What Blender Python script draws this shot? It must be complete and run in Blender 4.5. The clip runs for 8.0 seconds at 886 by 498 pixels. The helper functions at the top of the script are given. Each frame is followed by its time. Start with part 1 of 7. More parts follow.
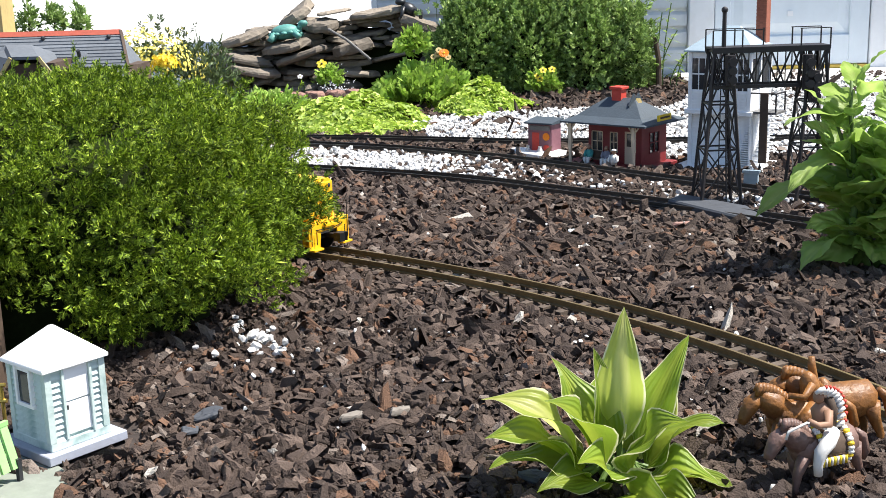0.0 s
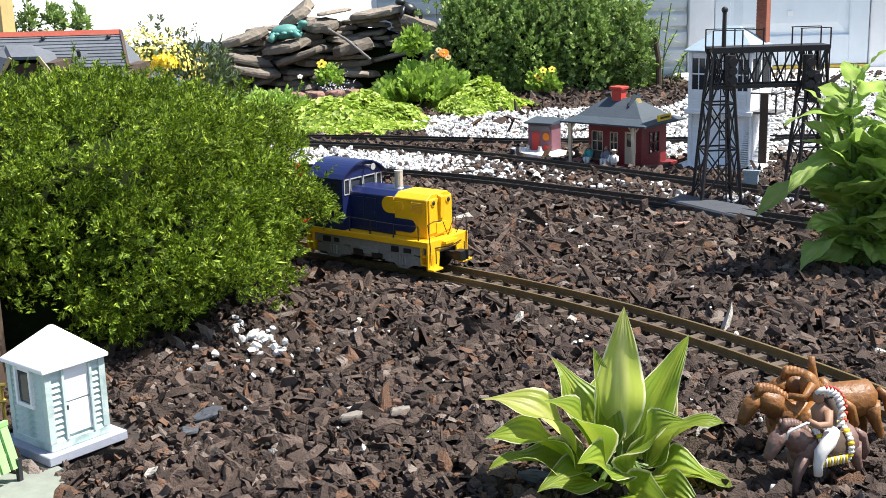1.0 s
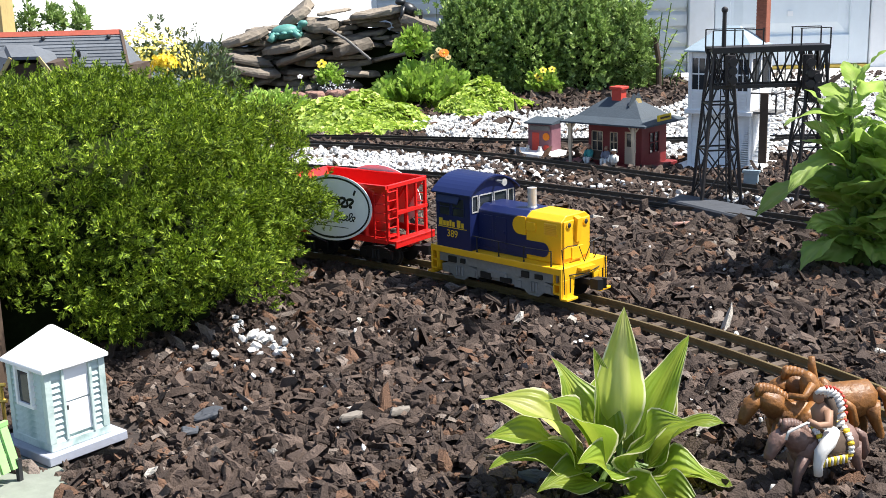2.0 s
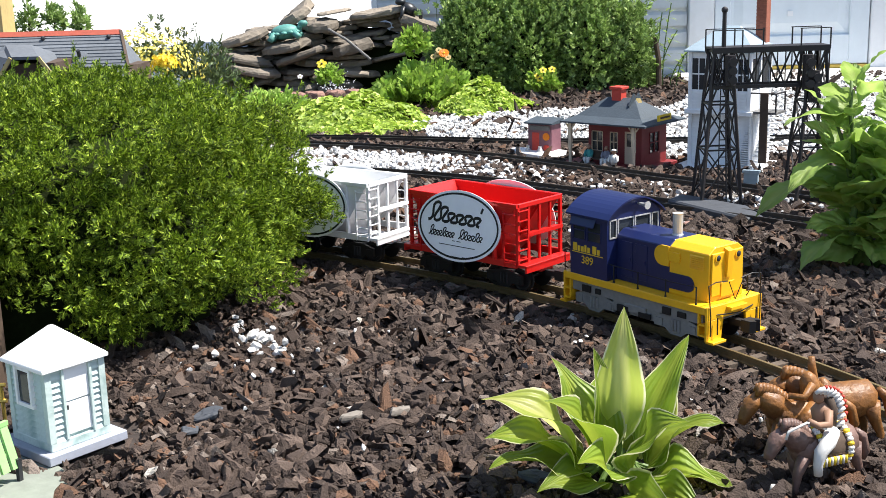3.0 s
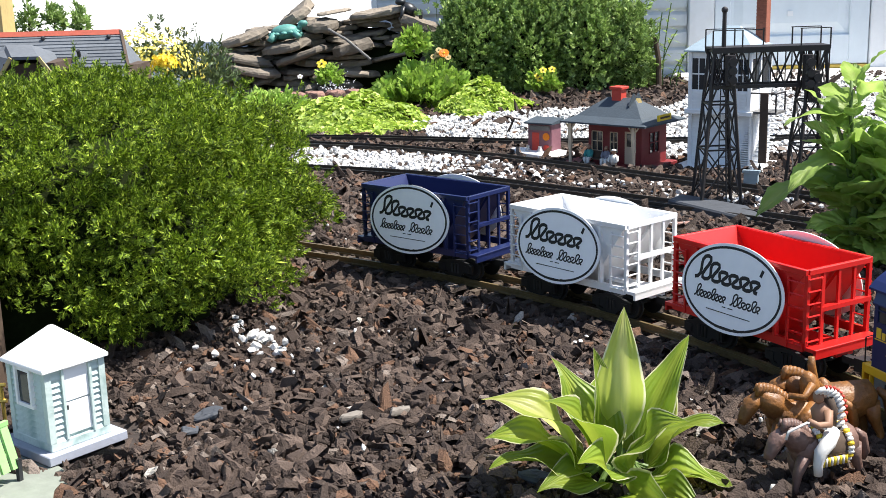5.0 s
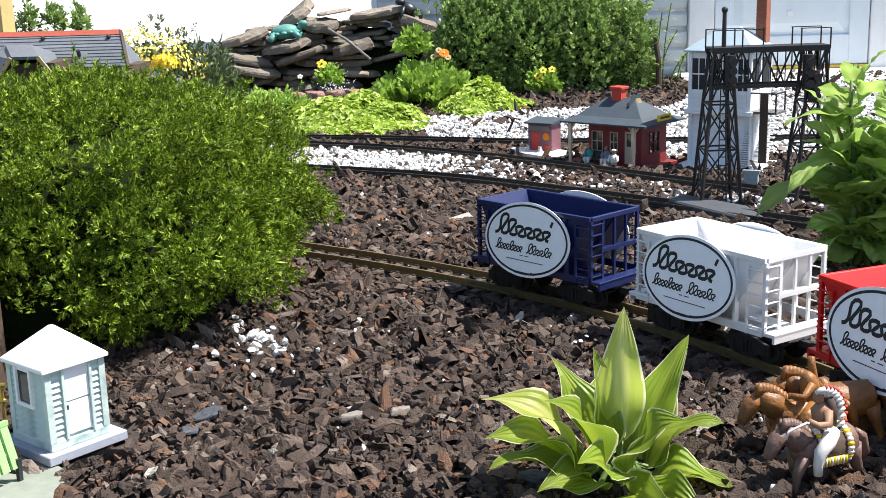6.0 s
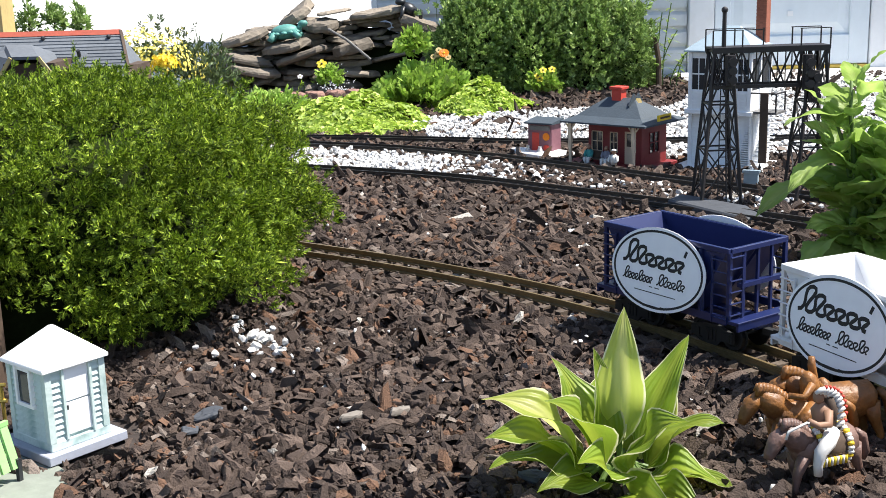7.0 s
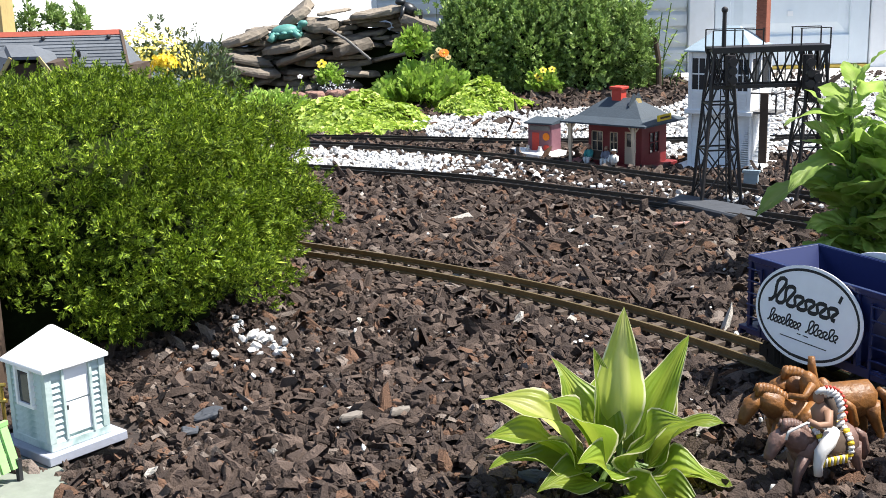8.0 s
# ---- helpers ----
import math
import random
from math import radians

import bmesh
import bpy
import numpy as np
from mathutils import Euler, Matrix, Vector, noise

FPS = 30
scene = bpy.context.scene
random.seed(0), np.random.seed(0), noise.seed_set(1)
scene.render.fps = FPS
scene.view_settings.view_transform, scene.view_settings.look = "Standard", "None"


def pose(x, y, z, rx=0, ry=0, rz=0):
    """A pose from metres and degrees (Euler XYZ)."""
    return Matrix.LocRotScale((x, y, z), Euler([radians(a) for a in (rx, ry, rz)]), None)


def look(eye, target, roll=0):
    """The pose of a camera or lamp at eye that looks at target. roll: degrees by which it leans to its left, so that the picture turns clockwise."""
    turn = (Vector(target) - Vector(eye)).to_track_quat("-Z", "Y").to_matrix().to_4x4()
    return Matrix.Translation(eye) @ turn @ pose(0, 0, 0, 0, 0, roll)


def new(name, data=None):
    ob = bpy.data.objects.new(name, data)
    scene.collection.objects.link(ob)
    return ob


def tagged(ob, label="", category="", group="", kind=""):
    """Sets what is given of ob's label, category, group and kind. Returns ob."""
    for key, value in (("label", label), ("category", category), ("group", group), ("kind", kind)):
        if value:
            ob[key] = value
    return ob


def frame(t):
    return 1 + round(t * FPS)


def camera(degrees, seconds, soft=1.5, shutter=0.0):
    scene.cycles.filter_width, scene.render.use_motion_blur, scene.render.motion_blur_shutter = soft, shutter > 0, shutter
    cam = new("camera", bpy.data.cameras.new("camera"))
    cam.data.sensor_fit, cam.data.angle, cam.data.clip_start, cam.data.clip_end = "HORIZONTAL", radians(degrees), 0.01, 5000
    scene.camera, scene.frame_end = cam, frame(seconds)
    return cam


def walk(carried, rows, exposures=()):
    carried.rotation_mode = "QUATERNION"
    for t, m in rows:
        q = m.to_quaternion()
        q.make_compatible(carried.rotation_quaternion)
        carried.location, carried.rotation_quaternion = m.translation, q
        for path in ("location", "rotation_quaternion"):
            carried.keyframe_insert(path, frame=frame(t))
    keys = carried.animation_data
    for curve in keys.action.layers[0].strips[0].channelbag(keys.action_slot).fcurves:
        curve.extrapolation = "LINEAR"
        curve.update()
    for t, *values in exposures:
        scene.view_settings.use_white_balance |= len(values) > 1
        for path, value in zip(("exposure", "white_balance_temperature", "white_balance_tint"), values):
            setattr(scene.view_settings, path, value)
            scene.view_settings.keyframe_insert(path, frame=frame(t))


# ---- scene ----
EYE = (0.0, 0.0, 0.4127)
cam = camera(40.46, 8.0, soft=0.65)
VIEW = look(EYE, (0.0, 0.97260, 0.4127 - 0.23247), -1.54)
walk(cam, [(0.0, VIEW), (8.0, VIEW)])

# ---- light ----
SUN_AZ, SUN_EL = radians(2), radians(60)
scene.view_settings.exposure = 1.0
world = bpy.data.worlds.new("sky")
scene.world = world
world.use_nodes = True
_sky = world.node_tree.nodes.new("ShaderNodeTexSky")
_sky.sky_type, _sky.sun_disc = "NISHITA", False
_sky.sun_elevation, _sky.sun_rotation = SUN_EL, radians(90) - SUN_AZ
_bg = world.node_tree.nodes["Background"]
_bg.inputs["Strength"].default_value = 0.10
world.node_tree.links.new(_sky.outputs["Color"], _bg.inputs["Color"])
sun = new("sun", bpy.data.lights.new("sun", "SUN"))
sun.data.energy, sun.data.angle, sun.data.color = 5.0, radians(0.6), (1.0, 0.96, 0.9)
sun.matrix_basis = look((6 * math.cos(SUN_EL) * math.cos(SUN_AZ), 6 * math.cos(SUN_EL) * math.sin(SUN_AZ), 6 * math.sin(SUN_EL)), (0, 0, 0))


# ---- materials ----
def mat(name, rgb, rough=0.6, metal=0.0, vary=0.15, scale=40.0, bump=0.1, fine=None, dirt=None, dirt_amount=0.3,
        island=0.0, thru=0.0, rand_obj=0.0, spec=0.5, bscale=None):
    """A surface with variation at two scales, a fine relief and, if wanted, a difference from piece to piece."""
    m = bpy.data.materials.new(name)
    m.use_nodes = True
    nt = m.node_tree
    n, l = nt.nodes, nt.links
    bs = n["Principled BSDF"]
    bs.inputs["Roughness"].default_value, bs.inputs["Metallic"].default_value = rough, metal
    bs.inputs["Specular IOR Level"].default_value = spec
    co = n.new("ShaderNodeTexCoord")
    big, small = n.new("ShaderNodeTexNoise"), n.new("ShaderNodeTexNoise")
    big.inputs["Scale"].default_value, small.inputs["Scale"].default_value = scale * 0.18, fine or scale * 2.5
    small.inputs["Detail"].default_value = 4
    l.new(co.outputs["Object"], big.inputs["Vector"])
    l.new(co.outputs["Object"], small.inputs["Vector"])
    mixf = n.new("ShaderNodeMath")
    mixf.operation = "ADD"
    l.new(big.outputs["Fac"], mixf.inputs[0])
    l.new(small.outputs["Fac"], mixf.inputs[1])
    rng = n.new("ShaderNodeMapRange")
    rng.inputs["From Min"].default_value, rng.inputs["From Max"].default_value = 0.6, 1.4
    rng.inputs["To Min"].default_value, rng.inputs["To Max"].default_value = 1 - vary, 1 + vary
    l.new(mixf.outputs[0], rng.inputs["Value"])
    val = rng.outputs["Result"]
    for on, kind in ((island, "ShaderNodeNewGeometry"), (rand_obj, "ShaderNodeObjectInfo")):
        if on:
            g = n.new(kind)
            r2 = n.new("ShaderNodeMapRange")
            r2.inputs["To Min"].default_value, r2.inputs["To Max"].default_value = 1 - on, 1 + on
            l.new(g.outputs["Random Per Island" if kind == "ShaderNodeNewGeometry" else "Random"], r2.inputs["Value"])
            mu = n.new("ShaderNodeMath")
            mu.operation = "MULTIPLY"
            l.new(val, mu.inputs[0])
            l.new(r2.outputs["Result"], mu.inputs[1])
            val = mu.outputs[0]
    hsv = n.new("ShaderNodeHueSaturation")
    hsv.inputs["Color"].default_value = (*rgb, 1)
    l.new(val, hsv.inputs["Value"])
    col = hsv.outputs["Color"]
    if dirt:
        mx = n.new("ShaderNodeMix")
        mx.data_type = "RGBA"
        dn, dr = n.new("ShaderNodeTexNoise"), n.new("ShaderNodeMapRange")
        dn.inputs["Scale"].default_value, dn.inputs["Detail"].default_value = scale * 0.6, 6
        l.new(co.outputs["Object"], dn.inputs["Vector"])
        dr.inputs["From Min"].default_value, dr.inputs["From Max"].default_value = 0.5, 0.72
        dr.inputs["To Max"].default_value = dirt_amount
        l.new(dn.outputs["Fac"], dr.inputs["Value"])
        l.new(dr.outputs["Result"], mx.inputs["Factor"])
        l.new(col, mx.inputs["A"])
        mx.inputs["B"].default_value = (*dirt, 1)
        col = mx.outputs["Result"]
    l.new(col, bs.inputs["Base Color"])
    if bump:
        b = n.new("ShaderNodeBump")
        b.inputs["Strength"].default_value, b.inputs["Distance"].default_value = bump, bscale or 0.002
        l.new(small.outputs["Fac"], b.inputs["Height"])
        l.new(b.outputs["Normal"], bs.inputs["Normal"])
    if thru:
        tr, ms = n.new("ShaderNodeBsdfTranslucent"), n.new("ShaderNodeMixShader")
        l.new(col, tr.inputs["Color"])
        ms.inputs["Fac"].default_value = thru
        l.new(bs.outputs["BSDF"], ms.inputs[1])
        l.new(tr.outputs["BSDF"], ms.inputs[2])
        l.new(ms.outputs["Shader"], n["Material Output"].inputs["Surface"])
    return m


def hue_by_island(m, colours):
    """Gives each loose piece of a mesh one of several colours."""
    nt = m.node_tree
    g, ramp = nt.nodes.new("ShaderNodeNewGeometry"), nt.nodes.new("ShaderNodeValToRGB")
    ramp.color_ramp.interpolation = "CONSTANT"
    els = ramp.color_ramp.elements
    while len(els) < len(colours):
        els.new(0.5)
    for i, (at, c) in enumerate(colours):
        els[i].position, els[i].color = at, (*c, 1)
    nt.links.new(g.outputs["Random Per Island"], ramp.inputs["Fac"])
    hsv = [x for x in nt.nodes if x.type == "HUE_SAT"][0]
    nt.links.new(ramp.outputs["Color"], hsv.inputs["Color"])
    return m


SOIL = mat("dark soil", (0.035, 0.026, 0.022), 0.95, scale=60, vary=0.35, bump=0.8)
BARK = hue_by_island(mat("bark chips", (0.06, 0.045, 0.04), 0.85, spec=0.3, scale=220, vary=0.4, bump=0.9, island=0.3),
                     [(0.0, (0.058, 0.040, 0.031)), (0.3, (0.076, 0.053, 0.041)), (0.52, (0.045, 0.031, 0.025)),
                      (0.70, (0.093, 0.066, 0.052)), (0.86, (0.100, 0.055, 0.034)), (0.950, (0.135, 0.108, 0.090)), (0.994, (0.34, 0.31, 0.27))])
PEBBLE = mat("white marble chips", (0.66, 0.65, 0.63), 0.7, scale=90, vary=0.12, bump=0.3, island=0.15)
RAIL = mat("tarnished brass rail", (0.20, 0.145, 0.07), 0.45, 0.5, scale=50, vary=0.3, bump=0.1)
RAILD = mat("dark weathered rail", (0.06, 0.055, 0.05), 0.45, 0.6, scale=50, vary=0.3, bump=0.1)
TIE = mat("brown plastic tie", (0.085, 0.062, 0.045), 0.7, scale=150, vary=0.3, bump=0.4, rand_obj=0.2)
YELLOW = mat("yellow enamel", (0.86, 0.46, 0.012), 0.35, scale=60, vary=0.05, bump=0.03, dirt=(0.4, 0.25, 0.05), dirt_amount=0.12)
NAVY = mat("dark blue enamel", (0.010, 0.017, 0.080), 0.35, scale=60, vary=0.1, bump=0.03)
GREY = mat("grey running gear", (0.13, 0.125, 0.12), 0.55, scale=80, vary=0.25, bump=0.2)
LTGREY = mat("light grey truck paint", (0.22, 0.215, 0.205), 0.6, scale=80, vary=0.2, bump=0.2)
BLACK = mat("black plastic", (0.007, 0.007, 0.008), 0.6, scale=80, vary=0.2, bump=0.1)
STEEL = mat("steel wheel tread", (0.28, 0.27, 0.26), 0.35, 0.9, scale=80, vary=0.2, bump=0.05)
REDP = mat("bright red plastic", (0.62, 0.014, 0.012), 0.35, scale=50, vary=0.06, bump=0.03)
WHITEP = mat("white plastic", (0.8, 0.8, 0.8), 0.35, scale=50, vary=0.03, bump=0.03)
BLUEP = mat("navy blue plastic", (0.012, 0.020, 0.085), 0.33, scale=50, vary=0.08, bump=0.03)
STICKER = mat("silver-white vinyl", (0.95, 0.95, 0.96), 0.25, 0.0, scale=25, vary=0.05, bump=0.05)
INK = mat("black ink", (0.012, 0.012, 0.014), 0.5, scale=50, vary=0.05, bump=0)
GOLD = mat("yellow lettering", (0.75, 0.48, 0.03), 0.5, scale=50, vary=0.05, bump=0)
GLASS = mat("dark window glass", (0.03, 0.035, 0.04), 0.06, scale=20, vary=0.1, bump=0)
CHROME = mat("silver painted metal", (0.55, 0.54, 0.52), 0.45, 0.4, scale=50, vary=0.1, bump=0.03)
JUNIPER = hue_by_island(mat("juniper foliage", (0.05, 0.11, 0.012), 0.6, scale=110, vary=0.3, bump=0, island=0.3, thru=0.20, spec=0.25),
                        [(0.0, (0.075, 0.125, 0.011)), (0.35, (0.140, 0.220, 0.015)), (0.7, (0.225, 0.315, 0.024)), (0.9, (0.35, 0.43, 0.05))])
# Near-black green with the shade between leaves and stones put into it.
SHADEDARK = mat("shade-dark green", (0.014, 0.020, 0.006), 0.95, scale=60, vary=0.4, bump=0.6, spec=0.05)
CONCRETE = mat("pale concrete", (0.55, 0.54, 0.52), 0.85, scale=8, vary=0.08, bump=0.2)


# ---- building blocks ----
class Shape:
    """Collects vertices and faces; every method adds a closed solid or a sheet."""

    def __init__(self):
        self.v, self.f, self.mi, self.cur = [], [], [], 0

    def add(self, verts, faces):
        k = len(self.v)
        self.v += [tuple(p) for p in verts]
        self.f += [tuple(k + i for i in f) for f in faces]
        self.mi += [self.cur] * len(faces)
        return self

    def box(self, x0, x1, y0, y1, z0, z1, m=None):
        p = [Vector((x, y, z)) for z in (z0, z1) for y in (y0, y1) for x in (x0, x1)]
        if m:
            p = [m @ q for q in p]
        return self.add(p, [(0, 2, 3, 1), (4, 5, 7, 6), (0, 1, 5, 4), (2, 6, 7, 3), (0, 4, 6, 2), (1, 3, 7, 5)])

    def beam(self, a, b, w, h=None, up=(0, 0, 1)):
        """A square bar from a to b."""
        a, b = Vector(a), Vector(b)
        d = (b - a).normalized()
        s = d.cross(Vector(up))
        s = s.normalized() if s.length > 1e-4 else d.cross(Vector((1, 0, 0))).normalized()
        u = s.cross(d).normalized()
        h = h or w
        p = [c + s * (i * w / 2) + u * (j * h / 2) for c in (a, b) for i, j in ((-1, -1), (1, -1), (1, 1), (-1, 1))]
        return self.add(p, [(0, 1, 2, 3), (7, 6, 5, 4), (0, 4, 5, 1), (1, 5, 6, 2), (2, 6, 7, 3), (3, 7, 4, 0)])

    def tube(self, pts, radii, n=8, cap=True):
        """A round bar through points, tapering."""
        pts = [Vector(p) for p in pts]
        if not hasattr(radii, "__len__"):
            radii = [radii] * len(pts)
        vs, fs, ref = [], [], None
        for i, p in enumerate(pts):
            d = (pts[min(i + 1, len(pts) - 1)] - pts[max(i - 1, 0)]).normalized()
            if ref is None:
                ref = d.orthogonal().normalized()
            ref = (ref - d * ref.dot(d)).normalized()
            s = d.cross(ref)
            vs += [p + (ref * math.cos(6.2832 * k / n) + s * math.sin(6.2832 * k / n)) * radii[i] for k in range(n)]
        for i in range(len(pts) - 1):
            fs += [(i * n + k, i * n + (k + 1) % n, (i + 1) * n + (k + 1) % n, (i + 1) * n + k) for k in range(n)]
        if cap:
            fs += [tuple(range(n - 1, -1, -1)), tuple((len(pts) - 1) * n + k for k in range(n))]
        return self.add(vs, fs)

    def ball(self, c, r, seg=12, rings=8, m=None, wob=0.0):
        """An ellipsoid, r a number or three."""
        r = r if hasattr(r, "__len__") else (r, r, r)
        vs = [Vector((0, 0, r[2]))]
        for i in range(1, rings):
            a = math.pi * i / rings
            for k in range(seg):
                b = 6.2832 * k / seg
                q = Vector((math.sin(a) * math.cos(b), math.sin(a) * math.sin(b), math.cos(a)))
                if wob:
                    q = q * (1 + wob * noise.noise(q * 2.2 + Vector(c) * 9))
                vs.append(Vector((q.x * r[0], q.y * r[1], q.z * r[2])))
        vs.append(Vector((0, 0, -r[2])))
        if m:
            vs = [m @ p for p in vs]
        vs = [p + Vector(c) for p in vs]
        fs = [(0, 1 + k, 1 + (k + 1) % seg) for k in range(seg)]
        for i in range(rings - 2):
            fs += [(1 + i * seg + k, 1 + (i + 1) * seg + k, 1 + (i + 1) * seg + (k + 1) % seg, 1 + i * seg + (k + 1) % seg) for k in range(seg)]
        e = len(vs) - 1
        fs += [(e, 1 + (rings - 2) * seg + (k + 1) % seg, 1 + (rings - 2) * seg + k) for k in range(seg)]
        return self.add(vs, fs)

    def prism(self, poly, axis, a, b):
        """A flat outline of (u, v) pairs pulled along an axis from a to b."""
        n = len(poly)
        put = {"x": lambda u, v, w: (w, u, v), "y": lambda u, v, w: (u, w, v), "z": lambda u, v, w: (u, v, w)}[axis]
        return self.add([put(u, v, a) for u, v in poly] + [put(u, v, b) for u, v in poly],
                        [tuple(range(n - 1, -1, -1)), tuple(range(n, 2 * n))] + [(i, (i + 1) % n, n + (i + 1) % n, n + i) for i in range(n)])

    def loft(self, rings, cap=True):
        n = len(rings[0])
        fs = [(i * n + k, i * n + (k + 1) % n, (i + 1) * n + (k + 1) % n, (i + 1) * n + k) for i in range(len(rings) - 1) for k in range(n)]
        if cap:
            fs += [tuple(range(n - 1, -1, -1)), tuple((len(rings) - 1) * n + k for k in range(n))]
        return self.add([p for r in rings for p in r], fs)

    def mesh(self, name, mats, smooth=False, bevel=0.0, fix=True):
        me = bpy.data.meshes.new(name)
        me.from_pydata(self.v, [], self.f)
        for m in mats if isinstance(mats, (list, tuple)) else [mats]:
            me.materials.append(m)
        me.polygons.foreach_set("material_index", self.mi)
        if fix or bevel:
            bm = bmesh.new()
            bm.from_mesh(me)
            if fix:
                bmesh.ops.recalc_face_normals(bm, faces=bm.faces)
            if bevel:
                sharp = [e for e in bm.edges if len(e.link_faces) == 2 and e.calc_face_angle(0) > 0.5]
                bmesh.ops.bevel(bm, geom=sharp, offset=bevel, segments=1, affect="EDGES", clamp_overlap=True)
            bm.to_mesh(me)
            bm.free()
        me.polygons.foreach_set("use_smooth", [smooth] * len(me.polygons))
        return me


def thing(name, label, category, m=None, group="", kind=""):
    ob = new(name)
    ob.empty_display_size = 0.02
    if m is not None:
        ob.matrix_basis = m
    return tagged(ob, label, category, group, kind)


def part(name, shape, mats, parent, label="", smooth=False, bevel=0.0, m=None, fix=True):
    ob = new(name, shape.mesh(name, mats, smooth, bevel, fix) if isinstance(shape, Shape) else shape)
    ob.parent = parent
    if m is not None:
        ob.matrix_basis = m
    return tagged(ob, label)


def solo(name, shape, mats, label, category, m=None, smooth=False, bevel=0.0, group="", kind="", fix=True):
    ob = new(name, shape.mesh(name, mats, smooth, bevel, fix))
    if m is not None:
        ob.matrix_basis = m
    return tagged(ob, label, category, group, kind)


class Pieces:
    """Boxes that each become a part of their own."""

    def __init__(self):
        self.boxes = []

    def box(self, *b):
        self.boxes.append(b)
        return self

    def put(self, name, material, parent):
        for b in self.boxes:
            part(name, Shape().box(*b), material, parent)


def ground_z(y):
    """Height of the garden's surface, level near the camera, falling a little towards the house."""
    return -0.015 - min(max(0.058 * (y - 1.8), 0.0), 0.080)


# ---- the line of the near track ----
STEP = 0.005
US = np.arange(-2.6, 2.2, STEP)


def heading(u):
    if u < 0:
        return -0.6085
    if u > 0.904:
        return heading(0.904) - (u - 0.904) / 1.15
    return -0.6085 - 0.4723 * u - 0.1506 * u * u


def integrate():
    pts = np.zeros((len(US), 2))
    i0 = int(np.argmin(abs(US)))
    pts[i0] = (-0.160, 1.7337)
    for i in range(i0, len(US) - 1):
        a = heading(US[i] + STEP / 2)
        pts[i + 1] = pts[i] + STEP * np.array((math.cos(a), math.sin(a)))
    for i in range(i0, 0, -1):
        a = heading(US[i] - STEP / 2)
        pts[i - 1] = pts[i] - STEP * np.array((math.cos(a), math.sin(a)))
    return pts


LINE = integrate()


def on_line(u):
    return Vector((float(np.interp(u, US, LINE[:, 0])), float(np.interp(u, US, LINE[:, 1])), 0))


def on_track(u, half):
    """The pose of a vehicle whose trucks stand half a wheelbase before and behind u."""
    a, b = on_line(u - half), on_line(u + half)
    c = (a + b) / 2
    return pose(c.x, c.y, 0, 0, 0, math.degrees(math.atan2(b.y - a.y, b.x - a.x)))


def spline(ctrl, step=0.01):
    """Even points on a smooth curve through control points."""
    P = [Vector((*c, 0)) for c in ctrl]
    P = [P[0] * 2 - P[1]] + P + [P[-1] * 2 - P[-2]]
    dense = []
    for i in range(1, len(P) - 2):
        a, b, c, d = P[i - 1:i + 3]
        for k in range(40):
            t = k / 40
            dense.append(0.5 * (2 * b + (c - a) * t + (2 * a - 5 * b + 4 * c - d) * t * t + (3 * b - a - 3 * c + d) * t ** 3))
    dense.append(P[-2])
    s = np.r_[0, np.cumsum([(dense[i + 1] - dense[i]).length for i in range(len(dense) - 1)])]
    g = np.arange(0, s[-1], step)
    return np.c_[np.interp(g, s, [p.x for p in dense]), np.interp(g, s, [p.y for p in dense])]


NEAR_LINE = LINE[int((-1.6 + 2.6) / STEP):int((1.9 + 2.6) / STEP):2]
TRACK_B = spline([(-1.3, 3.42), (-0.7, 3.13), (-0.281, 2.88), (0.024, 2.63), (0.246, 2.357), (0.424, 2.113), (0.578, 1.883), (0.78, 1.56), (0.9, 1.2)])
TRACK_C = spline([(-1.4, 3.62), (-0.7, 3.53), (-0.329, 3.403), (0.031, 3.188), (0.294, 2.814), (0.496, 2.476), (0.70, 2.15), (0.95, 1.7)])
TRACK_D = spline([(-0.9, 3.60), (-0.341, 3.539), (0.034, 3.424), (0.255, 3.351), (0.7, 3.30), (1.5, 3.28)])


# ---- ground ----
def build_ground():
    ys = [-3.0, -1.0, 0, 0.5, 1.0, 1.4, 1.8, 2.1, 2.4, 2.7, 3.0, 3.18, 3.6, 4.0, 4.5, 5.0, 6.0, 8.0, 14.0, 40.0, 400.0]
    xs = [-400, -40, -10, -4, -2, -1, -0.5, 0, 0.5, 1, 2, 4, 10, 40, 400]
    s = Shape()
    s.add([(x, y, ground_z(y) - 0.004) for y in ys for x in xs],
          [(j * len(xs) + i, j * len(xs) + i + 1, (j + 1) * len(xs) + i + 1, (j + 1) * len(xs) + i) for j in range(len(ys) - 1) for i in range(len(xs) - 1)])
    solo("ground", s, SOIL, "dark brown garden soil under the mulch", "ground", kind="structure", fix=False)


build_ground()


def dist_to(pts, line):
    """Distance of many points from a line of many points."""
    best = np.full(len(pts), 9.0)
    for i in range(0, len(line), 2):
        best = np.minimum(best, np.hypot(pts[:, 0] - line[i, 0], pts[:, 1] - line[i, 1]))
    return best


def sheet_of_pieces(name, verts, faces, material, label, category, smooth=False):
    me = bpy.data.meshes.new(name)
    me.from_pydata(verts.tolist(), [], faces)
    me.materials.append(material)
    me.polygons.foreach_set("use_smooth", [smooth] * len(me.polygons))
    return tagged(new(name, me), label, category, kind="stuff")


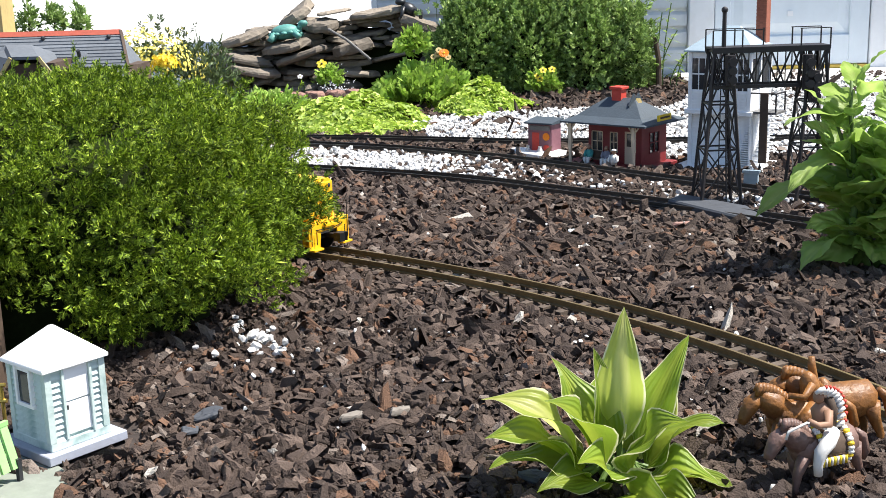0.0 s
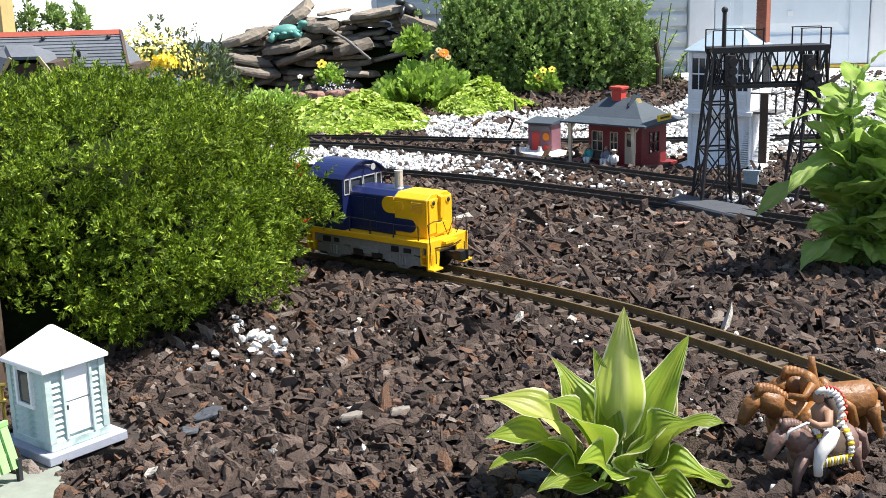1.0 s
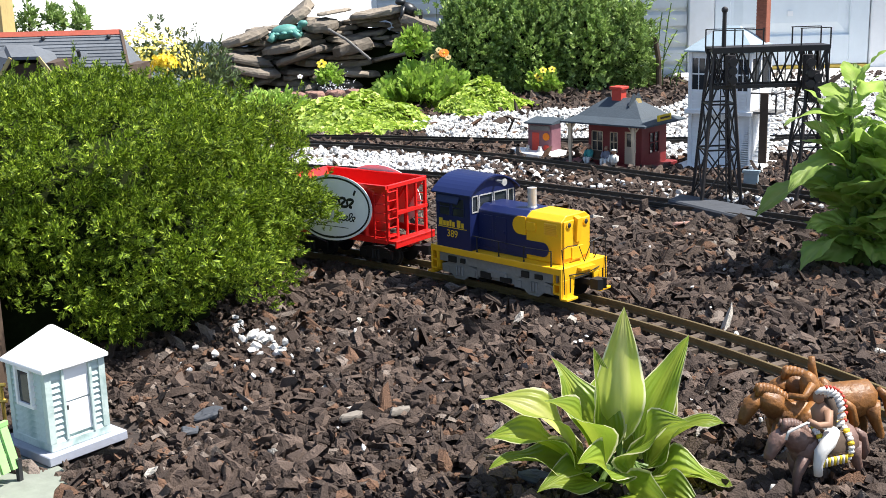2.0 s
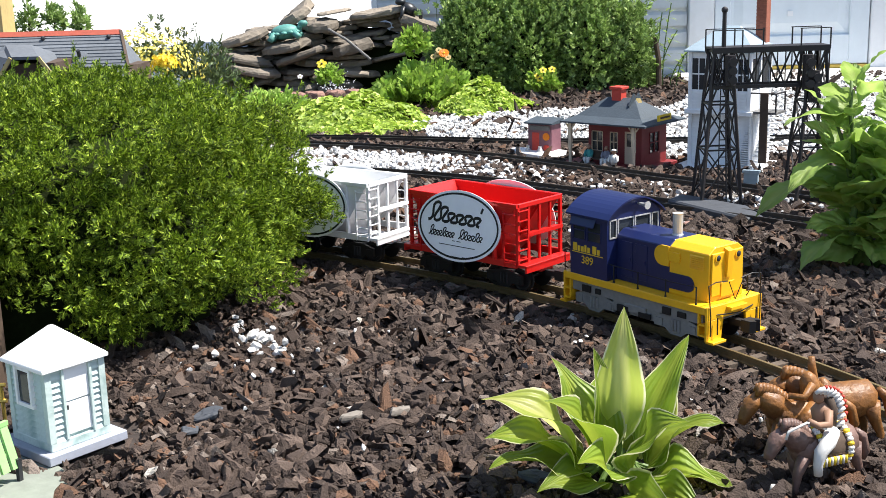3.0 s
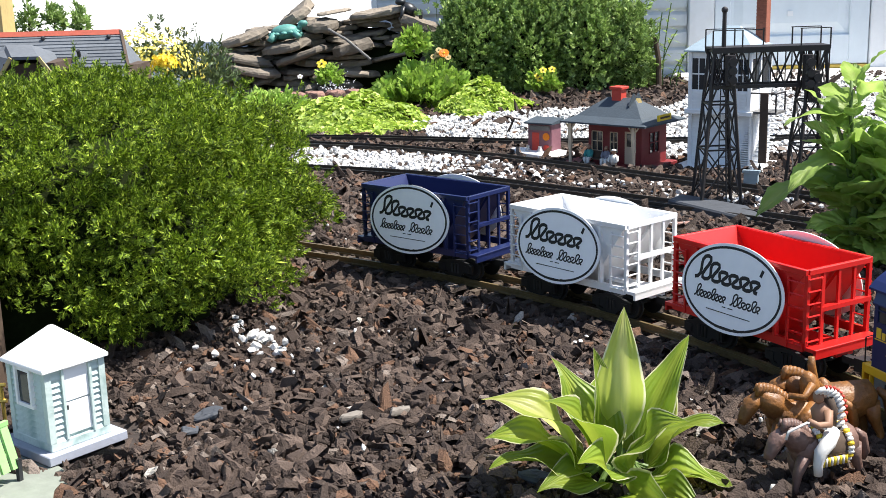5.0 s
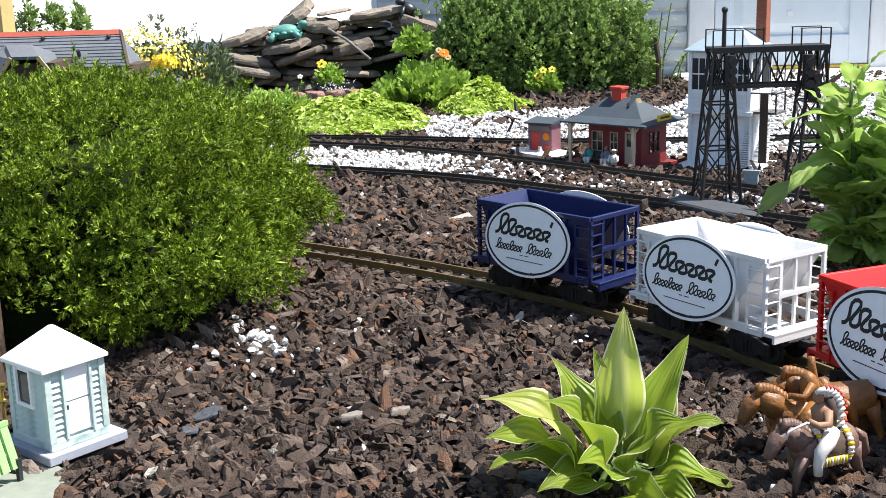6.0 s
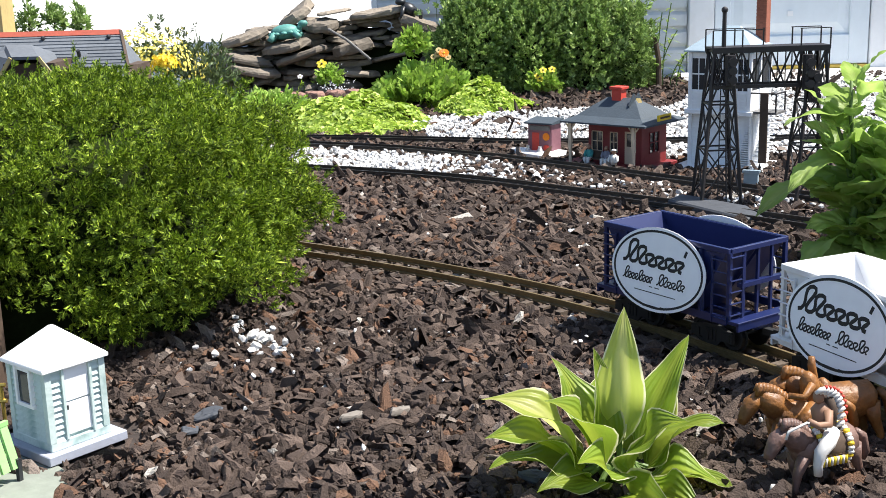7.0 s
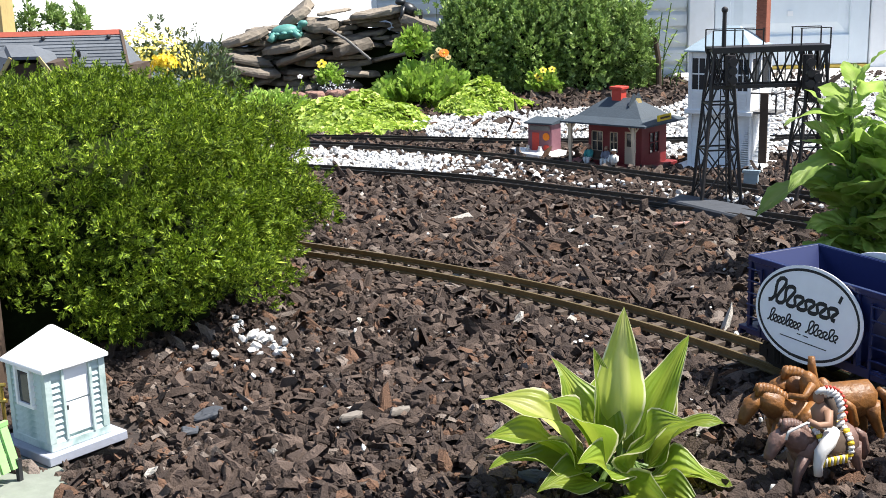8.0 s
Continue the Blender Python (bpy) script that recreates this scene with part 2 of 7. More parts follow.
def spin(n, rng, tilt):
    """Random turns about the upright with a random lean."""
    a, b, c = rng.uniform(0, 6.283, n), rng.normal(0, tilt, n), rng.normal(0, tilt, n)
    ca, sa, cb, sb, cc, sc = np.cos(a), np.sin(a), np.cos(b), np.sin(b), np.cos(c), np.sin(c)
    R = np.empty((n, 3, 3))
    R[:, 0] = np.c_[ca * cb, ca * sb * sc - sa * cc, ca * sb * cc + sa * sc]
    R[:, 1] = np.c_[sa * cb, sa * sb * sc + ca * cc, sa * sb * cc - ca * sc]
    R[:, 2] = np.c_[-sb, cb * sc, cb * cc]
    return R


def gz_all(y):
    return -0.015 - np.clip(0.058 * (y - 1.8), 0.0, 0.080)


def gravel_field(x, y):
    """How much white gravel lies at a place, 0 to 1."""
    ragged = np.sin(x * 9.1 + 1) * np.sin(y * 7.3) * 0.08
    far = (x > -0.16 + (3.9 - y) * 0.25 + ragged) & (x < 1.6) & (y > 3.40) & (y < np.minimum(4.18 + ragged * 1.5, 4.02 + (x - 0.1) * 0.25))
    yard = (x > 0.50) & (x < 2.4) & (y > 2.95 + ragged) & (y < 4.75) & (y < 3.2 + (x - 0.4) * 2.3)
    b = np.interp(x, TRACK_B[:, 0], TRACK_B[:, 1])
    c = np.interp(x, TRACK_C[:, 0], TRACK_C[:, 1])
    mid = (y > b + 0.04) & (y < c - 0.05)
    dens = np.where(far | yard, 1.0, 0.0)
    dens = np.maximum(dens, np.where(mid, np.interp(x, [-0.05, 0.06, 0.2, 0.6], [1.0, 0.55, 0.22, 0.15]), 0))
    return dens


def scatter_mulch():
    """Irregular curled chips of bark: a ragged outline, a broken top and, near the camera, real sides."""
    rng = np.random.default_rng(3)
    V, F, base = [], [], 0
    for y0, y1, per, size, sides in ((0.74, 1.25, 42000, 0.0054, 7), (1.25, 1.9, 30000, 0.0061, 7), (1.9, 2.7, 20000, 0.0070, 6), (2.7, 3.7, 11000, 0.0080, 5), (3.7, 5.1, 5500, 0.0110, 5)):
        w = 0.46 * y1 + 0.1
        n = int(per * 2 * w * (y1 - y0))
        x, y = rng.uniform(-w, w, n), rng.uniform(y0, y1, n)
        keep = (abs(x) < 0.385 * y + 0.05) & (rng.random(n) > gravel_field(x, y) * 0.9)
        keep &= ~((x < -0.45) & (y > 1.4) & (y < 2.2)) | (rng.random(n) < 0.04)
        keep &= ~((y > 4.85) & (x < -0.1))
        keep &= ~((x < -0.32) & (y < 0.99) & (x + 0.32 < (0.99 - y) * 0.4 - 0.02))
        x, y = x[keep], y[keep]
        n = len(x)
        P = np.c_[x, y]
        dn = dist_to(P, NEAR_LINE)
        dl = np.minimum(dn, np.minimum(dist_to(P, TRACK_B), np.minimum(dist_to(P, TRACK_C), dist_to(P, TRACK_D))))
        in_track = dl < 0.046
        size_i = size * np.exp(np.clip(rng.normal(0, 0.45, n), -1.2, 0.85)) * np.where(in_track, 0.62, 1.0) * np.where(rng.random(n) < 0.35, 0.5, 1.0)
        shred = rng.random(n) < 0.16
        long_i = np.where(shred, rng.uniform(3.5, 7.0, n), rng.uniform(1.0, 2.6, n))
        thick = rng.uniform(0.10, 0.34, n) * size_i + 0.0006
        ang = np.sort((np.arange(sides)[None] + rng.uniform(-0.38, 0.38, (n, sides))) / sides * 6.283, axis=1)
        rad = rng.uniform(0.55, 1.25, (n, sides))
        k = sides
        tpl = np.zeros((n, 2 * k + 1, 3))
        ox, oy = rad * np.cos(ang) * (size_i * np.sqrt(long_i))[:, None], rad * np.sin(ang) * (size_i / np.sqrt(long_i))[:, None]
        tpl[:, :k, 0], tpl[:, :k, 1] = ox * 1.04, oy * 1.04
        inset = rng.uniform(0.62, 0.97, (n, k))
        tpl[:, k:2 * k, 0], tpl[:, k:2 * k, 1] = ox * inset, oy * inset
        tpl[:, :k, 2] = -thick[:, None]
        tpl[:, k:2 * k, 2] = thick[:, None] * rng.uniform(0.0, 1.9, (n, k))
        tpl[:, 2 * k, :2] = rng.normal(0, 0.25, (n, 2)) * (size_i / np.sqrt(long_i))[:, None]
        tpl[:, 2 * k, 2] = thick * rng.uniform(0.3, 2.9, n)
        curl = rng.normal(0, 0.22, n) / size_i
        tpl[:, :, 2] += curl[:, None] * (tpl[:, :, 1] ** 2)
        R = spin(n, rng, 0.50)
        R[in_track] = spin(int(in_track.sum()), rng, 0.12)
        tpl = np.einsum("nij,nkj->nki", R, tpl)
        lift = rng.uniform(-0.006, 0.011, n) * (0.55 + 0.45 * size / 0.011)
        bare = (np.hypot(x + 0.350, y - 1.054) < 0.064) | (np.hypot(x - 0.475, y - 2.86) < 0.11) | (np.hypot(x - 0.27, y - 3.10) < 0.07) | (np.hypot(x - 0.66, y - 2.76) < 0.11)
        lift = np.where(bare, -0.012, lift)
        lift = np.where(in_track, rng.uniform(-0.0035, 0.0020, n), lift) + np.where((dl < 0.06) & ~in_track, -0.001, 0.0)
        tpl += np.c_[x, y, gz_all(y) + lift][:, None, :]
        V.append(tpl.reshape(-1, 3))
        m = 2 * k + 1
        for i in range(n):
            b = base + m * i
            for j in range(k):
                F.append((b + k + j, b + k + (j + 1) % k, b + 2 * k))
                F.append((b + j, b + (j + 1) % k, b + k + (j + 1) % k, b + k + j))
        base += m * n
    sheet_of_pieces("bark_mulch", np.concatenate(V), F, BARK, "dark brown shredded bark mulch covering the garden bed", "mulch")


scatter_mulch()


def scatter_pebbles():
    rng = np.random.default_rng(5)
    base = Shape().ball((0, 0, 0), 1, 6, 3)
    bv, bf = np.array(base.v), base.f
    n = 62000
    x, y = rng.uniform(-0.6, 2.2, n), rng.uniform(2.0, 4.8, n)
    keep = rng.random(n) < gravel_field(x, y)
    P = np.c_[x, y]
    dl = np.minimum(dist_to(P, TRACK_B), np.minimum(dist_to(P, TRACK_C), dist_to(P, TRACK_D)))
    keep &= (dl > 0.055) & (x < 0.385 * y + 0.05) & (x > -0.385 * y - 0.05)
    x, y = x[keep], y[keep]
    # a spill of stones by the shrub and strays over the bark
    f = rng.normal(0, 0.55, 42)
    x = np.r_[x, -0.222 + 0.040 * f + rng.normal(0, 0.011, 42), rng.uniform(-0.4, 0.5, 70), rng.normal(-0.19, 0.06, 20)]
    y = np.r_[y, 1.335 - 0.052 * f + rng.normal(0, 0.014, 42), rng.uniform(0.95, 2.0, 70), rng.normal(1.25, 0.05, 20)]
    n = len(x)
    size = rng.uniform(0.0038, 0.0088, n)
    size[-132:-90] *= 0.85
    size[-90:] *= np.where(np.arange(90) < 70, 0.38, 0.5)
    r = rng.uniform(0.6, 1.3, (n, 1, 3)) * np.array([1, 1, 0.72])
    v = bv[None] * r * size[:, None, None] * rng.uniform(0.72, 1.2, (n, len(bv), 1))
    v = np.einsum("nij,nkj->nki", spin(n, rng, 0.5), v) + np.c_[x, y, gz_all(y) + size * 0.35 + rng.uniform(-0.004, 0.010, n) + np.where(y < 2.2, 0.006, 0.0)][:, None]
    F = [tuple(k * len(bv) + i for i in f) for k in range(n) for f in bf]
    sheet_of_pieces("white_gravel", v.reshape(-1, 3), F, PEBBLE, "bright white marble chip gravel between the tracks", "gravel", smooth=False)


scatter_pebbles()


# ---- tracks ----
def build_track(line, rail_top, rail_mat, label, tie_gap=0.026):
    th = thing("railway_track", label, "railway track", group="garden railway tracks", kind="structure")
    pts = [Vector((p[0], p[1], 0)) for p in line]
    prof = [(-0.0038, -0.009), (0.0038, -0.009), (0.0038, -0.0078), (0.0010, -0.0068), (0.0010, -0.0030), (0.0017, -0.0024), (0.0017, 0), (-0.0017, 0), (-0.0017, -0.0024), (-0.0010, -0.0030), (-0.0010, -0.0068), (-0.0038, -0.0078)]
    for side in (1, -1):
        rings = []
        for i, p in enumerate(pts):
            d = (pts[min(i + 1, len(pts) - 1)] - pts[max(i - 1, 0)]).normalized()
            nrm = Vector((-d.y, d.x, 0))
            zt = rail_top(p.y)
            rings.append([p + nrm * (side * 0.0216 + u) + Vector((0, 0, zt + w)) for u, w in prof])
        part("rail", Shape().loft(rings), rail_mat, th)
    tie = Shape()
    tie.loft([[(-0.0058, -0.042, -0.0165), (0.0058, -0.042, -0.0165), (0.0058, 0.042, -0.0165), (-0.0058, 0.042, -0.0165)],
              [(-0.0052, -0.0415, -0.0088), (0.0052, -0.0415, -0.0088), (0.0052, 0.0415, -0.0088), (-0.0052, 0.0415, -0.0088)]])
    for y in (-0.0216, 0.0216):
        for o in (-0.0062, 0.0042):
            tie.box(-0.003, 0.003, y + o, y + o + 0.002, -0.0092, -0.0070)
    me = tie.mesh("tie", TIE)
    step = (line[1] - line[0])
    gap = max(1, int(round(tie_gap / float(np.hypot(*step)) )))
    for i in range(0, len(line) - 1, gap):
        d = line[i + 1] - line[i]
        part("tie", me, None, th, m=pose(line[i][0], line[i][1], rail_top(line[i][1]), 0, 0, math.degrees(math.atan2(d[1], d[0]))))
    return th


build_track(NEAR_LINE, lambda y: 0.0, RAIL, "brass garden railway track with brown plastic ties in bark")
build_track(TRACK_B, lambda y: ground_z(y) + 0.015, RAILD, "dark garden railway track beside white gravel")
build_track(TRACK_C, lambda y: ground_z(y) + 0.015, RAILD, "dark garden railway track before the red station")
build_track(TRACK_D, lambda y: ground_z(y) + 0.016, RAILD, "dark siding track along the white gravel")


# ---- train ----
def wheelset(parent, x, r=0.0145):
    s = Shape()
    for side in (-1, 1):
        y = side * 0.0202
        n = 18
        rings = []
        for yy, rr in ((y - side * 0.0035, r + 0.002), (y - side * 0.0022, r + 0.002), (y - side * 0.0020, r), (y + side * 0.003, r - 0.0004), (y + side * 0.003, r * 0.72), (y + side * 0.0016, r * 0.66), (y + side * 0.0016, 0.002)):
            rings.append([(rr * math.cos(6.2832 * k / n), yy, rr * math.sin(6.2832 * k / n)) for k in range(n)])
        s.loft(rings)
    s.tube([(0, -0.03, 0), (0, 0.03, 0)], 0.002, 8)
    ob = part("wheelset", s, STEEL if parent.get("wheels") == "bright" else BLACK, parent, "turning wheels on an axle", m=pose(x, 0, r))
    return ob


def truck_frame(parent, x, half=0.021, paint=None, wide=0.0):
    s = Shape()
    for side in (-1, 1):
        y0, y1 = side * (0.0285 + wide), side * (0.0325 + wide)
        out = [(-half - 0.008, 0.021), (-half - 0.008, 0.010), (-half + 0.008, 0.010), (-0.008, 0.004), (0.008, 0.004), (half - 0.008, 0.010), (half + 0.008, 0.010), (half + 0.008, 0.021), (0.008, 0.027), (-0.008, 0.027)]
        s.prism([(x + u, v) for u, v in out], "y", min(y0, y1), max(y0, y1))
        for ax in (-half, half):
            s.box(x + ax - 0.0045, x + ax + 0.0045, side * (0.0325 + wide) - 0.001, side * (0.0325 + wide) + 0.003, 0.011, 0.0195)
        for k in range(3):
            s.tube([(x - 0.005 + 0.005 * k, side * (0.033 + wide), 0.009), (x - 0.005 + 0.005 * k, side * (0.033 + wide), 0.022)], 0.002, 6)
    s.box(x - 0.007, x + 0.007, -0.030, 0.030, 0.012, 0.024)
    part("truck_frame", s, paint or BLACK, parent)


def coupler(parent, x, sgn):
    s = Shape()
    s.box(min(x, x + sgn * 0.020), max(x, x + sgn * 0.020), -0.004, 0.004, 0.020, 0.027)
    s.prism([(x + sgn * a, b) for a, b in ((0.018, -0.008), (0.030, -0.008), (0.034, -0.002), (0.028, 0.002), (0.033, 0.006), (0.029, 0.009), (0.018, 0.006))], "z", 0.017, 0.030)
    part("coupler", s, BLACK, parent)


def ellipse(rx, rz, n=56, cx=0.0, cz=0.0):
    return [(cx + rx * math.cos(6.2832 * k / n), cz + rz * math.sin(6.2832 * k / n)) for k in range(n)]


def ribbon(shape, pts, w):
    """A flat dark stroke of even width along points (x, z)."""
    n = len(pts)
    L, R = [], []
    for i, (x, z) in enumerate(pts):
        dx, dz = pts[min(i + 1, n - 1)][0] - pts[max(i - 1, 0)][0], pts[min(i + 1, n - 1)][1] - pts[max(i - 1, 0)][1]
        k = math.hypot(dx, dz) or 1
        L.append((x - dz / k * w / 2, z + dx / k * w / 2))
        R.append((x + dz / k * w / 2, z - dx / k * w / 2))
    shape.add([(x, -0.00015, z) for x, z in L] + [(x, -0.00015, z) for x, z in R], [(i, i + 1, n + i + 1, n + i) for i in range(n - 1)])


def scribble(x0, x1, z, heights, lean=0.35):
    """A slanting wave that stands for a word in script, each loop of its own height."""
    pts, loops = [], len(heights)
    for k in range(loops * 14 + 1):
        f = k / (loops * 14)
        a = heights[min(int(f * loops), loops - 1)]
        v = 0.5 - 0.5 * math.cos(6.2832 * f * loops)
        pts.append((x0 + (x1 - x0) * f + v * a * lean + 0.25 * (x1 - x0) / loops * math.sin(12.566 * f * loops), z + a * v))
    return pts


def sticker(parent, side, cx, cz, rx, rz):
    """An oval plate on the car's side, with a dark ring and rows of plain dark strokes."""
    s = Shape().prism(ellipse(rx, rz), "y", 0, 0.0012)
    holder = part("oval_sign", s, STICKER, parent, "silver-white oval sign with a black ring",
                  m=pose(cx, side * 0.0565, cz, 0, 0, 0 if side < 0 else 180) @ pose(0, 0, 0, -10))
    ring = Shape()
    o, i = ellipse(rx - 0.0032, rz - 0.0030), ellipse(rx - 0.0060, rz - 0.0056)
    n = len(o)
    ring.add([(u, -0.00015, v) for u, v in o] + [(u, -0.00015, v) for u, v in i], [(k, (k + 1) % n, n + (k + 1) % n, n + k) for k in range(n)])
    part("ring", ring, INK, holder, fix=False)
    ink = Shape()
    ribbon(ink, scribble(-0.053, 0.036, 0.003, (0.0245, 0.0190, 0.0120, 0.0115, 0.0120, 0.0110)), 0.0040)
    ribbon(ink, [(0.037, 0.020), (0.0395, 0.027)], 0.0036)
    ribbon(ink, scribble(-0.050, -0.006, -0.016, (0.0125, 0.0068, 0.0062, 0.0066, 0.0115, 0.0068, 0.0062, 0.0064)), 0.0018)
    ribbon(ink, scribble(0.002, 0.042, -0.016, (0.0125, 0.0105, 0.0064, 0.0066, 0.0110, 0.0064)), 0.0018)
    for x0, x1, z, h in ((-0.008, -0.003, -0.0205, .0010), (0.000, 0.007, -0.0205, .0010), (-0.030, 0.032, -0.0265, .0009), (-0.014, 0.008, -rz + 0.0035, .0026), (0.012, 0.019, -rz + 0.0045, .0026)):
        ink.box(x0, x1, -0.00018, -0.00006, z, z + h)
    part("lettering", ink, INK, holder, "dark strokes of writing", fix=False)


CAR_L, CAR_W, CAR_T, CAR_B = 0.0925, 0.0452, 0.1163, 0.0353


def ore_car(paint, colour, sign):
    th = thing("ore_car", "%s plastic ore hopper car with oval silver signs" % colour, "rail car", group="hopper cars of the train")
    L, W, T, B = CAR_L, CAR_W, CAR_T, CAR_B
    t = 0.0016
    hop = Shape()
    lv = [(T, L, W), (0.062, 0.056, W - 0.001), (0.030, 0.030, 0.022)]
    ring = lambda z, l, w: [(-l, -w, z), (l, -w, z), (l, w, z), (-l, w, z)]
    hop.loft([ring(lv[2][0], lv[2][1], lv[2][2]), ring(lv[1][0], lv[1][1], lv[1][2]), ring(*lv[0]), ring(lv[0][0], lv[0][1] - 2 * t, lv[0][2] - 2 * t),
              ring(lv[1][0] + t, lv[1][1] - t, lv[1][2] - 2 * t), ring(lv[2][0] + 3 * t, lv[2][1] - t, lv[2][2] - t)])
    part("hopper", hop, paint, th)
    rim = Shape()
    for y in (-W, W):
        rim.box(-L - 0.001, L + 0.001, y - 0.0022, y + 0.0022, T - 0.005, T + 0.0008)
    for x in (-L, L):
        rim.box(x - 0.0022, x + 0.0022, -W + 0.0022, W - 0.0022, T - 0.005, T + 0.0006)
    part("rim", rim, paint, th, bevel=0.0004)
    sill = Shape()
    for y in (-1, 1):
        sill.box(-L, L, y * W - 0.0022, y * W + 0.0022, B, B + 0.0085)
        for x in (-0.056, 0.056):
            sill.box(x - 0.0016, x + 0.0016, y * W - 0.0035, y * W + 0.0026, B + 0.008, T - 0.005)
    sill.box(-L - 0.012, L + 0.012, -0.012, 0.012, 0.026, B + 0.001)
    part("underframe", sill, paint, th)
    for sx in (-1, 1):
        pf = Shape()
        pf.box(min(sx * L, sx * (L + 0.015)), max(sx * L, sx * (L + 0.015)), -W, W, B + 0.001, B + 0.005)
        pf.box(sx * (L + 0.0135) - 0.0015, sx * (L + 0.0135) + 0.0015, -W, W, B - 0.005, B + 0.004)
        part("end_platform", pf, paint, th, bevel=0.0004)
        for k in range(5):
            y = -W + 0.0018 + (2 * W - 0.0036) * k / 4
            w = 0.002 if k in (0, 4) else 0.0015
            part("end_post", Shape().box(sx * L - w, sx * L + w, y - w, y + w, B + 0.004, T - 0.004), paint, th)
        part("end_beam", Shape().box(sx * L - 0.003, sx * L + 0.004, -W * 0.62, W * 0.98, 0.073, 0.0775), paint, th)
        part("slope_brace", Shape().beam((sx * L, 0, T - 0.006), (sx * 0.058, 0, 0.062), 0.003), paint, th)
        for sy in (-1, 1):
            lad = Shape()
            ex = sx * (L - 0.020)
            lad.box(ex - 0.0011, ex + 0.0011, sy * (W + 0.0022) - 0.0011, sy * (W + 0.0022) + 0.0011, B, T - 0.010)
            lad = part("side_ladder", lad, paint, th)
            rung = Shape().tube([(ex, sy * (W + 0.0030), 0), (sx * L, sy * (W + 0.0030), 0)], 0.0009, 6).mesh("rung", paint)
            for k in range(6):
                part("rung", rung, None, lad, m=pose(0, 0, B + 0.006 + k * 0.0125))
            if sy < 0:
                lad = Shape()
                lad.box(sx * (L + 0.0032) - 0.001, sx * (L + 0.0032) + 0.001, sy * W + 0.0175, sy * W + 0.0195, B + 0.004, T - 0.010)
                lad = part("end_ladder", lad, paint, th)
                rung = Shape().tube([(sx * (L + 0.0032), sy * W, 0), (sx * (L + 0.0032), sy * W + 0.019, 0)], 0.0009, 6).mesh("rung", paint)
                for k in range(6):
                    part("rung", rung, None, lad, m=pose(0, 0, B + 0.010 + k * 0.0125))
        truck_frame(th, sx * 0.060)
        coupler(th, sx * (L + 0.012), sx)
    for side in (-1, 1):
        sticker(th, side, *sign)
    wheels = [wheelset(th, x) for x in (-0.081, -0.039, 0.039, 0.081)]
    return th, wheels


def arch(y, half, low, high):
    return low + (high - low) * math.sqrt(max(0.0, 1 - (y / half) ** 2) * 0.75 + 0.25 * max(0.0, 1 - abs(y / half))) 


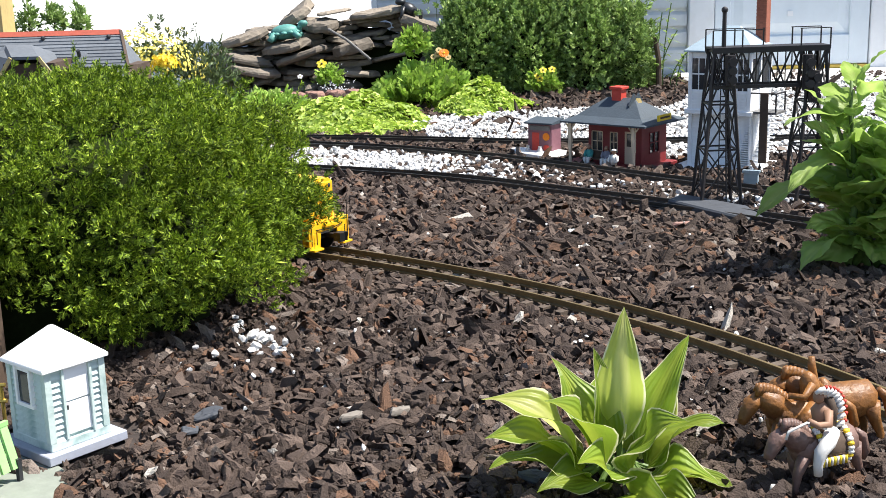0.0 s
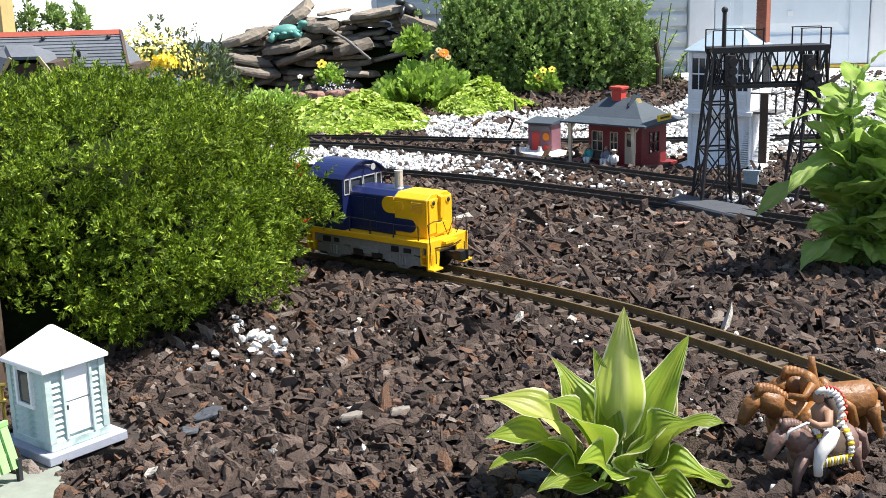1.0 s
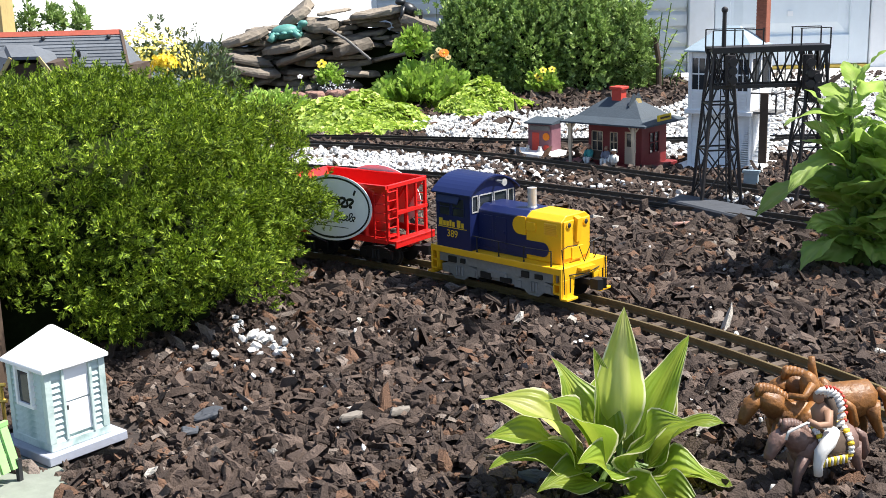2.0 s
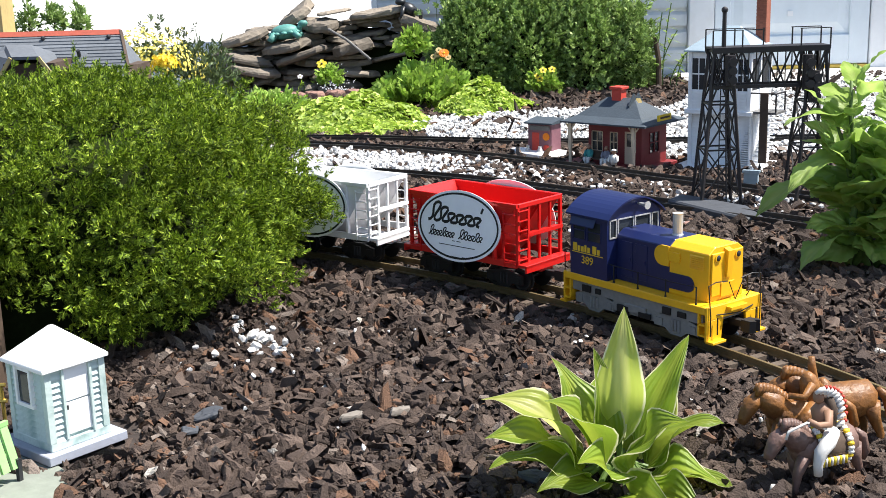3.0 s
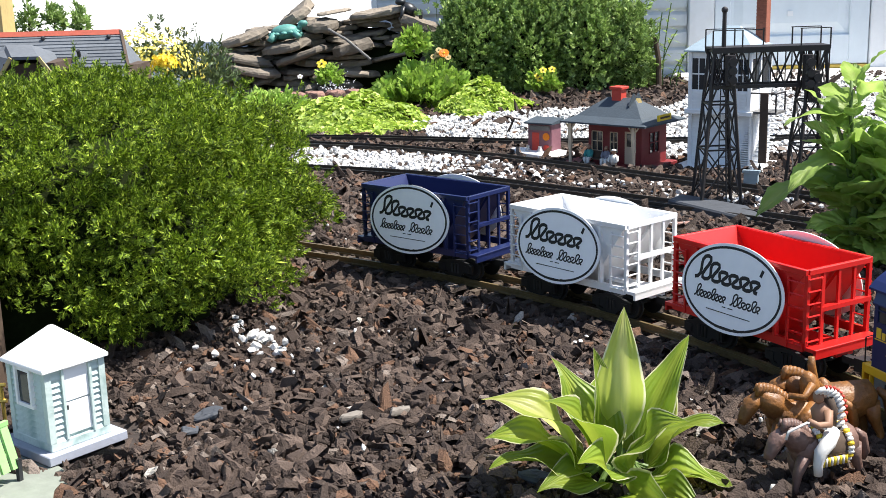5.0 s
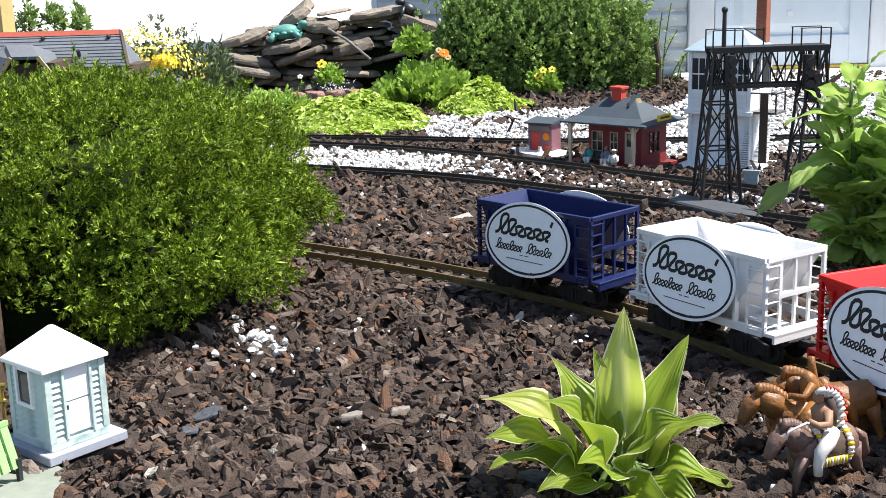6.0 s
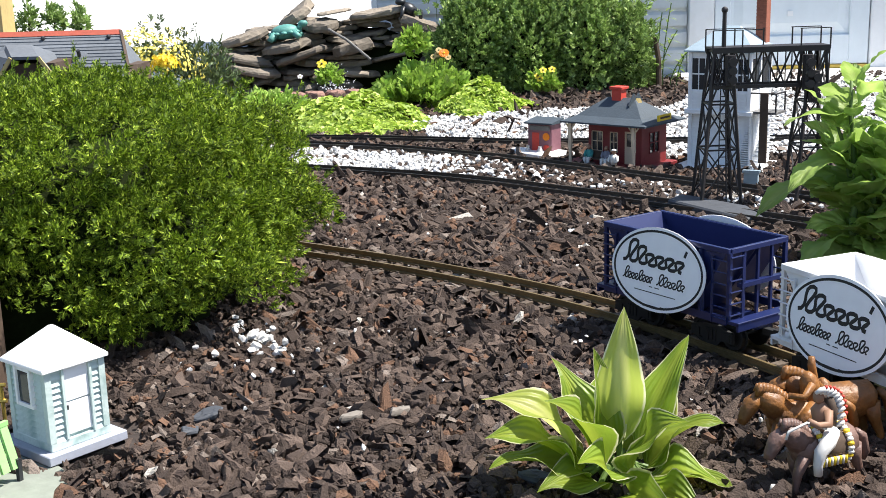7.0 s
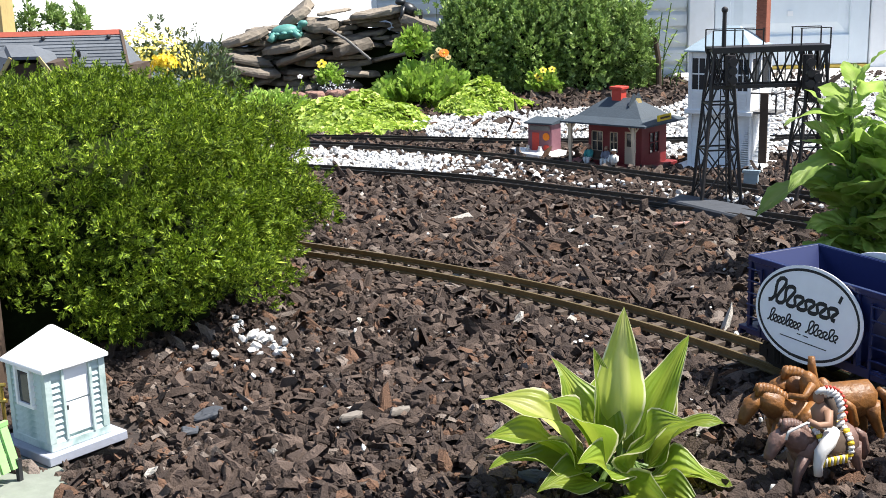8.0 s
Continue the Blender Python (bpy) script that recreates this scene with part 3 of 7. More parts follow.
def locomotive():
    th = thing("diesel_locomotive", "dark blue and yellow model diesel switcher locomotive", "locomotive")
    X0, X1, D = -0.1155, 0.1030, 0.0460
    # frame and deck
    s = Shape().box(X0, X1, -0.0455, 0.0455, 0.0375, D)
    part("running_board", s, YELLOW, th, bevel=0.0006)
    s = Shape().box(X0 + 0.004, X1 - 0.006, -0.0415, 0.0415, 0.025, 0.0375)
    part("frame", s, LTGREY, th)
    s = Shape()
    for sy in (-1, 1):
        s.box(-0.040, 0.034, sy * 0.036 - 0.004, sy * 0.036 + 0.004, 0.012, 0.029)
        s.box(-0.020, 0.014, sy * 0.041 - 0.002, sy * 0.041 + 0.002, 0.016, 0.026)
    part("fuel_tank", s, LTGREY, th, bevel=0.001)
    # Solid black blocks on the frame's face imitate the shade of openings.
    for sy in (-1, 1):
        for x0, x1, z0, z1 in ((-0.088, -0.074, 0.026, 0.034), (-0.066, -0.058, 0.027, 0.033), (-0.030, -0.012, 0.014, 0.022), (0.004, 0.022, 0.014, 0.020), (0.040, 0.052, 0.026, 0.034), (0.062, 0.074, 0.027, 0.033)):
            part("recess_block", Shape().box(x0, x1, sy * 0.0424 - 0.0012, sy * 0.0424 + 0.0012, z0, z1), BLACK, th, "black block imitating a shaded opening in the frame")
    # cab
    cx0, cx1, cw, eave, crown = -0.1070, -0.0455, 0.0432, 0.1195, 0.1385
    def roof_z(y, half):
        return eave + (crown - eave) * (1 - (abs(y) / half) ** 2.1)
    ys = [cw * (k / 8 - 1) for k in range(17)]
    outline = [(-cw, D)] + [(y, roof_z(y, cw)) for y in ys] + [(cw, D)]
    cab = Shape()
    def wall(x0, x1):
        cab.prism(outline, "x", x0, x1)
    wall(cx0, cx0 + 0.002)
    # front wall with window openings cut by strips
    def front_strip(y0, y1, z0, z1):
        cab.box(cx1 - 0.002, cx1, y0, y1, z0, z1)
    wy = [(-0.040, -0.0295), (-0.0265, -0.0015), (0.0015, 0.0265), (0.0295, 0.040)]
    front_strip(-cw, cw, D, 0.096)
    for a, b in ((-cw, -0.040), (-0.0295, -0.0265), (-0.0015, 0.0015), (0.0265, 0.0295), (0.040, cw)):
        front_strip(a, b, 0.096, 0.117)
    top = [(-cw, 0.117)] + [(y, roof_z(y, cw)) for y in ys] + [(cw, 0.117)]
    cab.prism(top, "x", cx1 - 0.002, cx1)
    for sy in (-1, 1):
        a, b = sy * cw - 0.001, sy * cw + 0.001
        cab.box(cx0, cx1, a, b, D, 0.089)
        cab.box(cx0, cx1, a, b, 0.112, eave)
        for x0, x1 in ((cx0, -0.102), (-0.082, -0.078), (-0.056, cx1)):
            cab.box(x0, x1, a, b, 0.089, 0.112)
    part("cab", cab, NAVY, th)
    roof = Shape()
    hw = cw + 0.0045
    ys2 = [hw * (k / 8 - 1) for k in range(17)]
    lo = [(y, roof_z(y, cw + 0.003) + 0.0002 if abs(y) <= cw + 0.003 else eave - 0.002) for y in ys2]
    roof.prism(lo + [(y, z + 0.002) for y, z in reversed(lo)], "x", cx0 - 0.005, cx1 + 0.005)
    part("cab_roof", roof, NAVY, th, "dark blue arched cab roof")
    for a, b in wy:
        g = Shape().box(cx1 - 0.0016, cx1 - 0.0008, a, b, 0.096, 0.117)
        w = part("cab_window", g, GLASS, th)
        fr = Shape()
        for y in (a, b):
            fr.box(cx1 - 0.0005, cx1 + 0.0008, y - 0.0007, y + 0.0007, 0.0955, 0.1175)
        for z in (0.096, 0.117):
            fr.box(cx1 - 0.0005, cx1 + 0.0008, a, b, z - 0.0007, z + 0.0007)
        part("window_frame", fr, CHROME, w)
    for sy in (-1, 1):
        for a, b in ((-0.102, -0.082), (-0.078, -0.056)):
            w = part("cab_window", Shape().box(a, b, sy * cw - 0.0004, sy * cw + 0.0004, 0.089, 0.112), GLASS, th)
            fr = Shape()
            for x in (a, b):
                fr.box(x - 0.0006, x + 0.0006, sy * cw - 0.0016, sy * cw + 0.0016, 0.0885, 0.1125)
            fr.box(a, b, sy * cw - 0.0016, sy * cw + 0.0016, 0.0995, 0.1005)
            part("window_frame", fr, NAVY, w)
        sh = Shape().prism([(sy * (cw + 0.001), 0.1165), (sy * (cw + 0.001), 0.1145), (sy * (cw + 0.0055), 0.1060), (sy * (cw + 0.0055), 0.1072)], "x", -0.104, -0.064)
        part("sunshade", sh, NAVY, th)
        gl = Shape().prism([(-0.104, 0.0725), (-0.052, 0.0725), (-0.052, 0.0735), (-0.104, 0.0735)], "y", sy * (cw + 0.0012) - 0.0003, sy * (cw + 0.0012) + 0.0003)
        x = -0.102
        for wd, ht in ((.0075, .0095), (.0055, .0065), (.0055, .0065), (.0045, .0085), (.0055, .0065), (.0025, .0), (.0075, .0095), (.0055, .0065)):
            if ht:
                gl.box(x, x + wd - 0.0012, sy * (cw + 0.0012) - 0.0004, sy * (cw + 0.0012) + 0.0004, 0.0745, 0.0745 + ht)
            x += wd + 0.0003
        part("lettering", gl, GOLD, th, "yellow lettering in plain bars")
        cu = bpy.data.curves.new("number", "FONT")
        cu.body, cu.size, cu.align_x, cu.extrude = "389", 0.0135, "CENTER", 0.0003
        ob = new("road_number", cu)
        ob.data.materials.append(GOLD)
        ob.parent = th
        ob.matrix_basis = pose(-0.078, sy * (cw + 0.0014), 0.0605, 90, 0, 0 if sy < 0 else 180)
        tagged(ob, "yellow cab number")
    # hood: dark blue behind, yellow nose
    hx0, hx1, hw2 = -0.0455, 0.0925, 0.0285
    sec = lambda top: [(-hw2, D), (-hw2, top - 0.007), (-hw2 + 0.010, top), (hw2 - 0.010, top), (hw2, top - 0.007), (hw2, D)]
    part("hood", Shape().prism(sec(0.1060), "x", hx0, 0.036), NAVY, th, bevel=0.0008)
    part("nose", Shape().prism(sec(0.1062), "x", 0.036, hx1), YELLOW, th, "yellow hood end", bevel=0.0008)
    for sy in (-1, 1):
        y = sy * (hw2 + 0.0003)
        sp = [(0.036, 0.0765)] + [(0.026 + 0.0115 * math.cos(a), 0.0880 + 0.0115 * math.sin(a)) for a in np.linspace(-math.pi / 2, -3 * math.pi / 2, 12)] + [(0.036, 0.0995)]
        part("nose_flash", Shape().prism(sp, "y", y - 0.0010, y + 0.0010), YELLOW, th, "rounded yellow flash")
        sp = [(0.0362, 0.0525), (0.064, 0.0525)] + [(0.064 + 0.009 * math.cos(a), 0.0615 + 0.009 * math.sin(a)) for a in np.linspace(-math.pi / 2, math.pi / 2, 12)] + [(0.0362, 0.0705)]
        part("hood_panel", Shape().prism(sp, "y", y - 0.0010, y + 0.0010), NAVY, th, "dark blue rounded panel")
        g = Shape()
        for k in range(7):
            z = 0.0815 + k * 0.0022
            g.prism([(y - sy * 0.001, z), (y + sy * 0.0012, z), (y - sy * 0.0005, z + 0.0017)], "x", 0.0665, 0.0860)
        part("louvre", g, YELLOW, th)
        for x0, z0 in ((0.028, 0.088), (0.046, 0.086), (0.030, 0.080)):
            part("hood_hinge", Shape().box(x0, x0 + 0.007, y - 0.0012, y + 0.0012, z0, z0 + 0.004), YELLOW, th)
        for k in range(2):
            x = -0.038 + 0.023 * k
            part("hood_door", Shape().box(x, x + 0.018, y - 0.0006, y + 0.0006, 0.052, 0.094), NAVY, th, bevel=0.0003)
            part("door_latch", Shape().box(x + 0.014, x + 0.016, y - 0.0016, y + 0.0016, 0.072, 0.076), NAVY, th)
        part("hood_vent", Shape().box(0.0365, 0.052, sy * 0.0292 - 0.001, sy * 0.0292 + 0.001, 0.083, 0.094), YELLOW, th, bevel=0.0004)
        # handrail
        rail = Shape()
        pts = [(-0.043, sy * 0.0425, 0.0665), (0.0, sy * 0.0425, 0.0655), (0.050, sy * 0.0425, 0.0645), (0.088, sy * 0.0425, 0.0655)]
        rail.tube(pts, 0.0006, 6)
        part("handrail", rail, BLACK, th)
        for x in (-0.036, 0.002, 0.044, 0.088):
            part("stanchion", Shape().tube([(x, sy * 0.0425, D), (x, sy * 0.0425, D + 0.003), (x, sy * 0.0425, 0.066)], (0.0014, 0.0008, 0.0008), 6), BLACK, th)
        # steps in the end sheets
        for ex in (X1 - 0.004, X0):
            st = Shape()
            for z in (0.013, 0.025):
                st.box(ex - 0.006 if ex > 0 else ex, ex + 0.004 if ex > 0 else ex + 0.010, sy * 0.0405 - 0.005, sy * 0.0405 + 0.005, z, z + 0.002)
            st.box(ex - 0.006 if ex > 0 else ex + 0.008, ex - 0.004 if ex > 0 else ex + 0.010, sy * 0.0405 - 0.005, sy * 0.0405 + 0.005, 0.013, 0.0375)
            st.box(ex - 0.006 if ex > 0 else ex, ex + 0.004 if ex > 0 else ex + 0.010, sy * 0.0355 - 0.0006, sy * 0.0355 + 0.0006, 0.010, 0.0375)
            part("step_well", st, YELLOW, th)
    # radiator end: grille panel, lamps, number boards
    fr = Shape().box(hx1, hx1 + 0.002, -0.0255, 0.0255, 0.052, 0.100)
    part("end_panel", fr, YELLOW, th, bevel=0.0008)
    part("end_duct", Shape().prism([(hx1, 0.104), (hx1 + 0.0065, 0.101), (hx1 + 0.005, 0.072), (hx1, 0.070)], "y", -0.0042, 0.0042), YELLOW, th, "sand box on the nose")
    for sy in (-1, 1):
        lam = part("headlamp", Shape().tube([(hx1 + 0.001, sy * 0.0165, 0.0945), (hx1 + 0.0032, sy * 0.0165, 0.0945)], (0.0052, 0.0048), 16), YELLOW, th)
        part("lens", Shape().ball((hx1 + 0.0032, sy * 0.0165, 0.0945), (0.0012, 0.0034, 0.0034), 12, 6), GLASS, lam, smooth=True)
    part("end_door", Shape().box(hx1 + 0.0018, hx1 + 0.003, -0.011, 0.011, 0.050, 0.066), YELLOW, th, bevel=0.0004)
    for ex, sg in ((X1, 1), (X0, -1)):
        pil = Shape()
        pil.box(min(ex, ex + sg * 0.003), max(ex, ex + sg * 0.003), -0.0455, 0.0455, 0.031, D)
        for sy in (-1, 1):
            pil.prism([(sy * 0.0455, 0.031), (sy * 0.018, 0.031), (sy * 0.021, 0.008), (sy * 0.0455, 0.008)], "x", min(ex, ex + sg * 0.003), max(ex, ex + sg * 0.003))
            pil.box(min(ex, ex + sg * 0.011), max(ex, ex + sg * 0.011), sy * 0.033 - 0.011, sy * 0.033 + 0.011, 0.006, 0.009)
        part("pilot", pil, YELLOW, th, "yellow end sheet with foot boards", bevel=0.0005)
        hr = Shape()
        for sy in (-1, 1):
            x = ex + sg * 0.0045
            hr.tube([(x, sy * 0.041, 0.014), (x, sy * 0.041, 0.036), (x - sg * 0.002, sy * 0.043, 0.070), (x - sg * 0.003, sy * 0.030, 0.072), (x - sg * 0.003, sy * 0.012, 0.070)], 0.0007, 6)
            hr.tube([(x + sg * 0.002, sy * 0.032, 0.015), (x + sg * 0.002, sy * 0.032, 0.034)], 0.0008, 6)
        hr.tube([(ex + sg * 0.004, -0.012, 0.070), (ex + sg * 0.003, 0.0, 0.048), (ex + sg * 0.004, 0.012, 0.070)], 0.0006, 6)
        hr.tube([(ex + sg * 0.003, -0.030, 0.036), (ex + sg * 0.008, 0.0, 0.034), (ex + sg * 0.003, 0.030, 0.036)], 0.0007, 6)
        part("grab_iron", hr, BLACK, th)
        part("buffer_beam_step", Shape().box(min(ex, ex + sg * 0.010), max(ex, ex + sg * 0.010), -0.014, 0.014, 0.039, 0.0425), YELLOW, th)
        coupler(th, ex, sg)
    lever = Shape().tube([(X1 + 0.002, 0.020, 0.048), (X1 + 0.010, 0.036, 0.080)], 0.0006, 6)
    part("uncoupling_lever", lever, BLACK, th)
    part("exhaust_pipe", Shape().tube([(0.022, 0, 0.104), (0.022, 0, 0.108), (0.022, 0, 0.130), (0.022, 0, 0.131)], (0.0075, 0.0058, 0.0058, 0.0064), 14), CHROME, th, "silver exhaust stack", smooth=False)
    part("horn", Shape().tube([(-0.046, 0.006, 0.132), (-0.034, 0.004, 0.132), (-0.028, 0.004, 0.132)], (0.0012, 0.0022, 0.0050), 10), CHROME, th, "chrome horn")
    for x in (-0.070, 0.058):
        truck_frame(th, x, 0.024, LTGREY, 0.008)
    wheels = [wheelset(th, x) for x in (-0.094, -0.046, 0.034, 0.082)]
    return th, wheels


loco = locomotive()
red_car, white_car, blue_car = ore_car(REDP, "bright red", (0.004, 0.0805, 0.0715, 0.0460)), ore_car(WHITEP, "white", (-0.004, 0.0795, 0.0680, 0.0450)), ore_car(BLUEP, "navy blue", (0.001, 0.0790, 0.0700, 0.0460))


# ---- shrub ----
def sprays(n_v, rng, centre, direction, size, blades=7, wide=0.13):
    """Many small flat sprigs: each a fan of narrow blades along its direction."""
    n = len(centre)
    V = np.zeros((n, blades, 4, 3))
    side = np.cross(direction, rng.normal(0, 1, (n, 3)))
    side /= np.linalg.norm(side, axis=1, keepdims=True) + 1e-9
    upv = np.cross(side, direction)
    for b in range(blades):
        along = (b // 2 + (b == 0) * 0.0) / (blades / 2)
        sg = 0 if b == 0 else (1 if b % 2 else -1)
        root = centre + direction * (size * along * 0.75)[:, None]
        d = direction * rng.uniform(0.6, 1.0, (n, 1)) + side * sg * rng.uniform(0.5, 0.9, (n, 1)) + upv * rng.normal(0, 0.3, (n, 1))
        d /= np.linalg.norm(d, axis=1, keepdims=True)
        ln = (size * (0.9 if b == 0 else (0.62 - 0.3 * along) * (1.0 if blades < 12 else 0.62)) * rng.uniform(0.7, 1.2, n))[:, None]
        w = np.cross(d, upv + rng.normal(0, 0.35, (n, 3)))
        w /= np.linalg.norm(w, axis=1, keepdims=True) + 1e-9
        wd = (size * wide * rng.uniform(0.7, 1.3, n))[:, None]
        V[:, b, 0] = root
        V[:, b, 1] = root + d * ln * 0.5 + w * wd
        V[:, b, 2] = root + d * ln
        V[:, b, 3] = root + d * ln * 0.5 - w * wd
    return V


def quads(n):
    return [(4 * i, 4 * i + 1, 4 * i + 2, 4 * i + 3) for i in range(n)]


def bush_radius(u):
    """Lumpy outline of the shrub as a factor by direction."""
    full = (abs(u[0]) ** 2.6 + abs(u[1]) ** 2.6 + abs(u[2]) ** 2.6) ** (-1 / 2.6)
    return full - 0.02 + 0.10 * noise.noise(Vector(u) * 2.3 + Vector((3, 1, 7))) + 0.09 * noise.noise(Vector(u) * 5.5) + 0.085 * noise.noise(Vector(u) * 11)


BUSH_C, BUSH_R = (-0.585, 1.565, 0.085), (0.400, 0.36, 0.192)


def build_shrub():
    th = thing("juniper_shrub", "large rounded green juniper shrub beside the track", "shrub")
    rng = np.random.default_rng(11)
    u = rng.normal(0, 1, (4700, 3))
    u /= np.linalg.norm(u, axis=1, keepdims=True)
    u = u[(u[:, 2] > -0.62) & (u[:, 1] < 0.42)]
    f = np.array([bush_radius(p) for p in u]) * rng.uniform(0.87, 1.02, len(u))
    tuft = np.array(BUSH_C) + u * np.array(BUSH_R) * f[:, None]
    tr = rng.uniform(0.016, 0.032, len(u))
    per = 24
    axis = u + np.array([0, 0, 0.55]) + rng.normal(0, 0.25, u.shape)
    axis /= np.linalg.norm(axis, axis=1, keepdims=True)
    d = np.repeat(axis, per, axis=0) + rng.normal(0, 0.55, (len(u) * per, 3)) * 1.25
    d /= np.linalg.norm(d, axis=1, keepdims=True)
    c = np.repeat(tuft, per, axis=0) + d * (np.repeat(tr, per) * rng.uniform(0.25, 1.0, len(d)))[:, None] - np.repeat(u, per, axis=0) * 0.012
    # a few long new shoots stand out from the tufts
    pick = rng.choice(len(u), 150, replace=False)
    for step in range(5):
        c = np.r_[c, tuft[pick] + axis[pick] * (0.018 + 0.007 * step)]
        d = np.r_[d, axis[pick] + rng.normal(0, 0.2, (150, 3))]
    d /= np.linalg.norm(d, axis=1, keepdims=True)
    ok = ~((dist_to(c, NEAR_LINE) < 0.075) & (c[:, 2] < 0.17)) & (c[:, 2] > 0.012 + 0.03 * np.clip(np.sin(c[:, 0] * 31) * np.sin(c[:, 0] * 13 + 2), 0, 1) + 0.05 * (c[:, 0] < -0.42))
    c, d = c[ok], d[ok]
    V = sprays(0, rng, c, d, rng.uniform(0.0075, 0.0150, len(c)), 10, 0.070)
    me = bpy.data.meshes.new("foliage")
    me.from_pydata(V.reshape(-1, 3).tolist(), [], quads(V.shape[0] * V.shape[1]))
    me.materials.append(JUNIPER)
    ob = part("foliage", me, None, th)
    tagged(ob, kind="stuff")
    # Core added behind the tufts; its dark colour gives the gaps their shade.
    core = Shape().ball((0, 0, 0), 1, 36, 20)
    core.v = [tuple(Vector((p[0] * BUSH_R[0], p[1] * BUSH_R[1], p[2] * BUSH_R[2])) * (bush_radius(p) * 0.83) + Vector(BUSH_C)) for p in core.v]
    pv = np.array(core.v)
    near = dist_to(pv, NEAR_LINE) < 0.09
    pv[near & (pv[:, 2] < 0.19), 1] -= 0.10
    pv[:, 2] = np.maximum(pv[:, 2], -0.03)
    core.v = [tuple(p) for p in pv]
    part("inner_shade", core, SHADEDARK, th, "dark core with the inner shade in its colour", smooth=True)
    return th


build_shrub()

# ---- more materials ----
SIDING = mat("pale grey vinyl siding", (0.62, 0.65, 0.66), 0.5, scale=20, vary=0.05, bump=0.05, rand_obj=0.03)
TRIM = mat("white painted trim", (0.80, 0.81, 0.82), 0.45, scale=20, vary=0.04, bump=0.05, dirt=(0.55, 0.54, 0.5), dirt_amount=0.2)
DOORP = mat("pale blue-white door paint", (0.70, 0.76, 0.80), 0.4, scale=14, vary=0.04, bump=0.04)
BRASS = mat("brass threshold", (0.55, 0.40, 0.10), 0.35, 0.8, scale=40, vary=0.15, bump=0.05)
STONE = mat("tan field stone", (0.21, 0.175, 0.135), 0.85, scale=24, vary=0.35, bump=0.7, rand_obj=0.3, dirt=(0.12, 0.10, 0.08), dirt_amount=0.6, bscale=0.006)
REDSTONE = mat("reddish edging stone", (0.26, 0.15, 0.12), 0.85, scale=24, vary=0.3, bump=0.5, rand_obj=0.2)
VERDI = mat("green patina", (0.09, 0.27, 0.23), 0.55, scale=60, vary=0.35, bump=0.4)
DARKM = mat("dark cast metal", (0.03, 0.032, 0.035), 0.4, 0.2, scale=60, vary=0.3, bump=0.3)
WATER = mat("pond water", (0.03, 0.035, 0.03), 0.04, scale=30, vary=0.2, bump=0.3)
FOAM = mat("white foam", (0.85, 0.86, 0.88), 0.4, scale=60, vary=0.05, bump=0.2)
LIME = hue_by_island(mat("lime groundcover leaf", (0.3, 0.45, 0.05), 0.55, scale=40, vary=0.2, bump=0, island=0.25, thru=0.3),
                     [(0.0, (0.30, 0.43, 0.05)), (0.5, (0.42, 0.54, 0.08)), (0.8, (0.52, 0.62, 0.14))])
MIDGREEN = mat("mid green leaf", (0.32, 0.47, 0.08), 0.5, scale=40, vary=0.25, bump=0, island=0.35, thru=0.3)
HEDGE = hue_by_island(mat("hedge leaf", (0.06, 0.11, 0.02), 0.5, scale=40, vary=0.25, bump=0, island=0.3, thru=0.25),
                      [(0.0, (0.20, 0.31, 0.08)), (0.5, (0.28, 0.40, 0.11)), (0.85, (0.40, 0.50, 0.19))])
GRASSG = mat("grey-green blades", (0.09, 0.13, 0.05), 0.6, scale=40, vary=0.3, bump=0, island=0.4, thru=0.2)
PETALY = mat("yellow petal", (0.88, 0.68, 0.05), 0.5, scale=60, vary=0.1, bump=0, island=0.1, thru=0.3)
PALEY = mat("pale yellow blossom", (0.88, 0.76, 0.16), 0.5, scale=60, vary=0.1, bump=0, island=0.15, thru=0.3)
PETALO = mat("orange petal", (0.85, 0.25, 0.01), 0.5, scale=60, vary=0.1, bump=0, thru=0.3)
PETALW = mat("white petal", (0.8, 0.78, 0.8), 0.5, scale=60, vary=0.1, bump=0, thru=0.3)
STEM = mat("green stem", (0.09, 0.15, 0.03), 0.6, scale=60, vary=0.2, bump=0.2)
BARNROOF = mat("grey slate roof", (0.120, 0.132, 0.148), 0.85, spec=0.25, scale=50, vary=0.2, bump=0.3, rand_obj=0.18)
BARNWALL = mat("dark brown timber", (0.07, 0.045, 0.03), 0.8, scale=60, vary=0.3, bump=0.4)
REDRIDGE = mat("red-brown ridge cap", (0.33, 0.07, 0.04), 0.6, scale=50, vary=0.2, bump=0.2)
TAN = mat("tan painted wood", (0.50, 0.38, 0.16), 0.6, scale=40, vary=0.15, bump=0.2)
DEPOTRED = mat("dark red station paint", (0.20, 0.018, 0.02), 0.6, scale=60, vary=0.15, bump=0.15)
CREAM = mat("cream trim paint", (0.62, 0.50, 0.36), 0.6, scale=60, vary=0.1, bump=0.1)
SLATE = mat("slate blue roof", (0.040, 0.056, 0.072), 0.7, scale=90, vary=0.2, bump=0.4)
CHIMRED = mat("bright red chimney", (0.55, 0.05, 0.03), 0.6, scale=60, vary=0.15, bump=0.2)
TOWERW = mat("white tower paint", (0.80, 0.81, 0.82), 0.55, scale=60, vary=0.06, bump=0.1, rand_obj=0.03)
TOWERROOF = mat("weathered blue-grey roof", (0.30, 0.38, 0.43), 0.6, scale=50, vary=0.12, bump=0.15)
BRICK = mat("red brick", (0.36, 0.12, 0.07), 0.8, scale=60, vary=0.2, bump=0.3, rand_obj=0.2)
IRON = mat("black painted iron", (0.018, 0.015, 0.016), 0.5, scale=60, vary=0.3, bump=0.1)
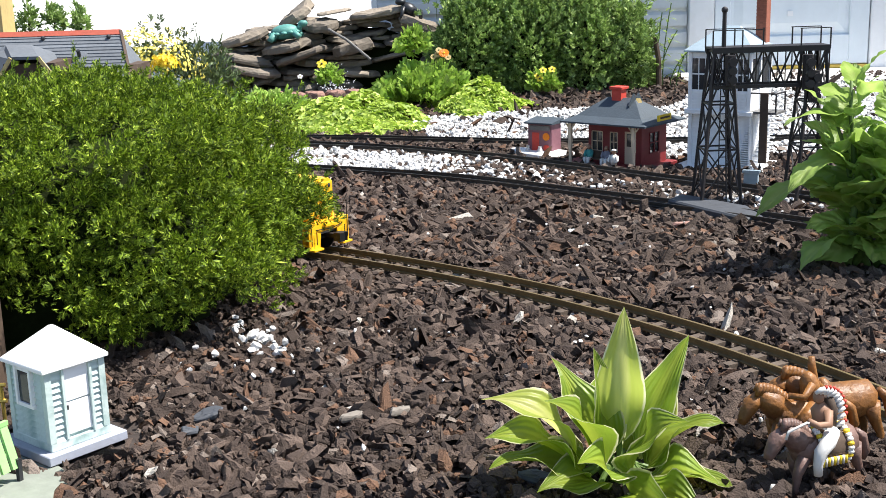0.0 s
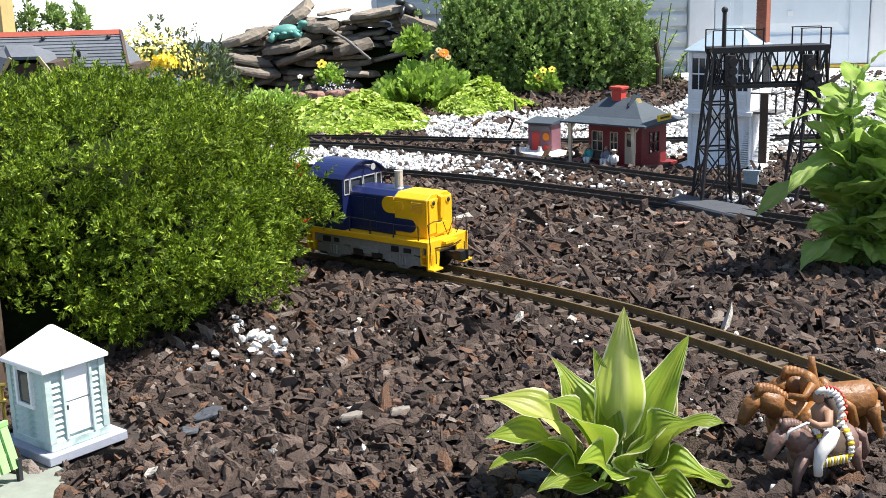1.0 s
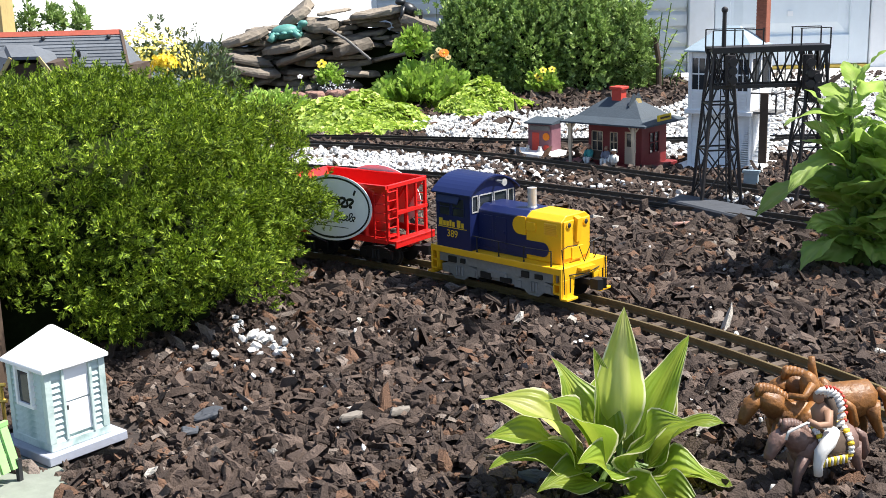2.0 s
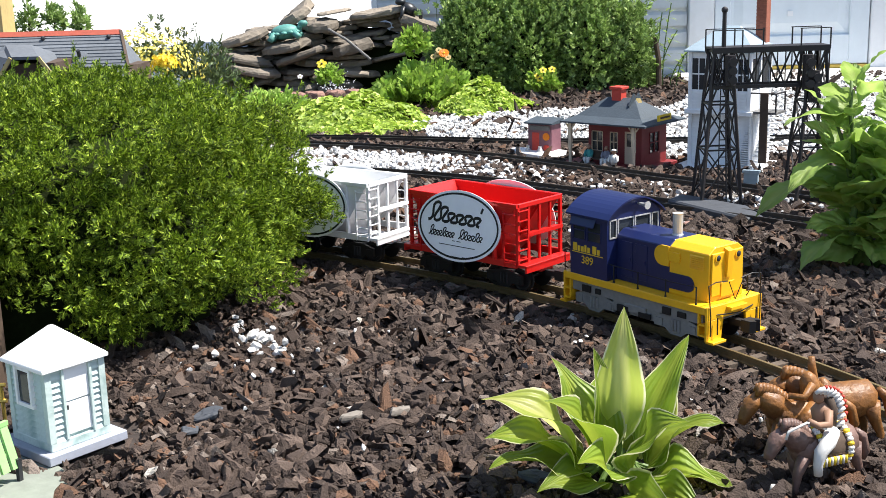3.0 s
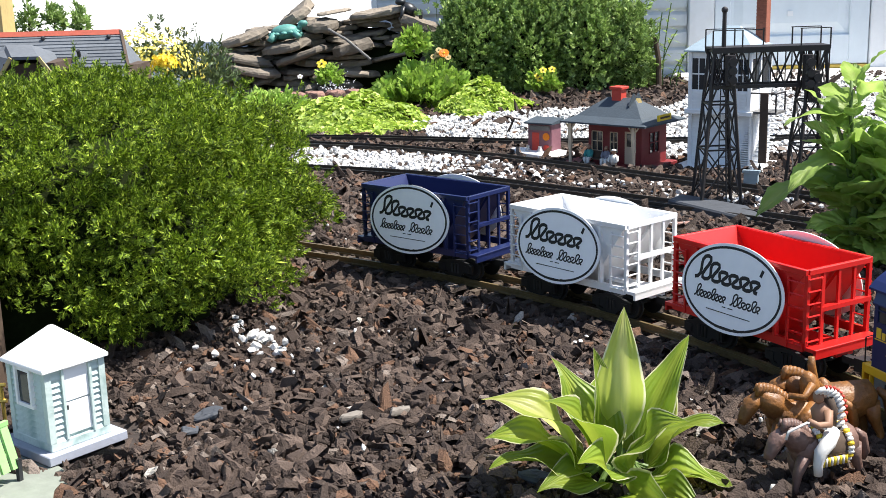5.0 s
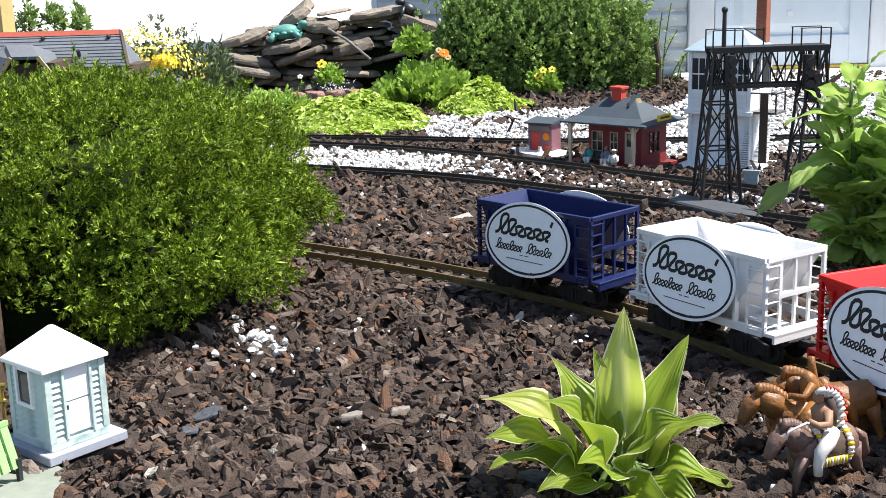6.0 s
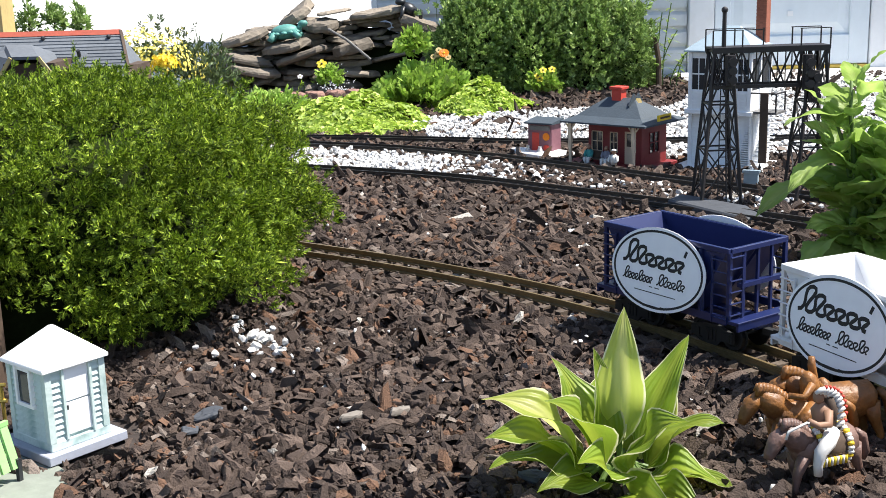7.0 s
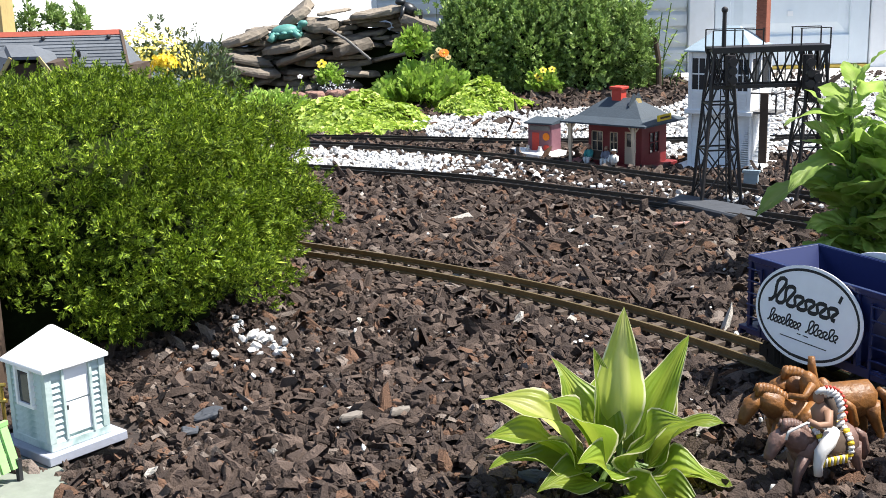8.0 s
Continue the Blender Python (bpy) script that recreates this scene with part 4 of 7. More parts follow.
SHEDW = mat("mint-white shed paint", (0.52, 0.61, 0.58), 0.55, scale=90, vary=0.12, bump=0.15, dirt=(0.16, 0.28, 0.26), dirt_amount=0.65, rand_obj=0.04)
SHEDR = mat("white shed roof", (0.85, 0.84, 0.85), 0.6, scale=60, vary=0.04, bump=0.1)
SHEDB = mat("grey-blue shed base", (0.36, 0.38, 0.44), 0.6, scale=60, vary=0.1, bump=0.1)
FLAG = mat("grey-green flagstone", (0.22, 0.24, 0.20), 0.8, scale=30, vary=0.2, bump=0.5)
SLATESTONE = mat("blue-grey slate", (0.055, 0.060, 0.070), 0.7, scale=40, vary=0.2, bump=0.4)
BENCH = mat("light green bench paint", (0.30, 0.55, 0.20), 0.5, scale=60, vary=0.1, bump=0.1)
HORSE = mat("chestnut brown glaze", (0.20, 0.082, 0.018), 0.5, scale=90, vary=0.45, bump=0.6, dirt=(0.10, 0.045, 0.02), dirt_amount=0.7)
HORSE2 = mat("tan brown glaze", (0.15, 0.088, 0.070), 0.5, scale=90, vary=0.4, bump=0.5)
WOODLT = mat("pale splintered wood", (0.19, 0.165, 0.14), 0.8, scale=50, vary=0.2, bump=0.4)
FIG = [mat("teal figure paint", (0.05, 0.3, 0.28), 0.6), mat("grey figure paint", (0.22, 0.22, 0.27), 0.6), mat("white figure paint", (0.7, 0.68, 0.64), 0.6), mat("skin tone paint", (0.30, 0.165, 0.10), 0.6)]
PINK = mat("faded rose paint", (0.20, 0.085, 0.105), 0.6, scale=60, vary=0.2, bump=0.2)
WHITESLAB = mat("white platform slab", (0.78, 0.78, 0.77), 0.7, scale=30, vary=0.06, bump=0.2)


# ---- house ----
def build_house():
    back = Matrix.Translation(EYE) @ Matrix.Scale(1.06, 4) @ Matrix.Translation(-Vector(EYE))
    Y, Z0 = 4.95, -0.13
    w = solo("wall_house", Shape().box(-0.20, 4.2, Y + 0.01, Y + 0.16, Z0, 2.5).box(-0.20, -0.05, Y + 0.16, 8.0, Z0, 2.5), SIDING, "pale grey house wall with horizontal lap siding", "wall", kind="structure")
    prof = [(Y + 0.012, 0.0), (Y - 0.012, 0.0), (Y - 0.010, 0.044), (Y + 0.004, 0.058), (Y + 0.004, 0.0715), (Y + 0.012, 0.0715)]
    me = Shape().prism(prof, "x", -0.24, 1.012).mesh("siding_board", SIDING)
    k = 0
    while k < 34:
        part("siding_board", me, None, w, m=pose(0, 0, -0.079 - 0.0715 + k * 0.0715))
        k += 1
    part("corner_board", Shape().box(-0.262, -0.2405, Y - 0.02, Y + 0.08, Z0, 2.5), TRIM, w, bevel=0.002)
    # door
    d = tagged(new("door_1"), "closed pale blue-white panelled house door with brass threshold", "door", kind="structure")
    part("door_frame", Shape().box(1.015, 1.118, Y - 0.03, Y + 0.009, -0.088, 2.1).box(1.752, 1.86, Y - 0.03, Y + 0.009, -0.088, 2.1).box(1.118, 1.752, Y - 0.03, Y + 0.009, 1.98, 2.1), TRIM, d, bevel=0.004)
    leaf = Shape()
    y0, y1 = Y - 0.022, Y + 0.006
    leaf.box(1.122, 1.185, y0, y1, -0.034, 1.975).box(1.668, 1.748, y0, y1, -0.034, 1.975)
    zs = (-0.034, 0.085, 0.62, 0.75, 1.82, 1.975)
    for a, b in ((zs[0], zs[1]), (zs[2], zs[3]), (zs[4], zs[5])):
        leaf.box(1.185, 1.668, y0, y1, a, b)
    door = part("door_leaf", leaf, DOORP, d, bevel=0.003)
    for a, b in ((zs[1], zs[2]), (zs[3], zs[4])):
        pn = Shape().box(1.185, 1.668, y0 + 0.012, y1, a, b)
        pn.loft([[(1.20, y0 + 0.012, a + 0.015), (1.653, y0 + 0.012, a + 0.015), (1.653, y0 + 0.012, b - 0.015), (1.20, y0 + 0.012, b - 0.015)],
                 [(1.235, y0 + 0.003, a + 0.05), (1.618, y0 + 0.003, a + 0.05), (1.618, y0 + 0.003, b - 0.05), (1.235, y0 + 0.003, b - 0.05)]])
        part("door_panel", pn, DOORP, door)
    part("kick_plate", Shape().box(1.122, 1.748, Y - 0.026, Y + 0.004, -0.087, -0.036), BRASS, d, "brass strip under the door", bevel=0.002)
    w.matrix_basis, d.matrix_basis = back, back
    part("door_sensor", Shape().box(1.415, 1.436, y0 - 0.004, y0 + 0.001, 0.162, 0.182), TRIM, d, "small white plate")
    solo("door_step", Shape().box(1.0, 2.3, 4.75, 5.215, -0.11, -0.078), CONCRETE, "white concrete step below the house door", "step", bevel=0.006, kind="structure")
    solo("driveway", Shape().box(-40, -0.262, 5.45, 60, -0.14, -0.086), CONCRETE, "sunlit pale concrete driveway beside the house", "driveway", kind="structure")


build_house()


# ---- leaves ----
def leaf_mesh(name, material, length, width, bend, fold, wave=0.0, nx=6, ny=12, tip=1.0, seed=0, teeth=0.0, curl=0.0):
    """A leaf along +x that arches by bend (radians), folded up along its midrib; its u runs across the blade."""
    rng = random.Random(seed)
    ph = rng.uniform(0, 6)
    V, F, UV = [], [], []
    x = z = 0.0
    for j in range(ny + 1):
        t = j / ny
        ang = -bend * t ** 1.3 - curl * max(0, t - 0.75) * 4
        if j:
            x += length / ny * math.cos(ang)
            z += length / ny * math.sin(ang)
        prof = (math.sin(math.pi * min(1, t * 0.98 + 0.02) ** (0.72 / tip))) ** 0.85 * (1 - 0.30 * t ** 3)
        w = width / 2 * max(prof, 0.04 if j < ny else 0.004) * (1 + teeth * ((j % 2) - 0.5))
        for i in range(nx + 1):
            u = 2 * i / nx - 1
            yy = u * w * math.cos(fold)
            zz = abs(u) * w * math.sin(fold) * (1 - 0.3 * abs(u)) + wave * w * abs(u) * math.sin(9 * t + ph + (2.2 if u > 0 else 0))
            V.append((x - zz * math.sin(ang), yy, z + zz * math.cos(ang)))
            UV.append((i / nx, t))
    for j in range(ny):
        for i in range(nx):
            k = j * (nx + 1) + i
            F.append((k, k + 1, k + nx + 2, k + nx + 1))
    me = bpy.data.meshes.new(name)
    me.from_pydata(V, [], F)
    uv = me.uv_layers.new(name="UVMap")
    for lp in me.loops:
        uv.data[lp.index].uv = UV[lp.vertex_index]
    me.materials.append(material)
    me.polygons.foreach_set("use_smooth", [True] * len(F))
    return me


def leaf_material(name, centre, blade, edge, edge_at, thru=0.35, veins=14.0, rough=0.4, along=False, bump=0.6):
    """Colour across the blade from midrib to margin, with raised veins."""
    m = bpy.data.materials.new(name)
    m.use_nodes = True
    n, l = m.node_tree.nodes, m.node_tree.links
    bs = n["Principled BSDF"]
    bs.inputs["Roughness"].default_value = rough
    uv, sep = n.new("ShaderNodeUVMap"), n.new("ShaderNodeSeparateXYZ")
    uv.uv_map = "UVMap"
    l.new(uv.outputs["UV"], sep.inputs["Vector"])

    def math_node(op, a, b=None):
        k = n.new("ShaderNodeMath")
        k.operation = op
        for i, q in enumerate((a, b)):
            if q is None:
                continue
            if isinstance(q, (int, float)):
                k.inputs[i].default_value = q
            else:
                l.new(q, k.inputs[i])
        return k.outputs[0]

    u = math_node("ABSOLUTE", math_node("SUBTRACT", math_node("MULTIPLY", sep.outputs["X"], 2.0), 1.0))
    co, no = n.new("ShaderNodeTexCoord"), n.new("ShaderNodeTexNoise")
    no.inputs["Scale"].default_value, no.inputs["Detail"].default_value = 45, 5
    l.new(co.outputs["Object"], no.inputs["Vector"])
    jit = math_node("ADD", u, math_node("MULTIPLY", math_node("SUBTRACT", no.outputs["Fac"], 0.5), 0.28))
    ramp = n.new("ShaderNodeValToRGB")
    els = ramp.color_ramp.elements
    els[0].position, els[0].color = 0.0, (*centre, 1)
    els[1].position, els[1].color = 1.0, (*edge, 1)
    for at, c in ((0.22, centre), (0.45, blade), (edge_at, blade), (min(edge_at + 0.06, 0.99), edge)):
        e = els.new(at)
        e.color = (*c, 1)
    l.new(jit, ramp.inputs["Fac"])
    hsv, oi, mr = n.new("ShaderNodeHueSaturation"), n.new("ShaderNodeObjectInfo"), n.new("ShaderNodeMapRange")
    mr.inputs["To Min"].default_value, mr.inputs["To Max"].default_value = 0.8, 1.2
    l.new(oi.outputs["Random"], mr.inputs["Value"])
    l.new(mr.outputs["Result"], hsv.inputs["Value"])
    l.new(ramp.outputs["Color"], hsv.inputs["Color"])
    l.new(hsv.outputs["Color"], bs.inputs["Base Color"])
    if along:
        phase = math_node("ADD", math_node("MULTIPLY", sep.outputs["Y"], veins * 3.0), math_node("MULTIPLY", u, -veins))
    else:
        phase = math_node("MULTIPLY", u, veins * 2.2)
    wave = math_node("ADD", math_node("SINE", phase), math_node("MULTIPLY", no.outputs["Fac"], 1.2))
    b = n.new("ShaderNodeBump")
    b.inputs["Strength"].default_value, b.inputs["Distance"].default_value = bump, 0.0012
    l.new(wave, b.inputs["Height"])
    l.new(b.outputs["Normal"], bs.inputs["Normal"])
    tr, ms = n.new("ShaderNodeBsdfTranslucent"), n.new("ShaderNodeMixShader")
    l.new(hsv.outputs["Color"], tr.inputs["Color"])
    ms.inputs["Fac"].default_value = thru
    l.new(bs.outputs["BSDF"], ms.inputs[1])
    l.new(tr.outputs["BSDF"], ms.inputs[2])
    l.new(ms.outputs["Shader"], n["Material Output"].inputs["Surface"])
    return m


HOSTA = leaf_material("variegated hosta leaf", (0.33, 0.42, 0.045), (0.25, 0.36, 0.035), (0.78, 0.76, 0.48), 0.90, veins=11.0, bump=0.5, thru=0.5)
HOSTAPALE = leaf_material("pale hosta leaf", (0.62, 0.64, 0.20), (0.46, 0.53, 0.10), (0.80, 0.78, 0.50), 0.90, veins=9.0, bump=0.45, thru=0.6)
WEED = leaf_material("broad weed leaf", (0.41, 0.54, 0.15), (0.33, 0.48, 0.105), (0.35, 0.50, 0.12), 0.9, veins=7.0, along=True, rough=0.5, thru=0.55, bump=1.0)


def frame_from(p, azim, elev, roll=0.0):
    """A pose whose +x points at azimuth and elevation, in degrees."""
    return Matrix.Translation(p) @ Euler((0, 0, radians(azim))).to_matrix().to_4x4() @ Euler((0, radians(-elev), 0)).to_matrix().to_4x4() @ Euler((radians(roll), 0, 0)).to_matrix().to_4x4()


def leaf_toward(tip, base, name, material, parent, width, bend, fold, seed, wave=0.05, roll=0.0, teeth=0.0, ny=12, curl=0.0, ptip=1.0):
    """A leaf from base that ends at tip once its arch is counted in."""
    a, b = Vector(base), Vector(tip)
    d = b - a
    chord = d.length
    me = leaf_mesh(name, material, chord * (1 + bend * bend / 22), width, bend, fold, wave, seed=seed, teeth=teeth, ny=ny, curl=curl, tip=ptip)
    az = math.degrees(math.atan2(d.y, d.x))
    el = math.degrees(math.asin(max(-1, min(1, d.z / chord)))) + math.degrees(bend) * 0.42
    return part(name, me, None, parent, m=frame_from(a, az, el, roll))


def build_hosta():
    th = thing("hosta_plant", "variegated hosta with lime leaves edged in cream", "plant", m=pose(0, 0, 0))
    c = Vector((0.140, 0.925, -0.015))
    # tips: x, y, z, width, bend, roll
    tips = (((0.147, 0.945, 0.134), 0.032, 0.10, 88), ((0.2075, 0.955, 0.104), 0.034, 0.25, 60), ((0.083, 0.950, 0.088), 0.036, 0.55, -55), ((0.118, 0.940, 0.100), 0.026, 0.3, -60),
            ((0.030, 0.925, 0.068), 0.046, 1.00, -15), ((0.032, 0.900, 0.043), 0.050, 0.9, -20), ((0.034, 0.885, 0.024), 0.044, 0.9, -15),
            ((0.082, 0.885, 0.078), 0.046, 0.75, -30), ((0.228, 0.930, 0.040), 0.048, 1.15, 10), ((0.205, 0.985, 0.045), 0.040, 0.6, 40),
            ((0.231, 0.900, -0.006), 0.044, 0.75, 15), ((0.212, 0.880, 0.006), 0.046, 0.8, 25), ((0.172, 0.865, 0.060), 0.048, 0.95, 70),
            ((0.112, 0.850, 0.035), 0.040, 0.7, -70), ((0.150, 0.830, -0.002), 0.044, 0.8, 85), ((0.188, 0.845, -0.008), 0.040, 0.8, 50),
            ((0.120, 0.975, 0.070), 0.040, 0.7, -60), ((0.165, 0.99, 0.075), 0.040, 0.6, 70), ((0.075, 0.86, 0.010), 0.040, 0.8, -40))
    for i, (tip, w, bend, roll) in enumerate(tips):
        t = Vector(tip)
        out = Vector((t.x - c.x, t.y - c.y, 0))
        base = c + out * 0.28 + Vector((0, 0, 0.006 + 0.25 * max(0, t.z)))
        leaf_toward(t, base, "leaf", HOSTAPALE if i in (0, 4, 9) else HOSTA, th, w * (1.18 if i else 1.42), bend, 0.55 if i else 0.4, 40 + i, wave=0.34, roll=roll * 0.6 if i else 5, ny=14, curl=0.15)
        part("leaf_stalk", Shape().tube([c + out * 0.05, c + out * 0.16 + Vector((0, 0, 0.02)), base], (0.0035, 0.003, 0.0022), 6), STEM, th)


build_hosta()


def build_weed():
    th = thing("broad_leaf_plant", "tall leafy green plant with large serrated leaves", "plant")
    rng = random.Random(8)
    c = Vector((0.565, 1.60, -0.015))
    stems = ((Vector((0.0, 0.0, 0.262)), 0.0), (Vector((0.040, -0.035, 0.235)), 1.2), (Vector((0.085, 0.03, 0.258)), 2.5), (Vector((-0.055, 0.01, 0.205)), 4.0), (Vector((0.075, -0.06, 0.18)), 5.0), (Vector((-0.02, -0.04, 0.17)), 6.0))
    for si, (top, ph) in enumerate(stems):
        foot = c + Vector((0.010 * si - 0.01, 0.004 * (si % 3), 0))
        pts = [foot + top * k / 5 + Vector((0.006 * math.sin(k + ph), 0.005 * math.cos(k * 1.3 + ph), 0)) * (k > 0) for k in range(6)]
        part("stem", Shape().tube(pts, (0.0060, 0.0055, 0.0045, 0.004, 0.003, 0.002), 8), STEM, th, smooth=True)
        count = 27
        for i in range(count):
            f = 0.14 + 0.86 * i / (count - 1)
            p = foot + top * f
            az = i * 137.5 + si * 50 + 20
            ln = (0.078 if f < 0.6 else 0.066 if f < 0.85 else 0.050) * rng.uniform(0.75, 1.2)
            el = 55 * f - 8 + rng.uniform(-16, 16)
            d = Vector((math.cos(radians(az)) * math.cos(radians(el)), math.sin(radians(az)) * math.cos(radians(el)), math.sin(radians(el))))
            q = p + d * ln
            q.z = max(q.z, 0.004)
            leaf_toward(q, p + d * 0.010, "leaf", WEED, th, ln * rng.uniform(0.50, 0.74), rng.uniform(0.15, 0.85), 0.16, 300 + 40 * si + i, wave=0.26, roll=rng.uniform(-35, 35), teeth=0.10, ny=18, ptip=0.86)
    # longer leaves that arch over the tracks
    for i, (tip, base, w) in enumerate((((0.445, 1.56, 0.196), (0.540, 1.60, 0.195), 0.045), ((0.420, 1.57, 0.072), (0.530, 1.60, 0.120), 0.058), ((0.470, 1.55, 0.002), (0.550, 1.60, 0.035), 0.05), ((0.455, 1.54, 0.110), (0.54, 1.60, 0.145), 0.05))):
        leaf_toward(tip, base, "leaf", WEED, th, w, 0.8, 0.22, 600 + i, wave=0.3, roll=8 * (-1) ** i, teeth=0.12, ny=16)


build_weed()


# ---- masses of leaves ----
def leaf_bed(name, centres, normals, size, material, rng, label, category, aspect=1.0, parent=None, extra=0.3):
    """Many six-sided leaves, each bent a little, lying on a mound."""
    n = len(centres)
    nm = normals + rng.normal(0, extra, (n, 3))
    nm /= np.linalg.norm(nm, axis=1, keepdims=True)
    a = np.cross(nm, rng.normal(0, 1, (n, 3)))
    a /= np.linalg.norm(a, axis=1, keepdims=True)
    b = np.cross(nm, a)
    s = size * rng.uniform(0.6, 1.3, n)
    V = np.zeros((n, 7, 3))
    V[:, 0] = centres - nm * (s * 0.18)[:, None]
    for k in range(6):
        t = 6.2832 * k / 6
        V[:, 1 + k] = centres + a * (s * math.cos(t))[:, None] + b * (s * aspect * math.sin(t))[:, None]
    F = [(7 * i, 7 * i + 1 + k, 7 * i + 1 + (k + 1) % 6) for i in range(n) for k in range(6)]
    me = bpy.data.meshes.new(name)
    me.from_pydata(V.reshape(-1, 3).tolist(), [], F)
    me.materials.append(material)
    if parent:
        return tagged(part(name, me, None, parent), kind="stuff")
    return tagged(new(name, me), label, category, kind="stuff")


def mound(n, rng, cx, cy, rx, ry, h, ragged=0.18):
    """Points and normals on a low mound with an uneven edge."""
    r, t = np.sqrt(rng.random(n)), rng.uniform(0, 6.283, n)
    edge = 1 + ragged * np.sin(3 * t + 1) + ragged * 0.7 * np.sin(7 * t + cx * 9)
    x, y = cx + rx * r * edge * np.cos(t), cy + ry * r * edge * np.sin(t)
    bump = 0.75 + 0.35 * np.sin(x * 23 + 1) * np.sin(y * 19)
    z = gz_all(y) + h * (1 - r ** 2.2) * bump * rng.uniform(0.7, 1.05, n) + 0.008
    nrm = np.c_[np.cos(t) * r * 0.6, np.sin(t) * r * 0.6, np.full(n, 0.9)]
    return np.c_[x, y, z], nrm


def sprig_mass(name, n, rng, sampler, size, material, parent, blades=8, up=0.6, wide=1.0):
    c, d = sampler(n, rng)
    d = d + np.array([0, 0, up]) + rng.normal(0, 0.4, d.shape)
    d /= np.linalg.norm(d, axis=1, keepdims=True)
    V = sprays(0, rng, c, d, size * rng.uniform(0.7, 1.25, len(c)), blades)
    if wide != 1.0:
        mid = (V[:, :, 1] + V[:, :, 3]) / 2
        V[:, :, 1] = mid + (V[:, :, 1] - mid) * wide
        V[:, :, 3] = mid + (V[:, :, 3] - mid) * wide
    me = bpy.data.meshes.new(name)
    me.from_pydata(V.reshape(-1, 3).tolist(), [], quads(V.shape[0] * V.shape[1]))
    me.materials.append(material)
    return tagged(part(name, me, None, parent), kind="stuff")


def ellipsoid_sampler(c, r, low=-0.3, inner=0.6):
    def f(n, rng):
        u = rng.normal(0, 1, (n, 3))
        u /= np.linalg.norm(u, axis=1, keepdims=True)
        u[:, 2] = np.where(u[:, 2] < low, -u[:, 2], u[:, 2])
        lump = 1 + 0.16 * np.sin(u[:, 0] * 7 + c[0] * 5) * np.sin(u[:, 2] * 6 + 1) + 0.1 * np.sin(u[:, 0] * 17)
        p = np.array(c) + u * np.array(r) * (lump * rng.uniform(inner, 1.0, n))[:, None]
        p[:, 2] = np.maximum(p[:, 2], -0.09)
        return p, u
    return f


def flower(parent, p, r, material, heart, stem_base, petals=5, tilt=(0.0, -0.75, 0.6)):
    nrm = Vector(tilt).normalized()
    part("stem", Shape().tube([stem_base, (Vector(stem_base) + Vector(p)) / 2 + Vector((0.004, 0, 0.004)), p], 0.0018, 5), STEM, parent)
    a = nrm.orthogonal().normalized()
    b = nrm.cross(a)
    for k in range(petals):
        t0 = 6.2832 * k / petals
        d = a * math.cos(t0) + b * math.sin(t0)
        s = d.cross(nrm)
        q = Vector(p)
        sh = Shape().add([q, q + d * r * 0.5 + s * r * 0.5 + nrm * r * 0.12, q + d * r + s * r * 0.28 + nrm * r * 0.05, q + d * r * 1.06, q + d * r - s * r * 0.28 + nrm * r * 0.05, q + d * r * 0.5 - s * r * 0.5 + nrm * r * 0.12], [(0, 1, 2, 3), (0, 3, 4, 5)])
        part("petal", sh, material, parent, fix=False)
    part("flower_heart", Shape().ball(Vector(p) + nrm * r * 0.1, r * 0.24, 8, 5), heart, parent)


